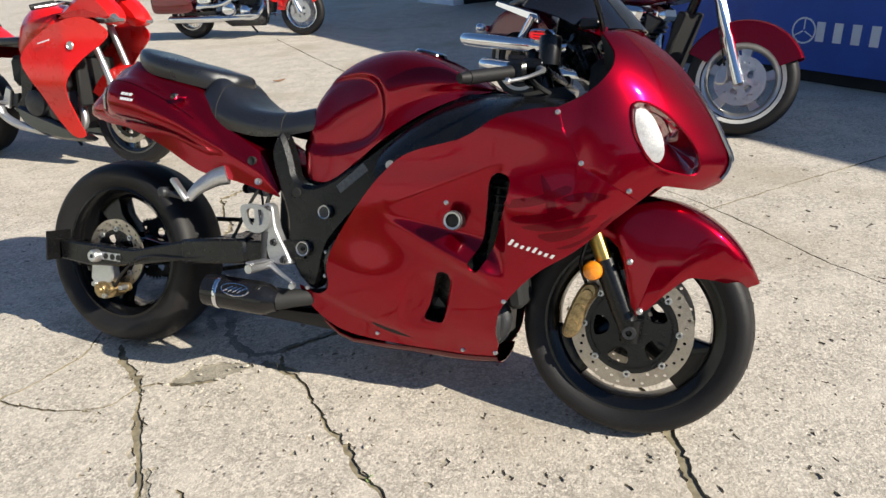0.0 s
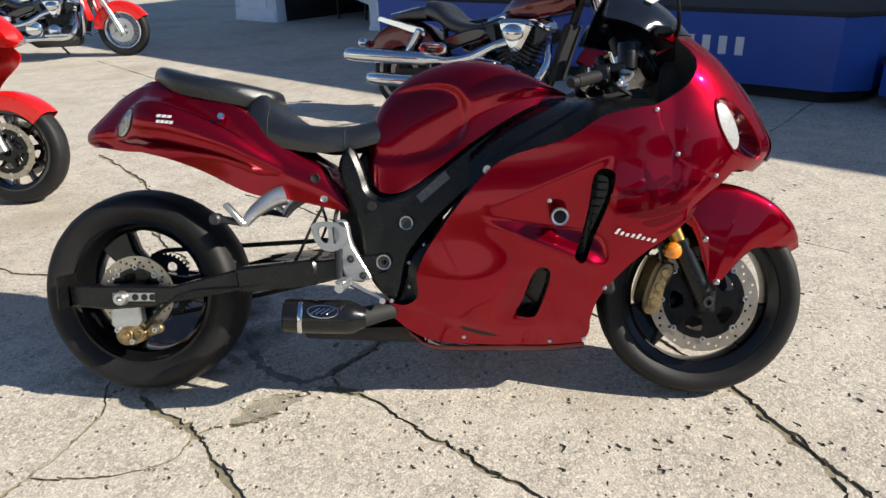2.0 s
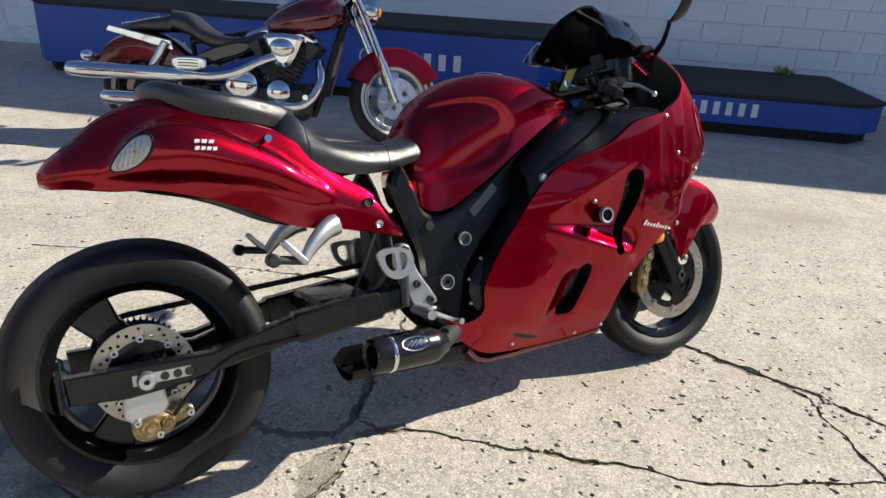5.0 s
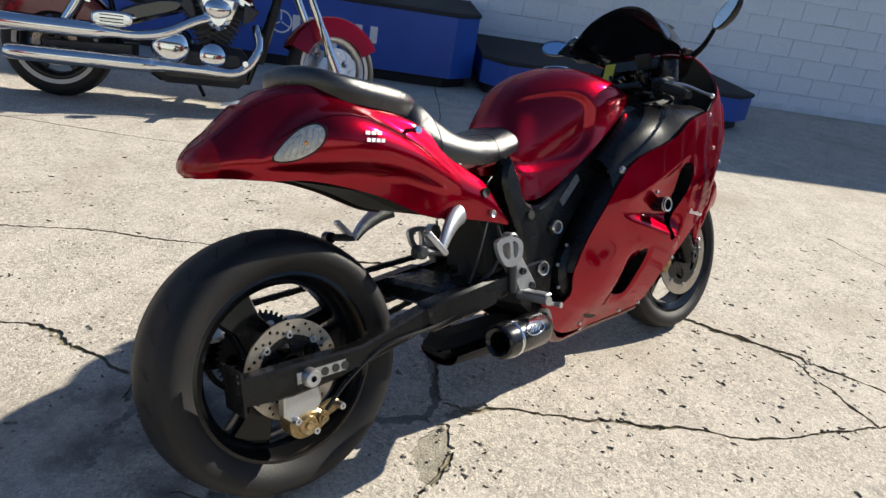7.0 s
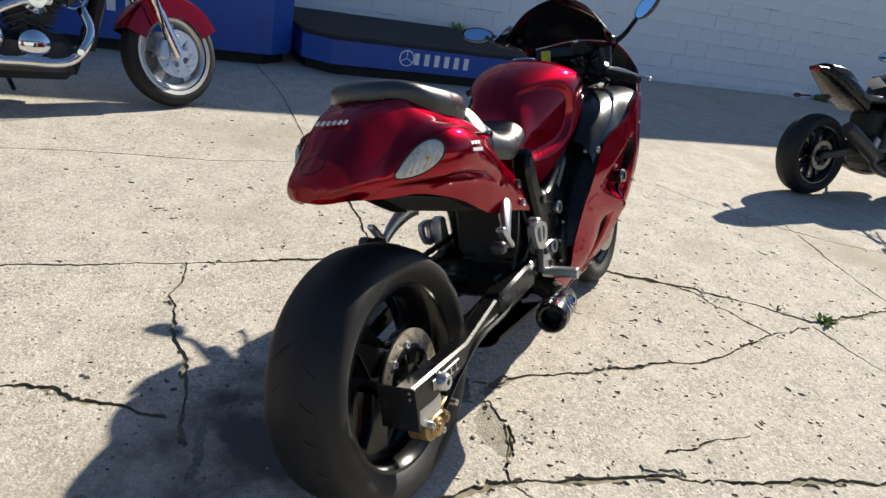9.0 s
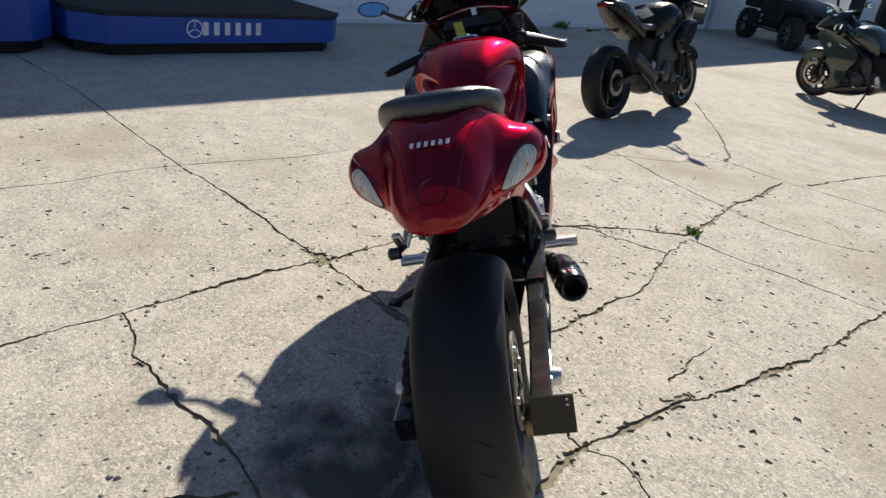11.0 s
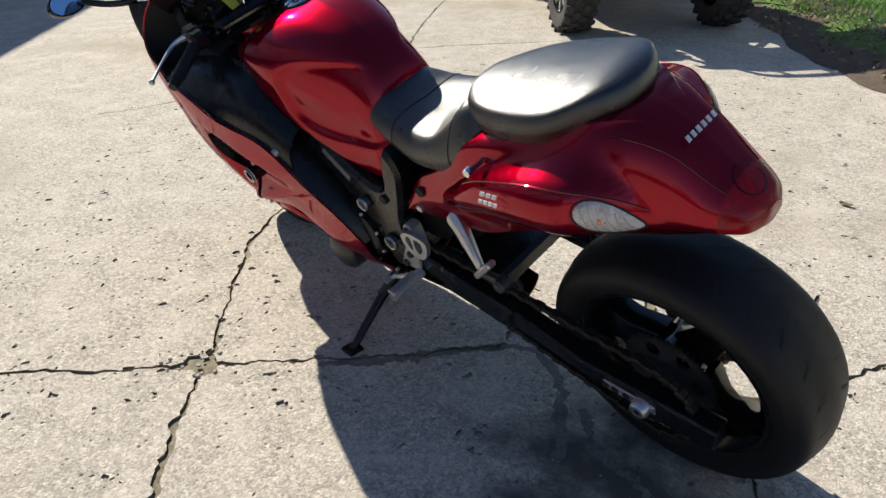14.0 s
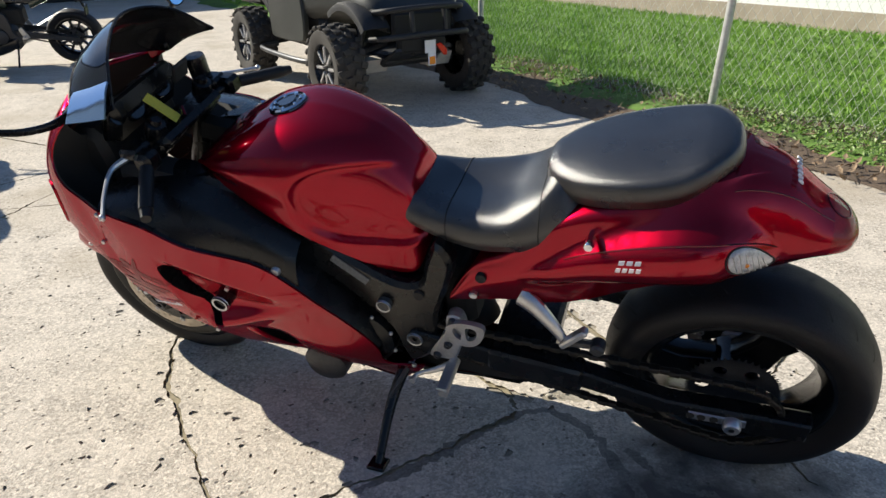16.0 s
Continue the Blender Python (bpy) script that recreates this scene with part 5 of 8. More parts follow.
        for k, d in ((0.02, -0.034), (0.5, -0.031), (0.85, -0.020), (1.0, -0.006), (1.0, 0.004)):
            rows.append([hm @ Vector((0.066 * k * math.cos(t) * (1 + 0.12 * math.cos(t)), 0.031 * k * math.sin(t), d)) for t in (2 * math.pi * i / 24 for i in range(24))])
        part("mirror_head", Geo().grid([[tuple(v) for v in r] for r in rows], close_v=True), BLACK, mr)
        part("mirror_glass", Geo().add([hm @ Vector((0.061 * math.cos(t) * (1 + 0.12 * math.cos(t)), 0.027 * math.sin(t), 0.0035)) for t in (2 * math.pi * i / 24 for i in range(24))], [tuple(range(24))]), MIRROR, mr, "sky-blue reflecting mirror glass", thick=0.002)

    # front fender, one skin: crown over the tyre, cheeks that reach down to the axle
    A_F = [26, 33, 40, 50, 54, 58, 75, 92, 98, 102, 108, 122]
    R_IN = [0.292, 0.262, 0.236, 0.200, 0.135, 0.075, 0.046, 0.070, 0.120, 0.215, 0.250, 0.262]
    W_F = [0.012, 0.060, 0.088, 0.106, 0.112, 0.116, 0.122, 0.122, 0.120, 0.116, 0.108, 0.095]
    rows = []
    for deg in np.linspace(122, 26, 60):
        ang = radians(deg)
        w, rin = np.interp(deg, A_F, W_F), np.interp(deg, A_F, R_IN)
        rr = 0.330 + 0.014 * math.sin(math.pi * (122 - deg) / 96)
        row = []
        for v in np.linspace(-1, 1, 29):
            a = abs(v)
            if a < 0.55:
                y, r = w * math.sin(a / 0.55 * math.pi / 2) ** 0.9, rr - 0.030 * (a / 0.55) ** 3
            else:
                u = (a - 0.55) / 0.45
                y, r = w * (1 + 0.06 * math.sin(math.pi * u)), (rr - 0.030) * (1 - u) + min(rin, rr - 0.034) * u
            row.append((1.722 + r * math.cos(ang), math.copysign(y, v), 0.303 + r * math.sin(ang)))
        rows.append(row)
    fd = part("front_fender", Geo().grid(rows), CANDY, bike, thick=0.004, inner=DARK, sharp=60)
    for s in s2:
        for x, z in ((1.708, 0.485), (1.742, 0.362)):
            part("fender_bolt", Geo().lathe([(0, s * 0.138), (0.005, s * 0.138), (0.008, s * 0.135), (0.009, s * 0.122)], (x, 0, z), 12), SILVER, fd)
        # fork, axle, caliper, turn signal
        fk = part("fork_leg", Geo().tube([(1.722, s * 0.098, 0.303), (1.640, s * 0.100, 0.480)], [0.028, 0.030], 14).tube([(1.722, s * 0.098, 0.275), (1.722, s * 0.098, 0.335)], [0.026, 0.03], 14), BLACK, bike)
        part("fork_tube", Geo().tube([(1.645, s * 0.100, 0.47), (1.565, s * 0.101, 0.65)], 0.021, 14), FORKGOLD, fk, "gold inner fork tube")
        part("upper_fork_tube", Geo().tube([(1.570, s * 0.101, 0.64), (1.425, s * 0.102, 0.965)], 0.026, 14), BLACK, fk)
        part("air_duct", Geo().box((1.42, s * 0.13, 0.845), (0.24, 0.10, 0.09), 0.02, Matrix.Rotation(radians(-10), 4, "Y")), DARK, bike, "black air duct")
        part("fork_cap", Geo().lathe([(0, 0.03), (0.012, 0.03), (0.014, 0.018), (0.024, 0.016), (0.026, 0.0), (0.026, -0.03)], (0, 0, 0), 16, "z").move(Matrix.Translation((1.42, s * 0.102, 0.975)) @ Matrix.Rotation(radians(-24), 4, "Y")), BLACK, fk)
        part("axle_nut", Geo().lathe([(0.008, s * 0.131), (0.016, s * 0.131), (0.018, s * 0.124), (0.018, s * 0.10)], (1.722, 0, 0.303), 14), GREYMETAL, fk)
        g = Geo()
        pl = cr([(1.548, 0.275), (1.562, 0.340), (1.590, 0.405), (1.620, 0.415), (1.632, 0.390), (1.606, 0.340), (1.594, 0.285), (1.570, 0.262)], 3, True)
        g.prism(pl, s * 0.058, s * 0.104, 0.006)
        for x, z in ((1.575, 0.30), (1.590, 0.345), (1.607, 0.385)):
            g.lathe([(0, s * 0.110), (0.013, s * 0.110), (0.015, s * 0.100)], (x, 0, z), 12)
        part("brake_caliper", g, GOLD, fk, "weathered pale gold brake caliper")
        part("turn_signal", Geo().lathe([(0.0, s * 0.150), (0.010, s * 0.149), (0.022, s * 0.143), (0.026, s * 0.132), (0.024, s * 0.118)], (1.618, 0, 0.452), 20), AMBER, fk, "round amber turn signal")
        part("brake_hose", Geo().tube([(1.60, s * 0.09, 0.41), (1.585, s * 0.12, 0.47), (1.60, s * 0.11, 0.56), (1.58, s * 0.08, 0.66)], 0.005, 6, 5), BLACK, fk)

    # fuel tank
    xs = [0.742, 0.775, 0.85, 0.95, 1.05, 1.15, 1.24, 1.315]
    top = [0.800, 0.885, 0.962, 1.003, 1.012, 0.990, 0.948, 0.905]
    lo_ = [0.700, 0.634, 0.630, 0.692, 0.765, 0.828, 0.872, 0.893]
    wid = [0.100, 0.128, 0.140, 0.168, 0.190, 0.186, 0.160, 0.120]
    ctrl = []
    for x, zt, zl, w in zip(xs, top, lo_, wid):
        h = zt - zl
        ctrl.append([(x, 0, zt), (x, w * 0.50, zt - h * 0.045), (x, w * 0.86, zt - h * 0.20), (x, w * 1.0, zt - h * 0.45), (x, w * 0.965, zt - h * 0.75), (x, w * 0.96, zl)])
    g = Geo()
    ctrl = np.array(ctrl)
    fine = cr(np.array([cr(r, 9) for r in ctrl]), 12)
    for i in range(fine.shape[0]):
        for j in range(fine.shape[1]):
            x, y, z = fine[i, j]
            zl = curve(x, xs, lo_)
            r = (abs((x - 0.875) / 0.155) ** 2.6 + abs((z - 0.822 - 0.12 * (x - 0.875)) / 0.100) ** 2.6) ** (1 / 2.6)
            k = min(1.0, max(0.0, (1.10 - r) / 0.16))
            dent = 0.017 * k * k * (3 - 2 * k) * min(1, max(0, y / 0.1)) ** 2
            fine[i, j, 1] -= dent
    both = np.concatenate([fine[:, ::-1] * np.array([1, -1, 1]), fine[:, 1:]], axis=1)
    g.grid(both)
    n = both.shape[1]
    g.f.append(tuple(range(n)))
    g.mi.append(0)
    tank = part("fuel_tank", g, CANDY, bike, sharp=60)
    cap = part("fuel_cap", Geo().lathe([(0.0, 0.008), (0.020, 0.008), (0.024, 0.004), (0.040, 0.005), (0.047, 0.002), (0.049, -0.004)], (0, 0, 0), 28, "z").move(Matrix.Translation((1.092, -0.002, 1.004)) @ Matrix.Rotation(radians(10), 4, "Y")), SHEEN, tank, "black and chrome fuel cap")
    part("cap_ring", Geo().lathe([(0.040, 0.0055), (0.0435, 0.0085), (0.047, 0.0045), (0.0435, 0.002)], (0, 0, 0), 28, "z", closed=True).move(Matrix.Translation((1.092, -0.002, 1.004)) @ Matrix.Rotation(radians(10), 4, "Y")), CHROME, cap, "chrome ring")
    for k in range(7):
        t = 2 * math.pi * k / 7
        part("cap_screw", Geo().ball((1.092 + 0.034 * math.cos(t), 0.034 * math.sin(t), 1.0115 - 0.17 * 0.034 * math.cos(t)), (0.005, 0.005, 0.003), 8, 4), CHROME, cap)
    for s in s2:
        m = facing((1.238, s * 0.112, 0.931), (0.25, s * 0.62, 0.72), (-0.2, 0, 1))
        q = [(-0.016, -0.016), (0.006, -0.016), (0.016, -0.004), (0.016, 0.002), (0.002, 0.0), (0.016, 0.016), (-0.006, 0.016), (-0.016, 0.004), (-0.016, -0.002), (-0.002, 0.0)]
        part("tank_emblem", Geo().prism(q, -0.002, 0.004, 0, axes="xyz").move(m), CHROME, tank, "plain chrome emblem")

    # seats
    def cushion(xa, xb, wide, topz, deep, crown):
        rows = []
        for k, d in ((0.02, 0), (0.35, 0), (0.62, 0), (0.84, 0), (0.93, 0.003), (0.968, 0.009), (0.990, 0.020), (1.0, 0.034), (0.985, 0.65 * deep), (0.94, deep)):
            row = []
            for i in range(48):
                t = 2 * math.pi * i / 48
                e = 0.72
                cx, cy = math.copysign(abs(math.cos(t)) ** e, math.cos(t)), math.copysign(abs(math.sin(t)) ** e, math.sin(t))
                x = (xa + xb) / 2 + (xb - xa) / 2 * cx * k
                y = wide(x) * cy * k
                z = topz(x) + crown(x) * (abs(y) / max(wide(x), 1e-3)) ** 2 - d
                row.append((x, y, z))
            rows.append(row)
        g = Geo().grid(rows, close_v=True)
        g.f.append(tuple(range(48)))
        g.mi.append(0)
        o = len(g.v)
        g.f.append(tuple(o - 48 + i for i in range(48)))
        g.mi.append(0)
        return g

    part("passenger_seat", cushion(0.078, 0.466, lambda x: curve(x, [0.078, 0.14, 0.25, 0.36, 0.466], [0.112, 0.142, 0.150, 0.136, 0.112]),
                                   lambda x: curve(x, [0.05, 0.11, 0.2, 0.36, 0.44], [1.000, 1.014, 0.993, 0.960, 0.940]), 0.062, lambda x: -0.012), VINYL, bike, "smooth black vinyl passenger seat")
    st = [(0.380, [(0, .900), (.075, .892), (.112, .868), (.135, .83), (.135, .79)]),
          (0.405, [(0, .928), (.082, .918), (.120, .882), (.142, .838), (.142, .785)]),
          (0.440, [(0, .926), (.090, .914), (.128, .874), (.148, .828), (.146, .776)]),
          (0.475, [(0, .884), (.100, .876), (.138, .846), (.154, .805), (.148, .766)]),
          (0.530, [(0, .838), (.104, .838), (.144, .820), (.156, .786), (.147, .755)]),
          (0.600, [(0, .820), (.098, .824), (.136, .808), (.150, .775), (.142, .745)]),
          (0.680, [(0, .820), (.086, .822), (.120, .806), (.134, .775), (.130, .750)]),
          (0.740, [(0, .838), (.076, .834), (.108, .812), (.122, .785), (.118, .762)]),
          (0.795, [(0, .852), (.060, .846), (.096, .822), (.108, .795), (.106, .778)])]
    fine = cr(np.array([cr(np.array([(x, y, z) for y, z in ring]), 6) for x, ring in st]), 5)
    both = np.concatenate([fine[:, ::-1] * np.array([1, -1, 1]), fine[:, 1:]], axis=1)
    g = Geo().grid(both)
    n = both.shape[1]
    g.f += [tuple(range(n)), tuple((len(both) - 1) * n + i for i in range(n))]
    g.mi += [0, 0]
    seat = part("rider_seat", g, VINYL, bike, "dished black vinyl rider seat", sharp=60)
    part("seat_seam", Geo().tube([tuple(q) for q in both[30]], 0.0016, 5), DARK, seat)
    part("seat_seam", Geo().tube([tuple(q) for q in both[13]], 0.0014, 5), DARK, seat)

    # tail unit with the two swollen flanks grown out of its sides
    st = [(-0.150, [(0, .818), (.016, .816), (.028, .808), (.026, .792), (0, .784)]),
          (-0.130, [(0, .842), (.036, .836), (.060, .816), (.058, .790), (.030, .776)]),
          (-0.08, [(0, .880), (.050, .870), (.084, .838), (.090, .800), (.060, .772)]),
          (0.0, [(0, .940), (.066, .928), (.108, .872), (.118, .805), (.095, .760)]),
          (0.10, [(0, .968), (.096, .952), (.144, .885), (.154, .810), (.130, .750)]),
          (0.25, [(0, .925), (.118, .918), (.156, .872), (.170, .790), (.150, .702)]),
          (0.40, [(0, .868), (.124, .866), (.154, .830), (.168, .740), (.155, .632)]),
          (0.53, [(0, .752), (.124, .756), (.150, .730), (.162, .680), (.150, .608)]),
          (0.62, [(0, .690), (.120, .694), (.145, .678), (.155, .640), (.148, .588)]),
          (0.688, [(0, .585), (.130, .590), (.146, .584), (.150, .578), (.146, .570)])]
    ctrl = np.array([[(x, y, z) for y, z in ring] for x, ring in st])
    fine = cr(np.array([cr(r, 9) for r in ctrl]), 14)
    cen = [(-0.030, 0.090, 0.803, 0.006), (-0.008, 0.100, 0.810, 0.022), (0.03, 0.122, 0.826, 0.042), (0.07, 0.149, 0.838, 0.054), (0.12, 0.174, 0.842, 0.062), (0.20, 0.182, 0.831, 0.060), (0.34, 0.170, 0.782, 0.047), (0.43, 0.160, 0.735, 0.034), (0.50, 0.150, 0.700, 0.016)]
    fl = cr(cen, 8)

    def flank(x, z):
        """Half width of the swollen flank at a place beside the tail."""
        y, zc, r = (np.interp(x, fl[:, 0], fl[:, k]) for k in (1, 2, 3))
        d = (z - zc) / r
        return y + 0.84 * r * math.sqrt(1 - d * d) if abs(d) < 1 else y - 1.2 * r * (abs(d) - 1) ** 0.7

    for i in range(fine.shape[0]):
        for j in range(fine.shape[1]):
            x, y, z = fine[i, j]
            if -0.03 < x < 0.50 and y > 0.02:
                f = flank(x, z)
                k = 0.014
                hh = min(1.0, max(0.0, 0.5 + 0.5 * (f - y) / k))
                fine[i, j, 1] = y * (1 - hh) + f * hh + k * hh * (1 - hh)
    both = np.concatenate([fine[:, ::-1] * np.array([1, -1, 1]), fine[:, 1:]], axis=1)
    cut = next(i for i in range(len(both)) if both[i, 0, 0] > -0.100)
    tail = part("tail_fairing", Geo().grid(both[cut:]), CANDY, bike, sharp=70, thick=0.004, inner=DARK)
    for s in s2:
        def on_flank(x, ang, lift, s=s):
            """A place on the flank's skin, ang from the outward side, a little proud of it."""
            zc, r = (np.interp(x, fl[:, 0], fl[:, k]) for k in (2, 3))
            z = zc + r * math.sin(ang)
            return (x, s * (flank(x, z) + lift), z)

        rows = []
        for k, lift in ((0.03, 0.0065), (0.4, 0.0062), (0.75, 0.0050), (0.93, 0.0030), (1.0, -0.003)):
            rows.append([on_flank(0.046 + 0.044 * k * math.cos(t) + 0.006 * k * math.sin(t), 0.08 + 0.18 * k * math.cos(t) + 0.70 * k * math.sin(t), lift) for t in (2 * math.pi * i / 28 for i in range(28))])
        ind = part("indicator", Geo().grid(rows, close_v=True), CLEAR, tail, "clear oval indicator lens")
        rim = [on_flank(0.046 + 0.045 * math.cos(t) + 0.006 * math.sin(t), 0.08 + 0.18 * math.cos(t) + 0.72 * math.sin(t), 0.0012) for t in (2 * math.pi * i / 28 for i in range(29))]
        part("lens_rim", Geo().tube(rim, 0.0018, 5, caps=False), DARK, ind)
        for k in range(6):
            x0 = 0.019 + k * 0.011
            c0 = (x0 - 0.046) / 0.040
            h = 0.48 * math.sqrt(max(0.05, 1 - c0 * c0))
            part("lens_rib", Geo().tube([on_flank(x0 + 0.006 * q, 0.08 + 0.18 * c0 + h * q, 0.0060) for q in np.linspace(-1, 1, 7)], 0.0014, 5), WHITEMETAL, ind)
        part("bulb_spot", Geo().ball(on_flank(0.056, 0.06, 0.0030), (0.008, 0.003, 0.006), 10, 6), AMBER, ind, "amber bulb showing through the lens")
        part("flank_groove", Geo().tube([on_flank(x, 0.95 + 0.5 * (x - 0.1), 0.0004) for x in np.linspace(-0.012, 0.40, 24)], 0.0018, 5), CANDY_DARK, tail)
        # the long seam of the hump panel, from beside the seat to the tip
        j = both.shape[1] // 2 + (10 if s > 0 else -10)
        part("panel_seam", Geo().tube([tuple(both[i, j] + np.array([0, 0, -0.0006])) for i in range(cut, len(both)) if both[i, j, 0] < 0.10], 0.0017, 5), CANDY_DARK, tail)
        y = 0.2335
        bars("model_bar", (1, 1, 1), 0.0125, facing((0.228 + s * 0.033, s * y, 0.850), (0.02, s * 1.0, 0.42), roll=6 * s), DECAL, tail, 0.001, 1.75, 0.3, wide=0.36)
        bars("model_bar", (1, 1, 1, 1), 0.0125, facing((0.230 + s * 0.033, s * (y + 0.004), 0.834), (0.02, s * 1.0, 0.25), roll=6 * s), DECAL, tail, 0.001, 1.45, 0.3, wide=0.36)
        part("tail_knob", Geo().lathe([(0, s * 0.205), (0.009, s * 0.205), (0.011, s * 0.195), (0.006, s * 0.185), (0.006, s * 0.15)], (0.345, 0, 0.850), 12), CHROME, tail)
        for x, z, r, mm in ((0.598, 0.672, 0.013, DARK), (0.622, 0.612, 0.010, SILVER)):
            part("tail_bolt", Geo().lathe([(0, s * 0.159), (r * 0.6, s * 0.159), (r, s * 0.162), (r, s * 0.150)], (x, 0, z), 14), mm, tail)
    bars("maker_bar", (1, 1, 1, 1, 1, 1), 0.0165, facing((-0.024, 0.0, 0.9335), (-0.62, 0, 0.79), (0.79, 0, 0.62)), DECAL, tail, 0.0015, 1.3, 0.15, label="small white bar")
    # the tip of the tail is one red lens, with a round lamp in it
    g = Geo().grid(both[:cut + 1])
    g.f.append(tuple(range(both.shape[1])))
    g.mi.append(0)
    lamp = part("tail_light", g, REDLENS, tail, "red wrap-round tail light lens")

    def hump(x, y):
        """Height of the tail's upper skin."""
        col = [np.interp(abs(y), fine[i, :20, 1], fine[i, :20, 2]) for i in range(60)]
        return float(np.interp(x, fine[:60, 0, 0], col))

    ring = [(-0.108 + 0.024 * math.cos(t), 0.030 * math.sin(t)) for t in np.linspace(0, 2 * math.pi, 29)]
    part("lamp_ring", Geo().tube([(x, y, hump(x, y) + 0.0003) for x, y in ring], 0.0016, 5, caps=False), CANDY_DARK, lamp)
    # undertray, subframe and battery box
    part("undertray", Geo().prism(cr([(-0.02, 0.770), (0.12, 0.748), (0.25, 0.704), (0.36, 0.648), (0.46, 0.626), (0.60, 0.605), (0.69, 0.59), (0.68, 0.62), (0.5, 0.67), (0.3, 0.78), (0.1, 0.80)], 3, True), -0.095, 0.095, 0.012), DARK, bike)
    part("inner_fender", Geo().box((0.695, 0, 0.52), (0.09, 0.20, 0.20), 0.02), DARK, bike)

    # frame spars, engine, radiator
    spar = [(0.700, 0.760), (0.735, 0.690), (0.757, 0.628), (0.82, 0.614), (0.916, 0.664), (1.027, 0.748), (1.106, 0.803), (1.27, 0.884), (1.395, 0.838), (1.30, 0.775), (1.16, 0.715), (1.06, 0.645), (0.970, 0.565), (0.915, 0.505), (0.868, 0.44), (0.850, 0.36), (0.828, 0.312), (0.775, 0.345), (0.735, 0.42), (0.725, 0.52), (0.695, 0.60), (0.665, 0.700)]
    for s in s2:
        fr = part("frame_spar", Geo().prism(cr(spar, 3, True), s * 0.105, s * 0.165, 0.012), BLACK, bike)
        rows = []
        for x in np.linspace(1.045, 1.535, 26):
            ze = curve(x, [1.00, 1.07, 1.15, 1.30, 1.39, 1.47, 1.54], [0.572, 0.655, 0.716, 0.760, 0.812, 0.834, 0.844])
            zt = curve(x, [1.00, 1.10, 1.20, 1.30, 1.42, 1.54], [0.700, 0.785, 0.850, 0.888, 0.884, 0.868])
            y0, y1 = half_width(x, ze) - 0.010, curve(x, [1.0, 1.2, 1.32, 1.54], [0.150, 0.150, 0.110, 0.095])
            rows.append([(x, s * (y0 + (y1 - y0) * u + 0.022 * math.sin(math.pi * u)), ze + (zt - ze) * u ** 0.8 + 0.014 * math.sin(math.pi * u)) for u in np.linspace(0, 1, 10)])
        part("shoulder_panel", Geo().grid(rows), BLACK, bike, "smooth black panel between tank and fairing", thick=0.004)
        lip = cr([(0.893, 0.40), (0.93, 0.478), (0.995, 0.570), (1.07, 0.660), (1.15, 0.722), (1.30, 0.766), (1.39, 0.820), (1.47, 0.840), (1.53, 0.848)], 3)
        rows = []
        for x, z in lip:
            y = half_width(x, z) - 0.006
            rows.append([(x - 0.3 * u * 0.06, s * (y + (0.14 - y) * u), z + 0.010 * math.sin(math.pi * u) - 0.012 * u) for u in np.linspace(0, 1, 6)])
        part("inner_lip", Geo().grid(rows), BLACK, bike, "black inner lip of the fairing", thick=0.003)
        part("spar_bolt", Geo().lathe([(0, s * 0.255), (0.010, s * 0.255), (0.013, s * 0.248), (0.013, s * 0.20)], (1.092, 0, 0.688), 14), WHITEMETAL, fr)
        part("pivot_bolt", Geo().lathe([(0.008, s * 0.180), (0.020, s * 0.180), (0.024, s * 0.172), (0.024, s * 0.150)], (0.795, 0, 0.430), 6), GREYMETAL, fr)
        part("engine_mount_bolt", Geo().lathe([(0, s * 0.182), (0.016, s * 0.182), (0.020, s * 0.172), (0.020, s * 0.150)], (0.862, 0, 0.542), 18), GREYMETAL, fr)
        for x, z, r in ((0.862, 0.542, 0.019), (0.795, 0.430, 0.021)):
            part("bolt_ring", Geo().lathe([(r - 0.003, s * 0.183), (r, s * 0.184), (r + 0.0015, s * 0.178), (r - 0.002, s * 0.176)], (x, 0, z), 20, closed=True), SILVER, fr)
        part("frame_plug", Geo().lathe([(0, s * 0.172), (0.013, s * 0.172), (0.015, s * 0.160)], (0.762, 0, 0.590), 14), DARK, fr)
        part("warning_label", Geo().prism([(0.905, 0.598), (0.988, 0.668), (0.973, 0.688), (0.890, 0.618)], s * 0.1655, s * 0.1675), STICKER, fr, "grey printed warning label")
    eng = part("engine", Geo().box((1.08, 0, 0.385), (0.46, 0.22, 0.26), 0.05).box((1.13, 0, 0.53), (0.26, 0.30, 0.22), 0.03).box((0.93, 0, 0.36), (0.24, 0.22, 0.20), 0.04), GREYMETAL, bike, "dark grey cast engine")
    for s in s2:
        part("engine_cover", Geo().lathe([(0.0, s * 0.190), (0.075, s * 0.188), (0.098, s * 0.175), (0.106, s * 0.12)], (0.962, 0, 0.392), 32), BLACK, eng)
        for k in range(9):
            t = 2 * math.pi * k / 9
            g = Geo().ball((0.962 + 0.101 * math.cos(t), s * 0.172, 0.392 + 0.101 * math.sin(t)), 0.006, 8, 4)
            part("cover_bolt", g, SILVER, eng)
    part("stator_cover", Geo().lathe([(0.0, 0.205), (0.05, 0.203), (0.066, 0.190), (0.07, 0.13)], (1.10, 0, 0.255), 24), GREYMETAL, eng, "dark cast engine side cover")
    part("radiator", Geo().box((1.40, 0, 0.50), (0.04, 0.34, 0.34), 0.01, Matrix.Rotation(radians(-12), 4, "Y")), DARK, bike)
    part("oil_cooler", Geo().box((1.35, 0, 0.27), (0.05, 0.20, 0.12), 0.01), GREYMETAL, bike)
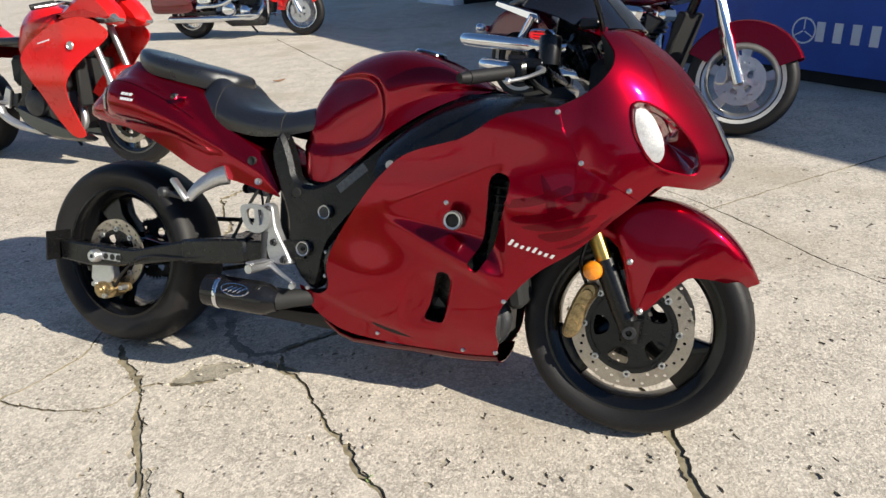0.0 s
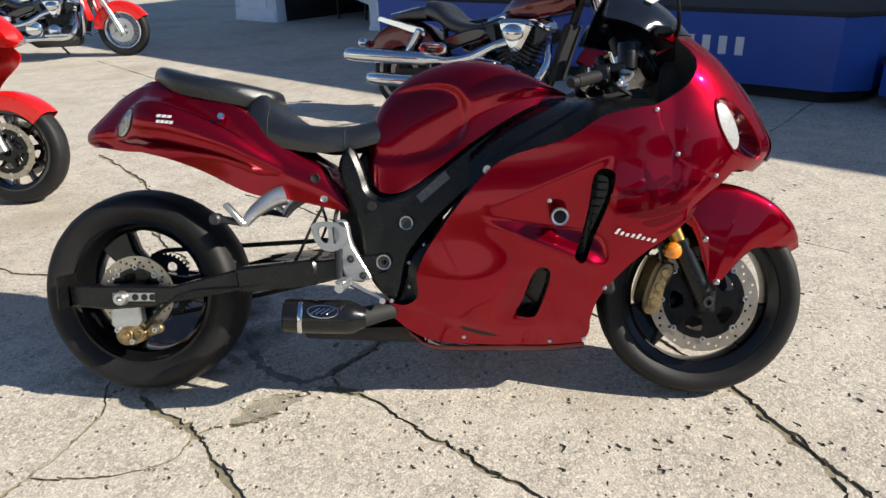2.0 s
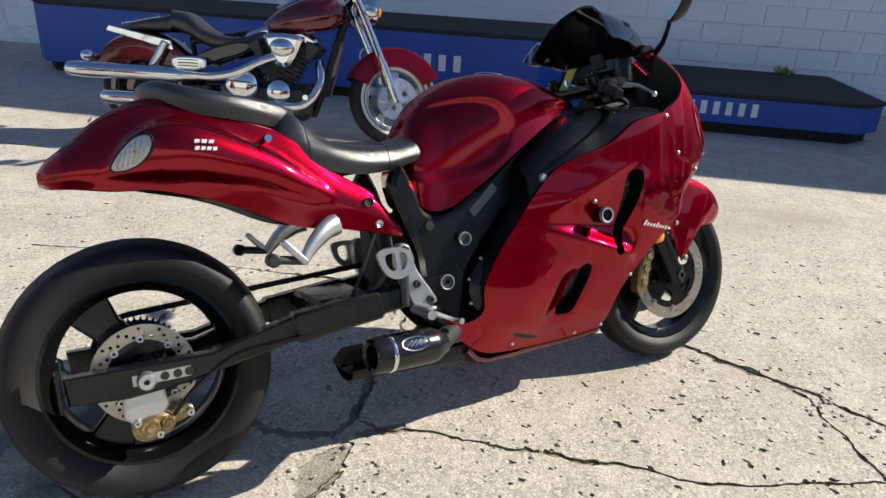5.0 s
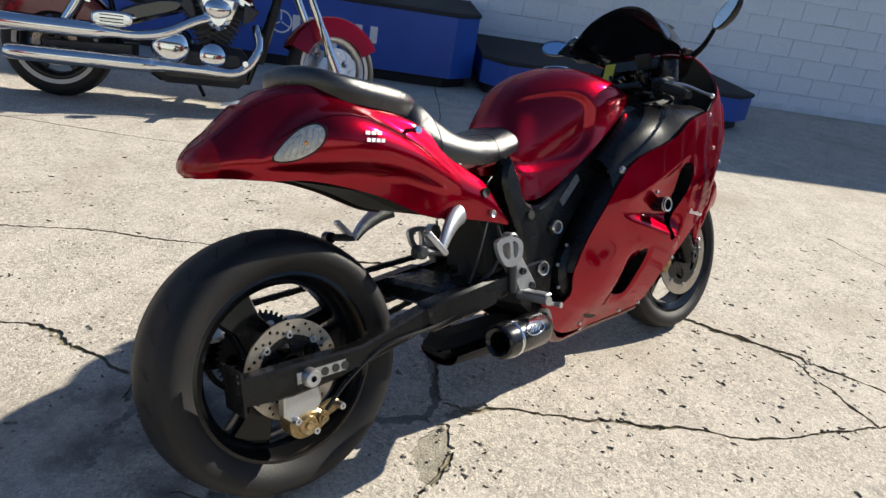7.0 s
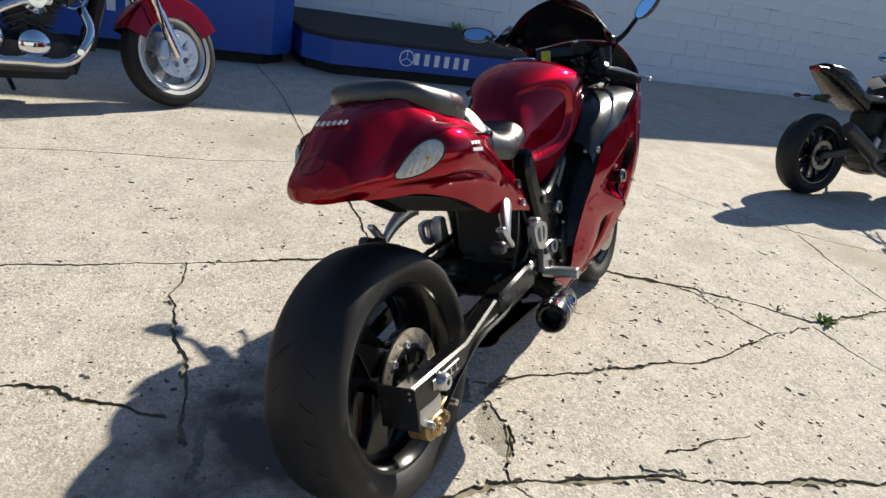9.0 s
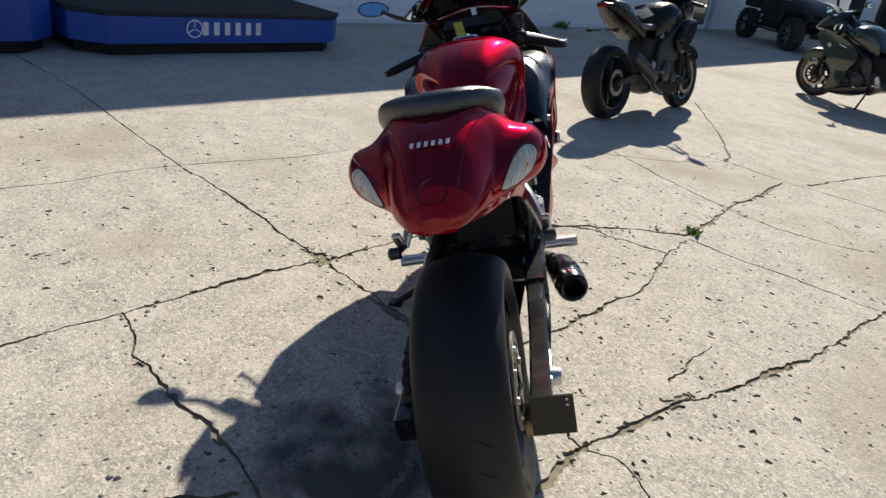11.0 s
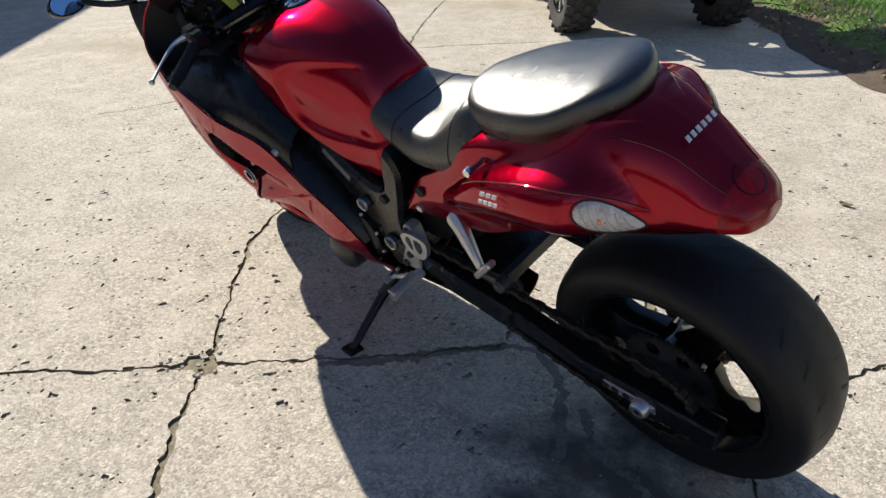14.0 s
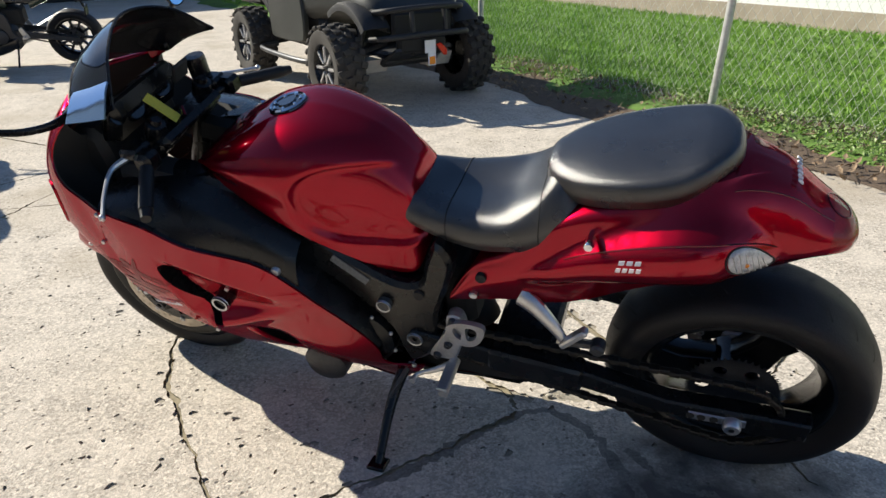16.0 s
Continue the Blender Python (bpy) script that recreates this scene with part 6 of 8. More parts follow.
    part("header_pipe", Geo().tube([(1.33, -0.05, 0.36), (1.37, -0.05, 0.26), (1.28, -0.05, 0.19), (1.05, -0.06, 0.19), (0.9, -0.08, 0.250)], 0.030, 12, 5), GREYMETAL, bike)
    part("airbox", Geo().box((1.10, 0, 0.75), (0.32, 0.22, 0.16), 0.03).box((0.85, 0, 0.56), (0.20, 0.20, 0.18), 0.03), DARK, bike)

    # swingarm, chain, rear caliper
    arm = [(-0.155, 0.362), (-0.150, 0.300), (-0.03, 0.290), (0.10, 0.300), (0.37, 0.350), (0.63, 0.375), (0.80, 0.40), (0.80, 0.455), (0.63, 0.437), (0.37, 0.412), (0.16, 0.360), (0.0, 0.362)]
    sw = part("swingarm", Geo().prism(arm, -0.128, -0.176, 0.006).prism(arm, 0.128, 0.176, 0.006).box((0.52, 0, 0.40), (0.16, 0.27, 0.06), 0.012).box((0.76, 0, 0.425), (0.08, 0.30, 0.07), 0.015), BLACK, bike, "long black stretched swingarm")
    for s in s2:
        part("arm_sleeve", Geo().box((0.48, s * 0.155, 0.390), (0.24, 0.060, 0.076), 0.008, Matrix.Rotation(radians(-6), 4, "Y")), BLACK, sw)
    for s in s2:
        part("axle_slot", Geo().prism([(-0.02, 0.316), (0.108, 0.316), (0.108, 0.342), (-0.02, 0.342)], s * 0.172, s * 0.179, 0.002), SILVER, sw, "polished axle adjuster plate")
        for x in (0.050, 0.078, 0.103):
            part("adjuster_hole", Geo().lathe([(0.0, s * 0.1805), (0.010, s * 0.1805), (0.010, s * 0.170)], (x, 0, 0.329), 12), DARK, sw)
        part("rear_axle_nut", Geo().lathe([(0.007, s * 0.200), (0.017, s * 0.200), (0.021, s * 0.194), (0.022, s * 0.172)], (0.010, 0, 0.327), 14), SILVER, sw)
    part("end_plate", Geo().prism([(-0.165, 0.395), (-0.165, 0.298), (-0.159, 0.298), (-0.159, 0.395)], -0.128, -0.222, 0.001), BLACK, sw, "black end plate with two small holes", sharp=20)
    for z in (0.372, 0.386):
        part("plate_hole", Geo().lathe([(0.0, -0.1665), (0.003, -0.1665), (0.003, -0.160)], (0, 0, 0), 8, "x").move(pose(0, -0.208, z)), SILVER, sw)
    g = Geo().prism([(-0.040, 0.308), (-0.046, 0.240), (-0.020, 0.214), (0.030, 0.222), (0.052, 0.250), (0.046, 0.308)], -0.118, -0.152, 0.005)
    part("caliper_bracket", g, SILVER, sw, "bare cast caliper bracket")
    g = Geo().prism(cr([(-0.030, 0.226), (0.010, 0.240), (0.050, 0.232), (0.062, 0.206), (0.040, 0.184), (-0.005, 0.176), (-0.030, 0.192)], 3, True), -0.092, -0.156, 0.008)
    g.prism(cr([(0.045, 0.226), (0.092, 0.238), (0.106, 0.228), (0.100, 0.212), (0.055, 0.202)], 3, True), -0.120, -0.140, 0.004)
    cal = part("rear_caliper", g, GOLD, sw, "weathered brass-coloured rear caliper")
    for x, z, r in ((0.006, 0.208, 0.024), (0.044, 0.214, 0.015)):
        part("piston_cap", Geo().lathe([(0, -0.170), (r * 0.35, -0.170), (r * 0.45, -0.164), (r * 0.85, -0.166), (r, -0.160), (r, -0.150)], (x, 0, z), 18), GOLD, cal)
    for x, z in ((0.096, 0.226), (0.024, 0.190), (-0.020, 0.226)):
        part("caliper_bolt", Geo().lathe([(0.003, -0.166), (0.008, -0.166), (0.009, -0.156), (0.009, -0.14)], (x, 0, z), 10), SILVER, cal)
    part("rear_hose", Geo().tube([(0.06, -0.15, 0.225), (0.12, -0.168, 0.29), (0.22, -0.18, 0.345), (0.40, -0.182, 0.36), (0.60, -0.17, 0.41)], 0.0055, 6, 5), BLACK, sw)
    # chain: many links round two sprockets
    g = Geo()
    c0, c1, r0, r1, y = Vector((0.012, 0.324)), Vector((0.80, 0.432)), 0.110, 0.045, 0.150
    path = []
    d = (c1 - c0).normalized()
    nrm = Vector((-d.y, d.x))
    for k in range(34):
        path.append(c0 + nrm * r0 + (c1 + nrm * r1 - c0 - nrm * r0) * (k / 34))
    for k in range(7):
        t = math.pi / 2 - math.pi * k / 7
        path.append(c1 + (d * math.cos(t) + nrm * math.sin(t)) * r1)
    for k in range(34):
        path.append(c1 - nrm * r1 + (c0 - nrm * r0 - c1 + nrm * r1) * (k / 34))
    for k in range(17):
        t = -math.pi / 2 - math.pi * k / 17
        path.append(c0 + (d * math.cos(t) + nrm * math.sin(t)) * r0)
    for i, p in enumerate(path):
        q = path[(i + 1) % len(path)]
        mid, dd = (p + q) / 2, (q - p)
        g.box((mid.x, y, mid.y), (dd.length * 1.12, 0.016 if i % 2 else 0.022, 0.015), 0.003, Matrix.Rotation(-math.atan2(dd.y, dd.x), 4, "Y"))
    part("chain", g, CHAIN, bike, "greasy drive chain")

    # silencer
    ax = Vector((0.345, 0.058, -0.022)).normalized()
    m = Matrix.Translation((0.500, -0.262, 0.292)) @ ax.to_track_quat("X", "Z").to_matrix().to_4x4()
    mu = part("silencer", Geo().lathe([(0.030, 0.026), (0.038, 0.020), (0.045, 0.024), (0.048, 0.036), (0.049, 0.200), (0.045, 0.218), (0.034, 0.238), (0.030, 0.250)], (0, 0, 0), 30, "x").lathe([(0.034, 0.026), (0.030, 0.04), (0.028, 0.10), (0.0, 0.10)], (0, 0, 0), 30, "x").move(m), BRUSHED, bike, "short round black silencer")
    part("mid_pipe", Geo().tube([tuple(m @ Vector((0.235, 0, 0))), (0.80, -0.165, 0.285), (0.88, -0.08, 0.285)], [0.031, 0.026, 0.024], 12, 4), DARK, bike)
    part("band", Geo().lathe([(0.0490, 0.064), (0.0505, 0.066), (0.0505, 0.074), (0.0490, 0.076)], (0, 0, 0), 30, "x").move(m), CHROME, mu, "bright metal band")

    def on_can(u, t, r):
        return tuple(m @ Vector((u, -r * math.cos(t), r * math.sin(t))))

    # oval badge: bright outline and plain bars on a black field
    oval = [(0.132 + 0.042 * math.cos(t), 0.50 + 0.36 * math.sin(t)) for t in np.linspace(0, 2 * math.pi, 33)]
    part("badge_outline", Geo().tube([on_can(u, t, 0.0500) for u, t in oval], 0.0018, 5, caps=False), CHROME, mu, "oval bright badge outline")
    for k in range(4):
        u = 0.111 + k * 0.014
        part("badge_bar", Geo().tube([on_can(u + 0.012 * q, 0.50 + 0.17 * q, 0.0492) for q in np.linspace(-1, 1, 5)], 0.0024, 6), CHROME, mu)

    # foot controls
    for s in s2:
        rs = part("footrest_plate", Geo().prism(cr([(0.655, 0.545), (0.690, 0.545), (0.705, 0.480), (0.755, 0.395), (0.745, 0.378), (0.690, 0.382), (0.668, 0.430), (0.650, 0.480)], 3, True), s * 0.150, s * 0.185, 0.004), WHITEMETAL, bike, "silver cast footrest plate")
        tri_out = cr([(0.592, 0.538), (0.622, 0.548), (0.660, 0.545), (0.690, 0.525), (0.686, 0.484), (0.655, 0.464), (0.622, 0.470), (0.600, 0.498)], 3, True)
        holes = [cr([(0.612, 0.528), (0.630, 0.534), (0.640, 0.528), (0.640, 0.492), (0.628, 0.488), (0.614, 0.504)], 3, True), cr([(0.652, 0.532), (0.668, 0.528), (0.674, 0.514), (0.668, 0.494), (0.655, 0.488)], 3, True)]
        vs, tris = fill(tri_out, holes, 0.05)
        g = Geo()
        for yy in (0.186, 0.200):
            g.add([(a, s * yy, b) for a, b in vs], tris)
        for lp in [tri_out] + holes:
            g.grid([[(a, s * yy, b) for a, b in np.concatenate([lp, lp[:1]])] for yy in (0.186, 0.200)])
        part("heel_guard", g, WHITEMETAL, rs)
        part("footrest", Geo().tube([(0.690, s * 0.18, 0.375), (0.688, s * 0.29, 0.372)], [0.015, 0.013], 12).box((0.690, s * 0.245, 0.388), (0.028, 0.09, 0.008), 0.003), SILVER, rs)
        part("pedal", Geo().tube([(0.700, s * 0.195, 0.372), (0.740, s * 0.205, 0.352), (0.790, s * 0.215, 0.330), (0.798, s * 0.24, 0.328)], [0.010, 0.008, 0.006, 0.009], 8, 4), SILVER, rs)
        for x, z in ((0.735, 0.392), (0.700, 0.440), (0.675, 0.535)):
            part("plate_bolt", Geo().lathe([(0.004, s * 0.191), (0.005, s * 0.194), (0.009, s * 0.194), (0.012, s * 0.184)], (x, 0, z), 12), GREYMETAL, rs)
        # passenger pegs
        pp = part("peg_bracket", Geo().tube([(0.505, s * 0.150, 0.625), (0.470, s * 0.165, 0.612), (0.425, s * 0.185, 0.578), (0.398, s * 0.196, 0.545)], [0.030, 0.026, 0.019, 0.013], 12, 4, flat=0.7), SILVER, bike, "silver passenger footrest bracket")
        part("passenger_peg", Geo().box((0.375, s * 0.205, 0.572), (0.016, 0.026, 0.085), 0.004, Matrix.Rotation(radians(-42), 4, "Y")), SILVER, pp)
        part("peg_knob", Geo().lathe([(0.0, s * 0.228), (0.012, s * 0.228), (0.017, s * 0.222), (0.017, s * 0.195)], (0.320, 0, 0.560), 14).tube([(0.325, s * 0.205, 0.560), (0.400, s * 0.200, 0.548)], 0.011, 8), GREYMETAL, pp)
    part("master_cylinder", Geo().tube([(0.668, -0.178, 0.47), (0.664, -0.178, 0.385)], [0.014, 0.012], 10).tube([(0.64, -0.17, 0.50), (0.60, -0.16, 0.45), (0.56, -0.15, 0.43), (0.50, -0.14, 0.42)], 0.005, 6, 4), GREYMETAL, bike)
    part("brake_cable", Geo().tube([(0.62, -0.14, 0.60), (0.58, -0.15, 0.53), (0.545, -0.15, 0.46), (0.52, -0.15, 0.42)], 0.005, 6, 4).tube([(0.66, -0.13, 0.60), (0.650, -0.15, 0.55), (0.66, -0.16, 0.52)], 0.006, 6, 4).tube([(0.60, -0.12, 0.60), (0.62, -0.13, 0.54), (0.60, -0.14, 0.48)], 0.004, 6, 4), DARK, bike)
    part("shock", Geo().tube([(0.74, 0.0, 0.60), (0.66, 0.0, 0.36)], 0.045, 14), DARK, bike)

    # side stand
    foot = Vector((0.872, 0.392, 0.392 * math.tan(PH) + 0.006))
    part("side_stand",
         Geo().tube([(0.865, 0.150, 0.262), (0.880, 0.245, 0.205), (0.872, 0.378, 0.142), tuple(foot)], [0.018, 0.015, 0.012, 0.013], 10, 3).box(tuple(foot), (0.05, 0.05, 0.012), 0.003, Matrix.Rotation(PH, 4, "X")), BLACK, bike, "black side stand")
    part("stand_spring", Geo().tube([(0.84, 0.155, 0.29), (0.885, 0.235, 0.225)], 0.007, 8), GREYMETAL, bike)

    # handlebars
    for s in s2:
        hb = part("clip_on_bar", Geo().tube([(1.425, s * 0.105, 0.935), (1.40, s * 0.19, 0.938), (1.315, s * 0.325, 0.905)], 0.011, 10).box((1.43, s * 0.103, 0.93), (0.055, 0.05, 0.04), 0.008), BLACK, bike)
        part("grip", Geo().tube([(1.388, s * 0.210, 0.933), (1.318, s * 0.322, 0.906)], 0.017, 14).tube([(1.318, s * 0.322, 0.906), (1.304, s * 0.344, 0.901)], [0.015, 0.012], 12), RUBBER, hb)
        part("switch_block", Geo().box((1.400, s * 0.185, 0.940), (0.05, 0.05, 0.05), 0.01).box((1.44, s * 0.17, 0.955), (0.06, 0.06, 0.03), 0.008), BLACK, hb)
        part("lever", Geo().tube([(1.455, s * 0.190, 0.945), (1.475, s * 0.235, 0.935), (1.455, s * 0.300, 0.912), (1.425, s * 0.352, 0.896)], [0.010, 0.0065, 0.0045, 0.005], 8, 4).ball((1.424, s * 0.354, 0.8955), (0.0085, 0.0085, 0.0085), 10, 6), SILVER, hb, "bare aluminium lever")
    part("triple_clamp", Geo().box((1.425, 0, 0.945), (0.09, 0.25, 0.03), 0.012), BLACK, bike)
    part("reservoir", Geo().lathe([(0, 0.04), (0.026, 0.04), (0.028, 0.032), (0.026, -0.03)], (1.475, -0.175, 0.985), 18, "z"), BLACK, bike)
    key = part("ignition_key", Geo().tube([(1.400, 0.015, 0.965), (1.400, 0.015, 0.99)], 0.006, 8), CHROME, bike)
    part("key_tag", Geo().box((1.432, 0.045, 0.998), (0.092, 0.036, 0.003), 0.001, Matrix.Rotation(radians(18), 4, "Z") @ Matrix.Rotation(radians(-50), 4, "Y")), YELLOWTAG, key, "yellow key tag")
    # added panel: stands in for sky reflected by the screen's lower left side
    part("sky_glint_panel", Geo().grid([[(1.518, 0.248, 1.072), (1.455, 0.248, 1.082), (1.392, 0.248, 1.094)], [(1.527, 0.202, 1.104), (1.466, 0.202, 1.118), (1.407, 0.202, 1.133)], [(1.533, 0.177, 1.111), (1.472, 0.177, 1.127), (1.414, 0.177, 1.146)]]), SKYGLINT, bike, "added blue panel for the sky's reflection on the screen's lower side", thick=0.004)
    part("clip_box", Geo().box((1.455, -0.085, 1.03), (0.012, 0.06, 0.05), 0.004, Matrix.Rotation(radians(-20), 4, "Y")), DARK, bike)
    part("wiring", Geo().tube([(1.43, 0.06, 0.93), (1.47, 0.12, 0.90), (1.50, 0.08, 0.86), (1.46, 0.0, 0.88)], 0.006, 6, 5).tube([(1.42, -0.14, 0.93), (1.46, -0.19, 0.90), (1.50, -0.14, 0.88), (1.47, -0.05, 0.90)], 0.006, 6, 5), DARK, bike)
    return bike


build_main_bike()


# ---- the other machines on the lot ----
def stand_at(rear, front, lean, base=None):
    """A pose for a machine whose rear and front tyres touch the ground there, leaning to its left."""
    r, f = Vector((*rear, 0)), Vector((*front, 0))
    return pose(r.x, r.y, 0, 0, 0, math.degrees(math.atan2(f.y - r.y, f.x - r.x))) @ pose(0, 0, 0, -lean)


def half_body(stations, n=5, m=5):
    """A skin through half rings of (y, z) at stations along x, mirrored."""
    ctrl = np.array([[(x, y, z) for y, z in ring] for x, ring in stations])
    fine = cr(np.array([cr(r, n) for r in ctrl]), m)
    return Geo().grid(np.concatenate([fine[:, ::-1] * np.array([1, -1, 1]), fine[:, 1:]], axis=1))


def fender_geo(c, r, a0, a1, w, drop, seg=20):
    rows = []
    for t in np.linspace(0, 1, seg):
        ang = radians(a0 + (a1 - a0) * t)
        row = []
        for v in np.linspace(-1, 1, 13):
            a = abs(v)
            y = w * math.sin(min(1, a / 0.6) * math.pi / 2) * (1 if v > 0 else -1)
            dr = 0.03 * min(1, a / 0.6) ** 3 + (drop * (a - 0.6) / 0.4 if a > 0.6 else 0)
            row.append((c[0] + (r - dr) * math.cos(ang), c[1] + y, c[2] + (r - dr) * math.sin(ang)))
        rows.append(row)
    return Geo().grid(rows)


def v_engine(b, x, z):
    """Dark finned cylinders in a V, crankcase and polished covers."""
    e = part("crankcase", Geo().box((x - 0.06, 0, z - 0.16), (0.56, 0.26, 0.26), 0.05), GREYMETAL, b)
    for tilt in (-24, 26):
        g = Geo()
        for k in range(9):
            d = 0.04 + k * 0.032
            mm = Matrix.Translation((x, 0, z - 0.06)) @ Matrix.Rotation(radians(tilt), 4, "Y")
            part("fin", Geo().box(tuple(mm @ Vector((0, 0, d))), (0.17, 0.17, 0.016), 0.004, Matrix.Rotation(radians(tilt), 4, "Y")), GREYMETAL, e)
        g.box(tuple(mm @ Vector((0, 0, 0.18))), (0.12, 0.12, 0.32), 0.01, Matrix.Rotation(radians(tilt), 4, "Y"))
        part("cylinder", g, GREYMETAL, e, "dark cylinder")
        part("rocker_cover", Geo().box(tuple(mm @ Vector((0, 0, 0.37))), (0.20, 0.20, 0.09), 0.03, Matrix.Rotation(radians(tilt), 4, "Y")), CHROME, e)
    return e


def build_cruiser(m, paint, front_paint, label, wire=0, bagger=False, steer=0.0):
    b = thing("cruiser_motorcycle", m, label, "motorcycle", "parked motorcycles")
    zc = 0.325
    wheel(b, "rear_wheel", (0, 0, zc), 0.325, 0.18, 0.205, 5 if not wire else 0, CHROME if wire else GREYMETAL, [(-0.10, 0.13, 0.085)], spoke_w=0.05, hub=0.06, wall=WHITEWALL if not bagger else None, wire=wire, seg=44)
    wheel(b, "front_wheel", (1.72, 0, zc), 0.325, 0.13, 0.222, 5 if not wire else 0, SILVER if not wire else CHROME, [(-0.085, 0.148, 0.10), (0.085, 0.148, 0.10)], disc_mat=SILVER, spoke_w=0.05, hub=0.055, wall=WHITEWALL if not bagger else None, wire=wire, seg=44)
    part("rear_fender", fender_geo((0.0, 0, zc), 0.385, 165, 35, 0.125, 0.16), paint, b, thick=0.006)
    part("front_fender", fender_geo((1.72, 0, zc), 0.365, 175 if bagger else 158, 28, 0.085, 0.11), front_paint, b, thick=0.006)
    part("tail_lamp", Geo().box((-0.40, 0, 0.52), (0.06, 0.10, 0.05), 0.015), REDLENS, b)
    for s in (-1, 1):
        part("rear_indicator", Geo().ball((-0.36, s * 0.16, 0.53), (0.045, 0.04, 0.035), 14, 8), CHROME, b)
        part("fender_strut", Geo().prism([(-0.23, 0.700), (-0.21, 0.735), (0.20, 0.655), (0.22, 0.59)], s * 0.130, s * 0.155, 0.006), CHROME, b)
        part("shock_absorber", Geo().tube([(0.03, s * 0.165, 0.40), (0.17, s * 0.165, 0.64)], 0.030, 14), CHROME, b)
        fk = part("fork_leg", Geo().tube([(1.72, s * 0.105, zc - 0.02), (1.60, s * 0.105, 0.57)], 0.034, 14).tube([(1.62, s * 0.105, 0.53), (1.40, s * 0.105, 1.02)], 0.027, 14), CHROME, b)
        part("front_indicator", Geo().ball((1.50, s * 0.20, 0.88), (0.05, 0.036, 0.036), 14, 8), CHROME, b)
        part("indicator_lens", Geo().ball((1.548, s * 0.20, 0.88), (0.018, 0.032, 0.032), 12, 6), AMBER, b)
        part("handlebar", Geo().tube([(1.40, s * 0.06, 1.04), (1.39, s * 0.22, 1.12), (1.30, s * 0.36, 1.12), (1.12, s * 0.44, 1.05)], 0.0125, 10, 4), CHROME, b)
        part("grip", Geo().tube([(1.20, s * 0.412, 1.085), (1.08, s * 0.452, 1.032)], 0.018, 12), RUBBER, b)
        part("lever", Geo().tube([(1.27, s * 0.375, 1.115), (1.24, s * 0.425, 1.085), (1.13, s * 0.475, 1.04)], 0.008, 8, 3), CHROME, b)
        part("mirror", Geo().tube([(1.30, s * 0.36, 1.12), (1.33, s * 0.42, 1.24)], 0.006, 8).ball((1.33, s * 0.44, 1.27), (0.022, 0.065, 0.045), 14, 8), CHROME, b)
        if bagger:
            part("saddlebag", half_body([(-0.42, [(0, 0.72), (0.08, 0.71), (0.10, 0.58), (0.08, 0.42), (0, 0.40)]), (-0.36, [(0, 0.74), (0.11, 0.73), (0.13, 0.58), (0.11, 0.37), (0, 0.36)]), (0.10, [(0, 0.74), (0.11, 0.73), (0.13, 0.58), (0.11, 0.37), (0, 0.36)]), (0.22, [(0, 0.70), (0.09, 0.69), (0.11, 0.58), (0.09, 0.42), (0, 0.40)])]).move(pose(0, s * 0.26, 0)), paint, b)
            part("floorboard", Geo().box((1.02, s * 0.30, 0.30), (0.34, 0.10, 0.03), 0.012), CHROME, b)
            part("leg_shield", Geo().box((1.36, s * 0.20, 0.62), (0.05, 0.16, 0.34), 0.02, Matrix.Rotation(radians(-14), 4, "Y")), front_paint, b)
            part("crash_bar", Geo().tube([(1.30, s * 0.12, 0.72), (1.36, s * 0.30, 0.62), (1.34, s * 0.30, 0.38), (1.24, s * 0.12, 0.28)], 0.017, 10, 4), CHROME, b)
        else:
            part("footpeg", Geo().tube([(1.14, s * 0.16, 0.32), (1.14, s * 0.36, 0.33)], 0.018, 10), CHROME, b)
    # tank, seat, frame
    part("fuel_tank", half_body([(0.80, [(0, 0.80), (0.03, 0.80), (0.05, 0.78), (0.04, 0.75), (0, 0.74)]), (0.92, [(0, 0.90), (0.09, 0.885), (0.13, 0.81), (0.10, 0.74), (0, 0.73)]), (1.10, [(0, 0.985), (0.12, 0.965), (0.175, 0.86), (0.14, 0.755), (0, 0.74)]), (1.27, [(0, 1.00), (0.12, 0.98), (0.17, 0.88), (0.13, 0.79), (0, 0.78)]), (1.36, [(0, 0.95), (0.07, 0.94), (0.10, 0.89), (0.08, 0.84), (0, 0.83)])]), paint, b)
    part("tank_console", Geo().tube([(0.90, 0, 0.90), (1.08, 0, 0.985), (1.28, 0, 1.005)], [0.02, 0.03, 0.025], 10, 4, flat=1.6), CHROME, b)
    part("rider_seat", half_body([(0.20, [(0, 0.86), (0.10, 0.85), (0.14, 0.80), (0.12, 0.74), (0, 0.73)]), (0.32, [(0, 0.84), (0.12, 0.83), (0.17, 0.77), (0.14, 0.70), (0, 0.69)]), (0.46, [(0, 0.735), (0.14, 0.73), (0.18, 0.69), (0.15, 0.63), (0, 0.62)]), (0.66, [(0, 0.70), (0.13, 0.70), (0.16, 0.67), (0.13, 0.62), (0, 0.61)]), (0.90, [(0, 0.80), (0.06, 0.79), (0.08, 0.76), (0.07, 0.71), (0, 0.70)])]), VINYL, b, "stepped black leather seat")
    part("passenger_pad", half_body([(-0.16, [(0, 0.74), (0.05, 0.735), (0.07, 0.72), (0.06, 0.70), (0, 0.69)]), (0.0, [(0, 0.79), (0.09, 0.78), (0.11, 0.75), (0.09, 0.71), (0, 0.70)]), (0.20, [(0, 0.83), (0.10, 0.82), (0.13, 0.78), (0.11, 0.72), (0, 0.71)])]), VINYL, b)
    if not bagger:
        for k in range(12):
            t = k / 11
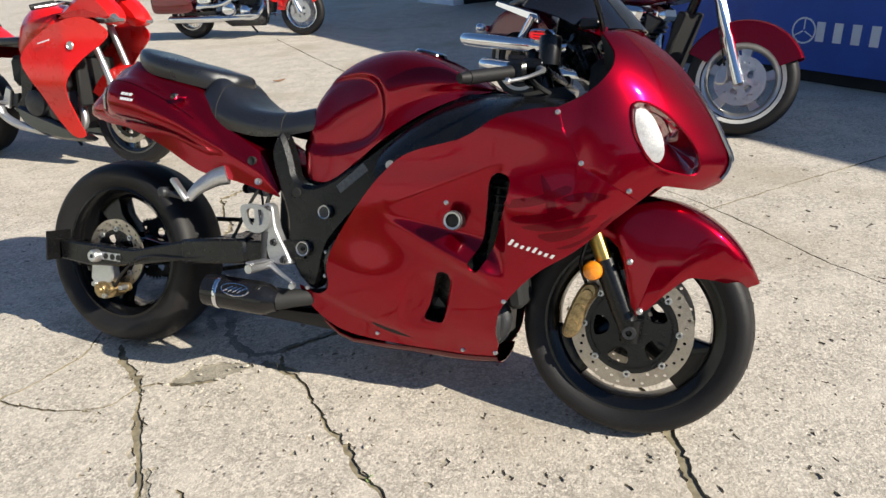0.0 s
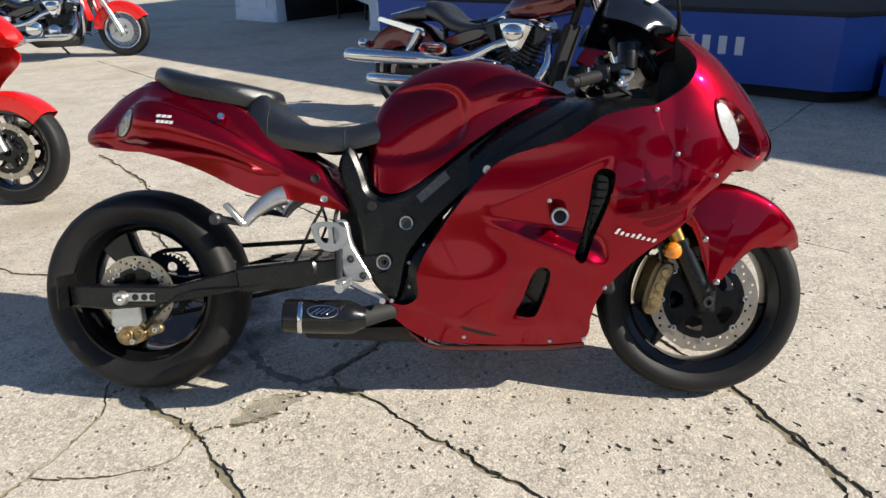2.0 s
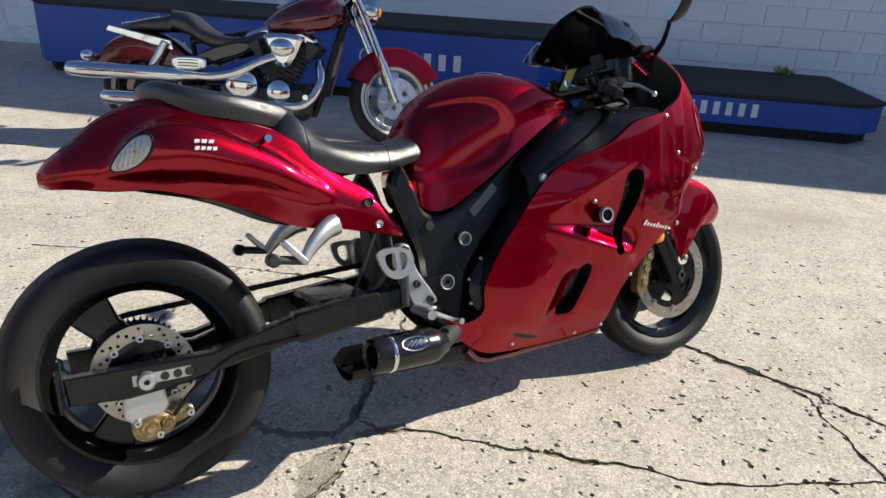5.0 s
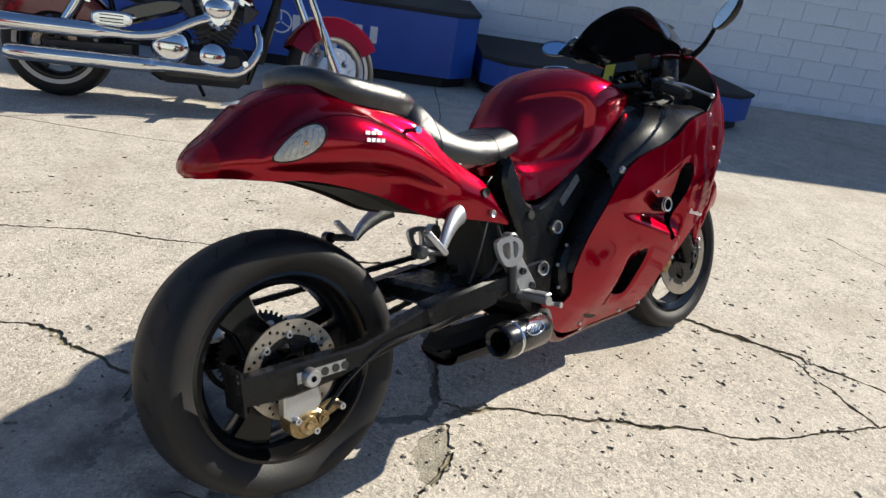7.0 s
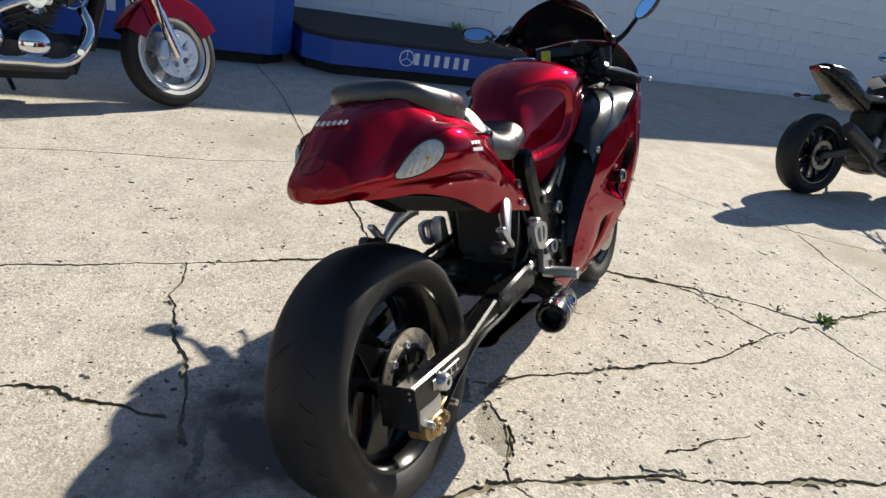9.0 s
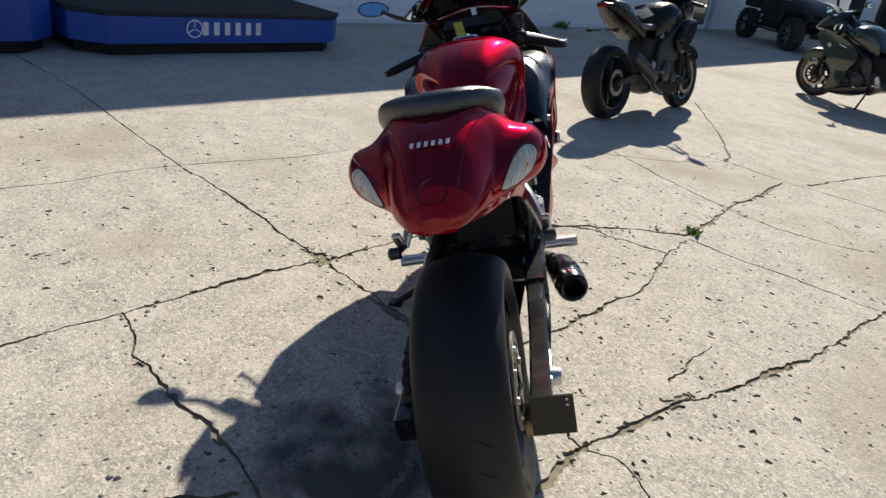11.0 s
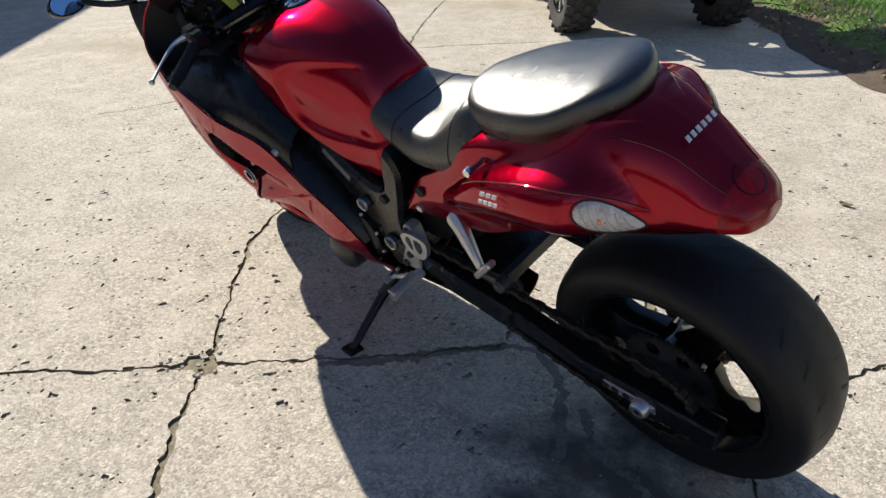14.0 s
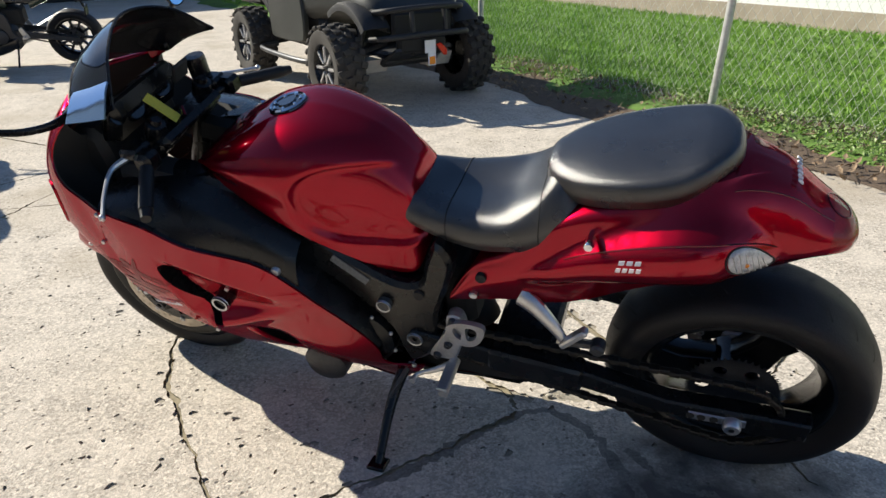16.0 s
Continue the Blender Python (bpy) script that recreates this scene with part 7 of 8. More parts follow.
            part("seat_stud", Geo().ball((-0.14 + 0.26 * t, -0.085 - 0.03 * t, 0.752 + 0.055 * t), 0.008, 8, 5), CHROME, b)
    part("frame", Geo().tube([(1.38, 0, 0.90), (1.24, 0, 0.45), (1.16, 0, 0.20), (0.6, 0, 0.18), (0.36, 0, 0.34), (0.30, 0, 0.66), (0.8, 0, 0.74), (1.38, 0, 0.90)], 0.03, 10), BLACK, b)
    part("swingarm", Geo().prism([(-0.06, 0.30), (0.45, 0.28), (0.45, 0.37), (-0.06, 0.35)], -0.15, -0.12, 0.005).prism([(-0.06, 0.30), (0.45, 0.28), (0.45, 0.37), (-0.06, 0.35)], 0.12, 0.15, 0.005), GREYMETAL, b)
    part("radiator", Geo().box((1.28, 0, 0.52), (0.05, 0.26, 0.40), 0.01, Matrix.Rotation(radians(14), 4, "Y")), DARK, b)
    v_engine(b, 0.93, 0.44)
    # polished covers on the right
    for s in (-1, 1):
        part("clutch_cover", Geo().lathe([(0.0, s * 0.235), (0.07, s * 0.232), (0.105, s * 0.215), (0.120, s * 0.185), (0.122, s * 0.12)], (0.68, 0, 0.385), 32), CHROME, b, "round polished clutch cover")
        part("gear_cover", Geo().lathe([(0.0, s * 0.225), (0.05, s * 0.222), (0.078, s * 0.205), (0.086, s * 0.12)], (0.935, 0, 0.35), 28), CHROME, b)
        part("air_cleaner", Geo().prism(cr([(0.83, 0.70), (0.88, 0.735), (1.04, 0.735), (1.09, 0.70), (1.03, 0.56), (0.99, 0.52), (0.94, 0.52), (0.89, 0.57)], 4, True), s * 0.12, s * 0.215, 0.03), CHROME, b)
        part("air_cleaner_dome", Geo().ball((0.96, s * 0.205, 0.645), (0.085, 0.045, 0.062), 20, 10), CHROME, b)
        part("side_cover", Geo().prism(cr([(0.36, 0.52), (0.40, 0.585), (0.62, 0.665), (0.74, 0.665), (0.72, 0.60), (0.52, 0.53), (0.42, 0.49)], 3, True), s * 0.15, s * 0.20, 0.015), SHEEN, b)
        for q in ([(0.72, 0.66), (0.80, 0.70), (0.84, 0.58), (0.80, 0.56)], [(1.11, 0.56), (1.12, 0.70), (1.22, 0.66), (1.18, 0.60)]):
            part("cylinder_trim", Geo().prism(q, s * 0.14, s * 0.19, 0.012), GREYMETAL, b)
    part("slotted_guard", Geo().prism(cr([(0.24, 0.52), (0.28, 0.555), (0.44, 0.555), (0.47, 0.52), (0.43, 0.475), (0.27, 0.475)], 3, True), -0.24, -0.29, 0.012), CHROME, b)
    for k in range(3):
        part("guard_slot", Geo().box((0.355, -0.291, 0.495 + k * 0.02), (0.13, 0.006, 0.006), 0.001), DARK, b)
    for z0, xs in ((0.44, [(0.98, -0.16, 0.60), (0.84, -0.21, 0.56), (0.66, -0.235, 0.47), (0.50, -0.24, 0.435), (0.34, -0.24, 0.435)]), (0.27, [(1.20, -0.12, 0.56), (1.22, -0.20, 0.42), (1.10, -0.235, 0.27), (0.85, -0.24, 0.262), (0.62, -0.24, 0.262)])):
        part("exhaust_pipe", Geo().tube(xs, 0.030, 14, 6), CHROME, b)
        xe = xs[-1][0]
        zz = xs[-1][2]
        tip = -0.46 if z0 > 0.4 else -0.24
        part("muffler", Geo().tube([(xe + 0.06, -0.24, zz), (xe - 0.04, -0.24, zz), (xe - 0.12, -0.242, zz), (tip + 0.10, -0.245, zz + 0.005), (tip, -0.245, zz + 0.012)], [0.031, 0.040, 0.050, 0.052, 0.038], 20, 3), CHROME, b)
    # headlight, side stand
    part("headlight", Geo().lathe([(0.0, -0.12), (0.05, -0.11), (0.085, -0.05), (0.095, 0.0), (0.092, 0.015), (0.080, 0.022)], (0, 0, 0), 28, "x").move(pose(1.56, 0, 0.93)), CHROME, b)
    part("headlight_lens", Geo().lathe([(0.0, 0.032), (0.05, 0.028), (0.082, 0.018)], (0, 0, 0), 28, "x").move(pose(1.56, 0, 0.93)), HEADGLASS, b)
    part("triple_clamp", Geo().box((1.42, 0, 0.98), (0.09, 0.27, 0.05), 0.015), CHROME, b)
    part("brake_caliper", Geo().prism(cr([(1.58, 0.30), (1.60, 0.40), (1.64, 0.40), (1.645, 0.30)], 3, True), -0.115, -0.065, 0.008), SILVER, b)
    part("hose", Geo().tube([(1.62, -0.12, 0.40), (1.55, -0.17, 0.62), (1.46, -0.15, 0.85), (1.30, -0.25, 1.10)], 0.006, 6, 4), BLACK, b)
    part("side_stand", Geo().tube([(0.80, 0.13, 0.20), (0.86, 0.27, 0.27 * math.tan(radians(8)) + 0.012)], 0.014, 8), BLACK, b)
    if bagger:
        part("windshield_fairing", half_body([(1.28, [(0, 1.30), (0.20, 1.26), (0.30, 1.10), (0.22, 0.94), (0, 0.92)]), (1.45, [(0, 1.22), (0.16, 1.18), (0.24, 1.06), (0.18, 0.90), (0, 0.88)]), (1.58, [(0, 1.06), (0.08, 1.05), (0.11, 1.0), (0.08, 0.94), (0, 0.93)])]), front_paint, b)
    # the front end turned about the steering head
    turned = ("front_wheel", "front_fender", "fork_leg", "front_indicator", "indicator_lens", "handlebar", "grip", "lever", "mirror", "headlight", "headlight_lens", "triple_clamp", "brake_caliper", "hose")
    head = Matrix.Translation((1.60, 0, 0.57)) @ Matrix.Rotation(radians(steer), 4, Vector((-0.42, 0, 0.91))) @ Matrix.Translation((-1.60, 0, -0.57))
    for ob in b.children:
        if steer and ob.name.split(".")[0] in turned:
            ob.matrix_local = head
    return b


build_cruiser(stand_at((0.71, 5.50), (1.90, 4.17), 8), BURGUNDY, CANDY, "burgundy cruiser with chrome pipes and white-wall tyres", steer=20)
build_cruiser(stand_at((-3.45, 10.72), (-1.77, 10.32), 6), BURGUNDY, BRIGHTRED, "red touring motorcycle with chrome wire wheels", wire=40, bagger=True)


def build_sportbike(m, paint, label, naked=False, accent=None, full=True, far=False):
    b = thing("sport_motorcycle", m, label, "motorcycle", "parked motorcycles")
    acc = accent or BLACK
    wheel(b, "rear_wheel", (0, 0, 0.31), 0.308, 0.18, 0.215, 10, SHEEN, [(-0.095, 0.11, 0.078)], sprocket=0.095, spoke_w=0.022, hub=0.055, seg=44, marks=16)
    wheel(b, "front_wheel", (1.40, 0, 0.30), 0.298, 0.12, 0.222, 10, SHEEN, [(-0.072, 0.155, 0.122), (0.072, 0.155, 0.122)], spider=True, spoke_w=0.016, hub=0.05, seg=44, marks=16)
    part("front_fender", fender_geo((1.40, 0, 0.30), 0.325, 150, 40, 0.075, 0.07), paint, b, thick=0.004)
    part("fuel_tank", half_body([(0.60, [(0, 0.80), (0.08, 0.79), (0.11, 0.75), (0.10, 0.68), (0, 0.66)]), (0.68, [(0, 0.93), (0.10, 0.91), (0.14, 0.83), (0.12, 0.70), (0, 0.68)]), (0.82, [(0, 0.99), (0.12, 0.97), (0.18, 0.88), (0.15, 0.76), (0, 0.74)]), (0.97, [(0, 0.97), (0.12, 0.95), (0.17, 0.88), (0.14, 0.80), (0, 0.78)]), (1.06, [(0, 0.91), (0.08, 0.90), (0.11, 0.86), (0.09, 0.82), (0, 0.81)])]), paint, b)
    part("rider_seat", half_body([(0.22, [(0, 0.84), (0.10, 0.83), (0.13, 0.81), (0.12, 0.78), (0, 0.77)]), (0.36, [(0, 0.79), (0.12, 0.785), (0.15, 0.77), (0.13, 0.74), (0, 0.73)]), (0.62, [(0, 0.80), (0.09, 0.795), (0.11, 0.77), (0.10, 0.74), (0, 0.73)])]), VINYL, b)
    part("tail_fairing", half_body([(-0.16, [(0, 0.96), (0.03, 0.955), (0.05, 0.945), (0.04, 0.925), (0, 0.92)]), (-0.02, [(0, 0.955), (0.08, 0.945), (0.11, 0.915), (0.09, 0.86), (0, 0.84)]), (0.16, [(0, 0.90), (0.11, 0.885), (0.14, 0.83), (0.12, 0.76), (0, 0.74)]), (0.36, [(0, 0.78), (0.11, 0.77), (0.14, 0.73), (0.12, 0.67), (0, 0.66)])]), paint, b)
    part("passenger_pad", half_body([(-0.06, [(0, 0.985), (0.06, 0.975), (0.08, 0.96), (0.07, 0.94), (0, 0.935)]), (0.08, [(0, 0.965), (0.09, 0.955), (0.11, 0.935), (0.10, 0.91), (0, 0.90)]), (0.20, [(0, 0.90), (0.09, 0.89), (0.11, 0.87), (0.10, 0.85), (0, 0.84)])]), VINYL, b)
    part("tail_light", Geo().box((-0.155, 0, 0.935), (0.03, 0.08, 0.03), 0.008), REDLENS, b)
    if not naked:
        part("plate_hanger", Geo().tube([(-0.02, 0, 0.86), (-0.14, 0, 0.72), (-0.17, 0, 0.62)], 0.014, 8).box((-0.18, 0, 0.60), (0.012, 0.16, 0.11), 0.003), BLACK, b)
    for s in (-1, 1):
        part("indicator", Geo().tube([(-0.12, s * 0.02, 0.74), (-0.13, s * 0.10, 0.74)], 0.007, 8).ball((-0.13, s * 0.125, 0.74), (0.022, 0.034, 0.018), 12, 6), DARK, b)
        fk = part("fork_leg", Geo().tube([(1.40, s * 0.095, 0.30), (1.31, s * 0.095, 0.52)], 0.026, 12).tube([(1.32, s * 0.095, 0.50), (1.12, s * 0.095, 0.98)], 0.022, 12), SILVER if paint is BRIGHTRED else BLACK, b)
        part("brake_caliper", Geo().prism(cr([(1.255, 0.30), (1.28, 0.40), (1.32, 0.41), (1.31, 0.31)], 3, True), s * 0.055, s * 0.10, 0.006), GREYMETAL, fk)
        hb = part("handlebar", Geo().tube([(1.12, s * 0.08, 0.98), (1.09, s * 0.20, 0.985), (1.02, s * 0.33, 0.95)], 0.011, 10), BLACK, b)
        part("grip", Geo().tube([(1.075, s * 0.22, 0.98), (1.015, s * 0.34, 0.948)], 0.017, 12), RUBBER, hb)
        part("lever", Geo().tube([(1.12, s * 0.19, 0.985), (1.13, s * 0.26, 0.97), (1.07, s * 0.36, 0.945)], 0.007, 8, 3), SILVER, hb)
        mr = part("mirror", Geo().tube([(1.28, s * 0.14, 1.02), (1.20, s * 0.34, 1.13)], 0.008, 8).ball((1.19, s * 0.38, 1.145), (0.022, 0.075, 0.042), 16, 8), BLACK, b)
        part("mirror_glass", Geo().ball((1.172, s * 0.38, 1.145), (0.008, 0.066, 0.035), 16, 6), MIRROR, mr)
        part("frame_spar", Geo().prism(cr([(0.52, 0.34), (0.60, 0.42), (0.64, 0.62), (0.80, 0.70), (1.06, 0.84), (1.12, 0.76), (0.98, 0.66), (0.78, 0.56), (0.68, 0.40), (0.60, 0.30)], 3, True), s * 0.11, s * 0.155, 0.01), GREYMETAL if paint is not BRIGHTRED else BLACK, b)
        part("swingarm_arm", Geo().prism([(-0.07, 0.285), (0.56, 0.36), (0.58, 0.44), (-0.05, 0.335)], s * 0.115, s * 0.15, 0.006), GREYMETAL, b)
        part("footrest", Geo().prism([(0.44, 0.36), (0.50, 0.48), (0.54, 0.46), (0.50, 0.34)], s * 0.15, s * 0.17, 0.004).tube([(0.48, s * 0.16, 0.38), (0.48, s * 0.27, 0.385)], 0.012, 10), SILVER, b)
        if naked:
            part("side_cowl", Geo().prism(cr([(0.86, 0.66), (1.02, 0.80), (1.22, 0.84), (1.24, 0.74), (1.12, 0.60), (0.98, 0.54)], 3, True), s * 0.13, s * 0.21, 0.02), paint, b)
            part("lower_cowl", Geo().prism(cr([(0.56, 0.24), (0.80, 0.16), (1.05, 0.18), (1.14, 0.30), (1.05, 0.34), (0.72, 0.33)], 3, True), s * 0.08, s * 0.16, 0.02), acc, b)
        else:
            pan = cr([(0.76, 0.66), (0.90, 0.79), (1.08, 0.865), (1.26, 0.90), (1.40, 0.83), (1.38, 0.76), (1.24, 0.66), (1.13, 0.54), (1.08, 0.42), (1.10, 0.30), (1.14, 0.19), (1.04, 0.185), (0.92, 0.32), (0.86, 0.48)], 3, True)
            sp = part("side_fairing", Geo().sheet(pan, lambda x, z, s=s: s * (0.245 - 0.20 * max(0, x - 1.12) - 0.22 * max(0, 0.5 - z) + 0.012 * math.sin(z * 14)), (), 0.03), paint, b, thick=0.006)
            part("fairing_hole", Geo().lathe([(0, s * 0.235), (0.02, s * 0.236), (0.024, s * 0.243), (0.027, s * 0.236)], (1.17, 0, 0.735), 16), SILVER, sp)
            part("white_stripe", Geo().prism([(0.93, 0.742), (1.03, 0.765), (1.03, 0.774), (0.93, 0.751)], s * 0.2535, s * 0.2555), LOGOWHITE, sp, "short white bar")
            part("lower_fairing", Geo().prism(cr([(0.58, 0.36), (0.62, 0.24), (0.86, 0.16), (1.16, 0.15), (1.12, 0.20), (0.92, 0.26), (0.72, 0.32)], 3, True), s * 0.10, s * 0.18, 0.02), SHEEN, b, "glossy black belly panel")
            part("upper_cowl", Geo().prism(cr([(0.98, 0.90), (1.16, 1.02), (1.30, 1.06), (1.44, 0.96), (1.47, 0.88), (1.38, 0.855), (1.24, 0.905), (1.08, 0.875)], 3, True), s * 0.04, s * 0.17, 0.04), paint, b)
            part("headlight", Geo().prism(cr([(1.31, 0.875), (1.33, 0.945), (1.40, 0.955), (1.47, 0.90), (1.45, 0.87)], 3, True), s * 0.07, s * 0.165, 0.02), HEADGLASS, b)
    if naked:
        part("headlight_cowl", half_body([(1.16, [(0, 1.08), (0.10, 1.07), (0.14, 1.00), (0.10, 0.90), (0, 0.88)]), (1.28, [(0, 1.04), (0.09, 1.03), (0.13, 0.96), (0.09, 0.86), (0, 0.84)]), (1.40, [(0, 0.92), (0.05, 0.91), (0.07, 0.87), (0.05, 0.83), (0, 0.82)])]), paint, b)
    else:
        part("windscreen", half_body([(1.10, [(0, 1.13), (0.08, 1.11), (0.12, 1.05)]), (1.24, [(0, 1.11), (0.08, 1.09), (0.12, 1.04)]), (1.36, [(0, 1.02), (0.05, 1.01), (0.08, 0.99)])]), SCREEN, b)
    part("engine", Geo().box((0.78, 0, 0.36), (0.46, 0.28, 0.30), 0.05).box((0.90, 0, 0.56), (0.24, 0.30, 0.20), 0.03), GREYMETAL, b)
    for s in (-1, 1):
        part("engine_cover", Geo().lathe([(0, s * 0.19), (0.06, s * 0.188), (0.082, s * 0.175), (0.088, s * 0.12)], (0.74, 0, 0.38), 24), GREYMETAL, b)
        part("gear_cover", Geo().lathe([(0, s * 0.18), (0.04, s * 0.178), (0.052, s * 0.168), (0.055, s * 0.12)], (0.90, 0, 0.33), 20), GREYMETAL, b)
    part("radiator", Geo().box((1.10, 0, 0.52), (0.04, 0.30, 0.30), 0.01), DARK, b)
    part("airbox", Geo().box((0.62, 0, 0.58), (0.30, 0.20, 0.20), 0.03), DARK, b)
    part("exhaust", Geo().tube([(1.0, -0.06, 0.42), (1.03, -0.08, 0.24), (0.82, -0.12, 0.19), (0.56, -0.17, 0.24), (0.42, -0.19, 0.33)], 0.026, 12, 5).tube([(0.46, -0.19, 0.30), (0.40, -0.20, 0.36), (0.12, -0.21, 0.50), (0.05, -0.21, 0.535)], [0.03, 0.052, 0.055, 0.045], 16, 3), GREYMETAL if naked else SILVER, b)
    part("chain", Geo().tube([(0.02, 0.10, 0.405), (0.56, 0.10, 0.42)], 0.009, 6).tube([(0.02, 0.10, 0.215), (0.56, 0.10, 0.36)], 0.009, 6), CHAIN, b)
    part("side_stand", Geo().tube([(0.60, 0.12, 0.28), (0.62, 0.26, 0.26 * math.tan(radians(10)) + 0.012)], 0.012, 8), BLACK, b)
    if naked:
        part("paper_tag", Geo().box((0.52, -0.03, 0.885), (0.14, 0.11, 0.004), 0.001, Matrix.Rotation(radians(25), 4, "Y") @ Matrix.Rotation(radians(-20), 4, "X")), PAPER, b, "white paper tag on the seat")
    return b


build_sportbike(stand_at((-3.22, 4.88), (-1.93, 4.38), 10), BRIGHTRED, "bright red sport motorcycle with black belly and open spoked wheels")
build_sportbike(stand_at((2.96, -0.36), (3.68, -1.60), 11), BLACK, "gloss black naked motorcycle with a paper tag", naked=True)
build_sportbike(stand_at((3.72, -4.93), (5.05, -4.66), 10), OLIVE, "dark olive sport motorcycle with black wheels")


def knobby(c, r, w, seg=30):
    g = Geo().lathe([(r * 0.56, -w * 0.42), (r * 0.72, -w * 0.50), (r * 0.88, -w * 0.49), (r * 0.955, -w * 0.36), (r * 0.965, 0), (r * 0.955, w * 0.36), (r * 0.88, w * 0.49), (r * 0.72, w * 0.50), (r * 0.56, w * 0.42)], c, seg)
    tread = Geo()
    n = 20
    for k in range(n):
        t = 2 * math.pi * k / n
        for j, y in enumerate((-0.40, -0.14, 0.14, 0.40)):
            tt = t + (0.5 if j % 2 else 0.0) * 2 * math.pi / n
            rr = r * (0.955 if abs(y) > 0.3 else 0.985)
            mm = Matrix.Rotation(-tt, 4, "Y")
            p = mm @ Vector((rr, 0, 0))
            tread.box((c[0] + p.x, c[1] + y * w, c[2] + p.z), (r * 0.09, w * 0.22, r * 0.15), 0.006, mm @ Matrix.Rotation(radians(18 if j < 2 else -18), 4, "X"))
    return g, tread


def build_utv(m, label):
    """A side-by-side utility vehicle: knobby tyres on machined wheels, arms, cage, bumper and hood. x ahead."""
    u = thing("utility_vehicle", m, label, "utility vehicle", "utility vehicles")
    wb, tr, r = 1.98, 0.62, 0.335
    for x in (0, wb):
        for s in (-1, 1):
            c = (x, s * tr, r)
            w = part("wheel", Geo().lathe([(0.03, c[1] + s * 0.07), (0.07, c[1] + s * 0.075), (0.16, c[1] + s * 0.03), (0.185, c[1] + s * 0.09), (0.192, c[1] + s * 0.11), (0.185, c[1] - s * 0.10)], (x, 0, r), 28), BLACK, u, "black machined alloy wheel")
            carcass, blocks = knobby(c, r, 0.25)
            part("tyre", carcass, TIREDIRT, w, "dusty knobby tyre")
            tagged(part("knobby_tread", blocks, TIREDIRT, w, "dusty rubber tread blocks", merge=0), kind="stuff")
            for k in range(8):
                t = 2 * math.pi * k / 8
                part("wheel_spoke", Geo().prism([(x + q * math.cos(t) - v * math.sin(t), r + q * math.sin(t) + v * math.cos(t)) for q, v in ((0.05, 0.010), (0.175, 0.018), (0.175, -0.006), (0.05, -0.010))], c[1] + s * 0.065, c[1] + s * 0.098, 0.004), SILVER, w)
            xin = x - 0.05
            for z0, z1 in ((0.30, 0.34), (0.40, 0.50)):
                part("suspension_arm", Geo().tube([(x, s * (tr - 0.12), z0), (xin + 0.15, s * 0.20, z1)], 0.02, 8).tube([(x, s * (tr - 0.12), z0), (xin - 0.15, s * 0.20, z1)], 0.02, 8), PLASTIC, u)
            part("shock_absorber", Geo().tube([(x, s * (tr - 0.20), 0.36), (x, s * 0.32, 0.85)], 0.035, 12), GREYMETAL, u)
            part("fender_flare", fender_geo((x, s * (tr - 0.20), r), 0.50, 125, 40, 0.12, 0.04), PLASTIC, u, thick=0.01)
    part("chassis", Geo().box((wb / 2, 0, 0.36), (2.3, 0.56, 0.10), 0.03).box((wb / 2 - 0.05, 0, 0.55), (1.1, 1.0, 0.34), 0.06), PLASTIC, u)
    part("hood", half_body([(1.35, [(0, 1.06), (0.40, 1.04), (0.56, 0.98), (0.58, 0.70), (0.30, 0.60)]), (1.75, [(0, 1.02), (0.36, 1.0), (0.50, 0.93), (0.50, 0.74), (0.28, 0.62)]), (2.15, [(0, 0.90), (0.30, 0.89), (0.42, 0.84), (0.42, 0.70), (0.26, 0.60)]), (2.32, [(0, 0.78), (0.24, 0.77), (0.33, 0.74), (0.33, 0.66), (0.22, 0.58)])]), UTVPAINT, u, "dark painted hood")
    part("grille", Geo().box((2.31, 0, 0.66), (0.06, 0.56, 0.20), 0.03).box((2.30, 0, 0.50), (0.08, 0.44, 0.12), 0.02), DARK, u)
    part("front_bumper", Geo().tube([(2.26, -0.44, 0.56), (2.42, -0.34, 0.58), (2.45, 0, 0.59), (2.42, 0.34, 0.58), (2.26, 0.44, 0.56)], 0.024, 10, 4).tube([(2.26, -0.40, 0.76), (2.40, -0.30, 0.78), (2.43, 0, 0.79), (2.40, 0.30, 0.78), (2.26, 0.40, 0.76)], 0.024, 10, 4).tube([(2.44, -0.15, 0.58), (2.42, -0.15, 0.79)], 0.02, 8).tube([(2.44, 0.15, 0.58), (2.42, 0.15, 0.79)], 0.02, 8), PLASTIC, u)
    part("skid_plate", Geo().prism([(1.95, 0.34), (2.10, 0.34), (2.34, 0.46), (2.33, 0.48), (2.09, 0.36), (1.95, 0.36)], -0.26, 0.26, 0.003), GREYMETAL, u)
    for s in (-1, 1):
        part("arm_guard", Geo().prism([(1.86, 0.27), (2.06, 0.27), (2.12, 0.38), (2.02, 0.40)], s * 0.20, s * 0.42, 0.004), TANPLASTIC, u, "pale plastic arm guard")
        part("headlight", Geo().box((2.20, s * 0.33, 0.76), (0.12, 0.16, 0.07), 0.025), DARK, u)
        part("door_panel", Geo().prism(cr([(0.55, 0.50), (0.60, 0.95), (1.05, 1.0), (1.32, 0.92), (1.36, 0.52), (1.2, 0.45), (0.7, 0.44)], 3, True), s * 0.56, s * 0.62, 0.015), UTVPAINT, u)
        part("nerf_bar", Geo().tube([(0.36, s * 0.50, 0.34), (0.46, s * 0.70, 0.33), (1.50, s * 0.70, 0.33), (1.62, s * 0.50, 0.34)], 0.024, 10, 4), GREYMETAL, u, "grey metal side bar")
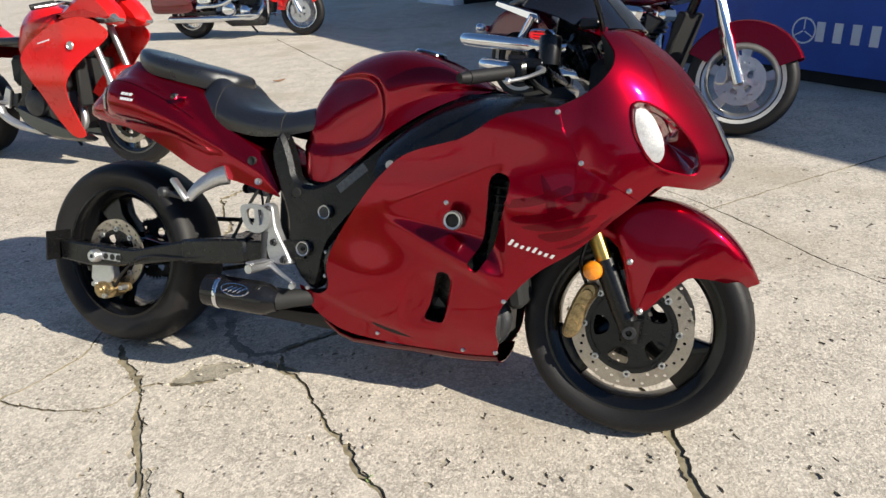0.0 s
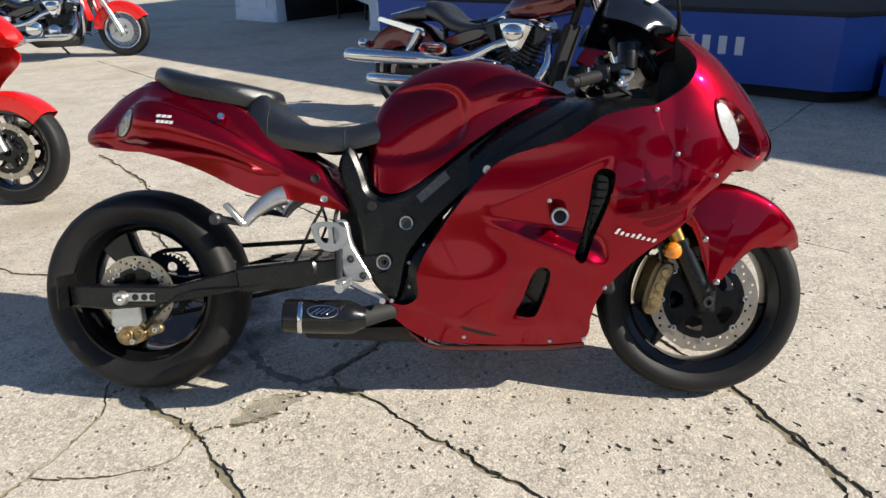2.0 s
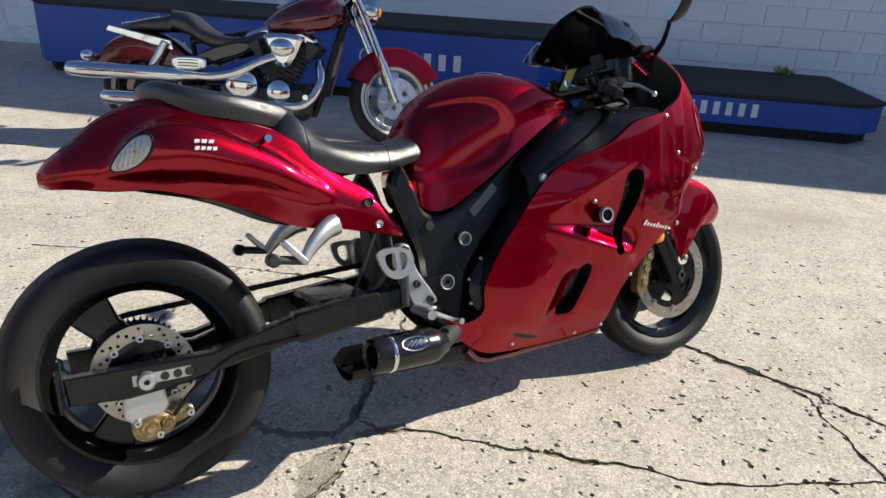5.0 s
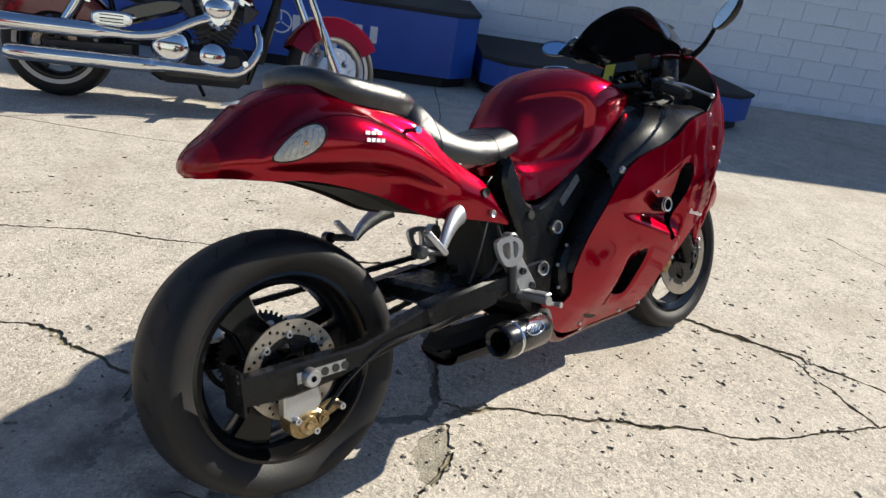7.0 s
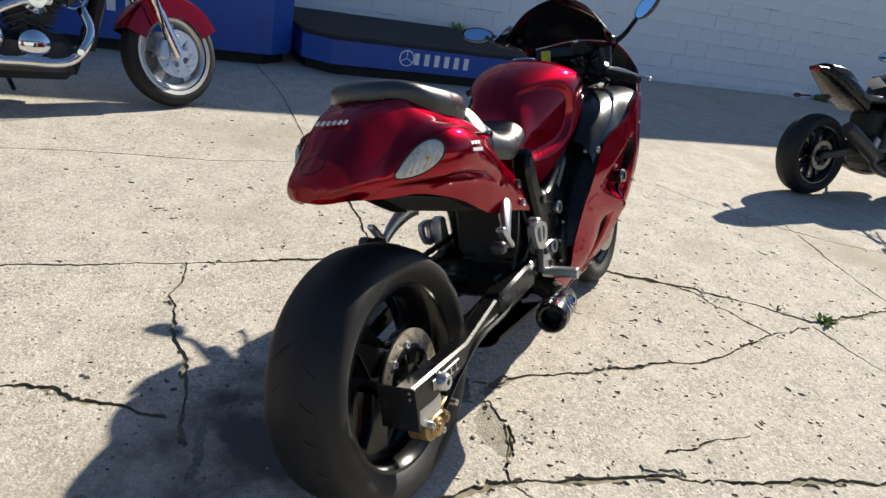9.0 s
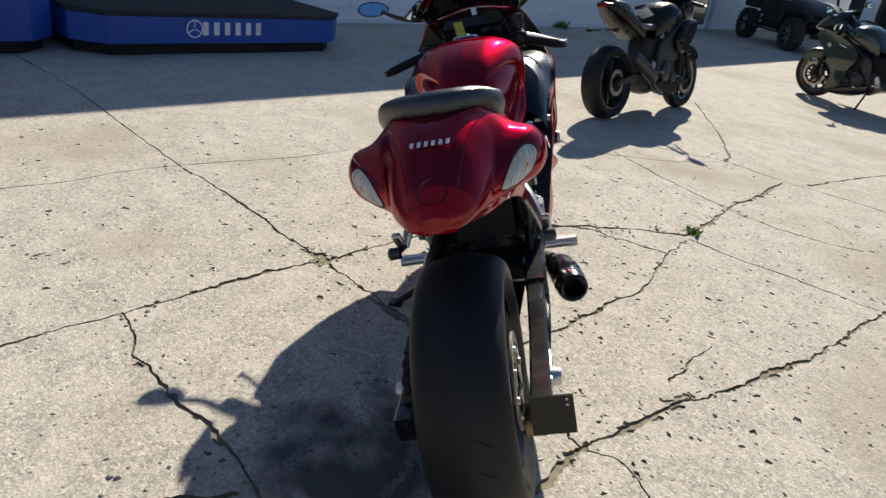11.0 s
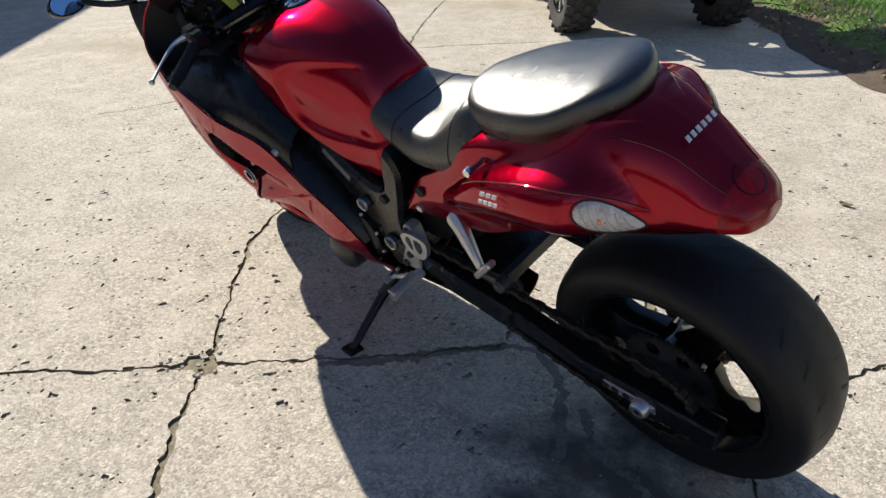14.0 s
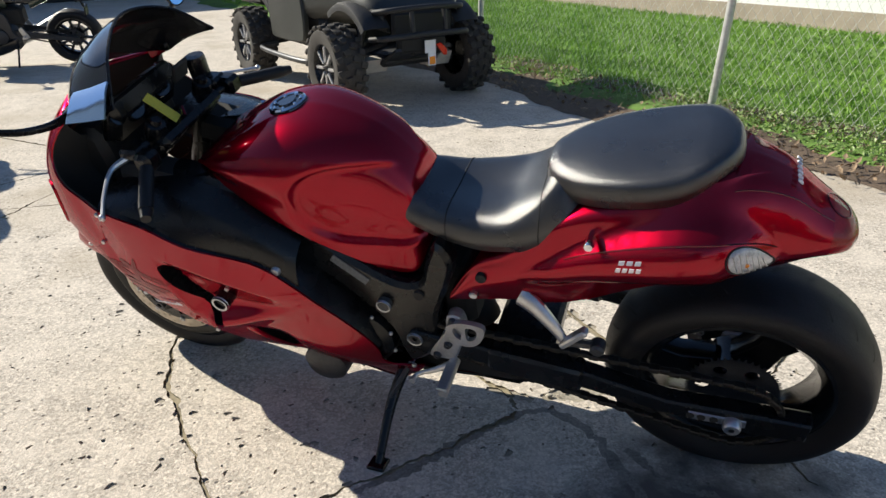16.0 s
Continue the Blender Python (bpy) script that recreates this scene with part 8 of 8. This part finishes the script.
        part("cage_post", Geo().tube([(1.42, s * 0.56, 0.98), (1.00, s * 0.54, 1.78), (0.25, s * 0.54, 1.80), (0.02, s * 0.54, 1.0)], 0.026, 10, 4), SILVER if s < 0 else PLASTIC, u)
        part("seat", Geo().box((0.50, s * 0.28, 0.62), (0.48, 0.44, 0.16), 0.05).box((0.26, s * 0.28, 0.95), (0.14, 0.44, 0.58), 0.05, Matrix.Rotation(radians(-12), 4, "Y")), VINYL, u)
    part("roof", Geo().box((0.62, 0, 1.82), (0.90, 1.12, 0.05), 0.02), PLASTIC, u)
    part("cargo_bed", Geo().box((-0.20, 0, 0.82), (0.72, 1.10, 0.26), 0.03), PLASTIC, u)
    part("winch", Geo().box((2.26, 0.06, 0.45), (0.10, 0.30, 0.09), 0.02), DARK, u)
    part("hook_strap", Geo().prism([(0.10, 0.49), (0.14, 0.50), (0.20, 0.45), (0.20, 0.40), (0.17, 0.40)], 2.36, 2.375, 0.002, axes="yzx"), BRIGHTRED, u, "red winch hook strap")
    part("warning_tag", Geo().prism([(-0.01, 0.43), (0.09, 0.43), (0.09, 0.53), (-0.01, 0.53)], 2.37, 2.378, 0, axes="yzx").prism([(0.02, 0.33), (0.09, 0.33), (0.09, 0.43), (0.02, 0.43)], 2.37, 2.378, 0, axes="yzx"), LOGOWHITE, u, "white and orange warning tag")
    part("tag_field", Geo().prism([(0.028, 0.338), (0.082, 0.338), (0.082, 0.40), (0.028, 0.40)], 2.379, 2.381, 0, axes="yzx"), AMBER, u, "orange field on the tag")
    return u


u_rear = Vector((0.86, -4.08, 0))
utv = build_utv(pose(u_rear.x, u_rear.y, 0, 0, 0, 121), "dark side-by-side utility vehicle with knobby tyres")
other = copy_thing(utv, pose(12.05, -9.75, 0, 0, 0, 168))
other["label"] = "dark utility vehicle standing in the building's shade"


def build_far_shed():
    """The shaded low building that closes the lot."""
    g = thing("garage_building", YARD @ pose(16.2, 0, 0), "low dark garage building at the end of the lot", "building")
    part("wall", Geo().box((0.1, -1.0, 1.6), (0.2, 11.0, 3.2)), GREYMETAL, g)
    part("roof", Geo().box((3.0, -1.0, 3.3), (6.6, 11.6, 0.2), 0.02), GREYMETAL, g)
    for n in (-5.6, -3.2, -0.8, 1.6, 4.0):
        part("pillar", Geo().box((-0.05, n, 1.55), (0.12, 0.30, 3.1), 0.01), WHITEPAINT, g)
    for n in (-4.4, -2.0, 0.4, 2.8):
        part("garage_door", Geo().box((-0.02, n, 1.25), (0.05, 1.9, 2.5), 0.01), DARK, g)


build_far_shed()
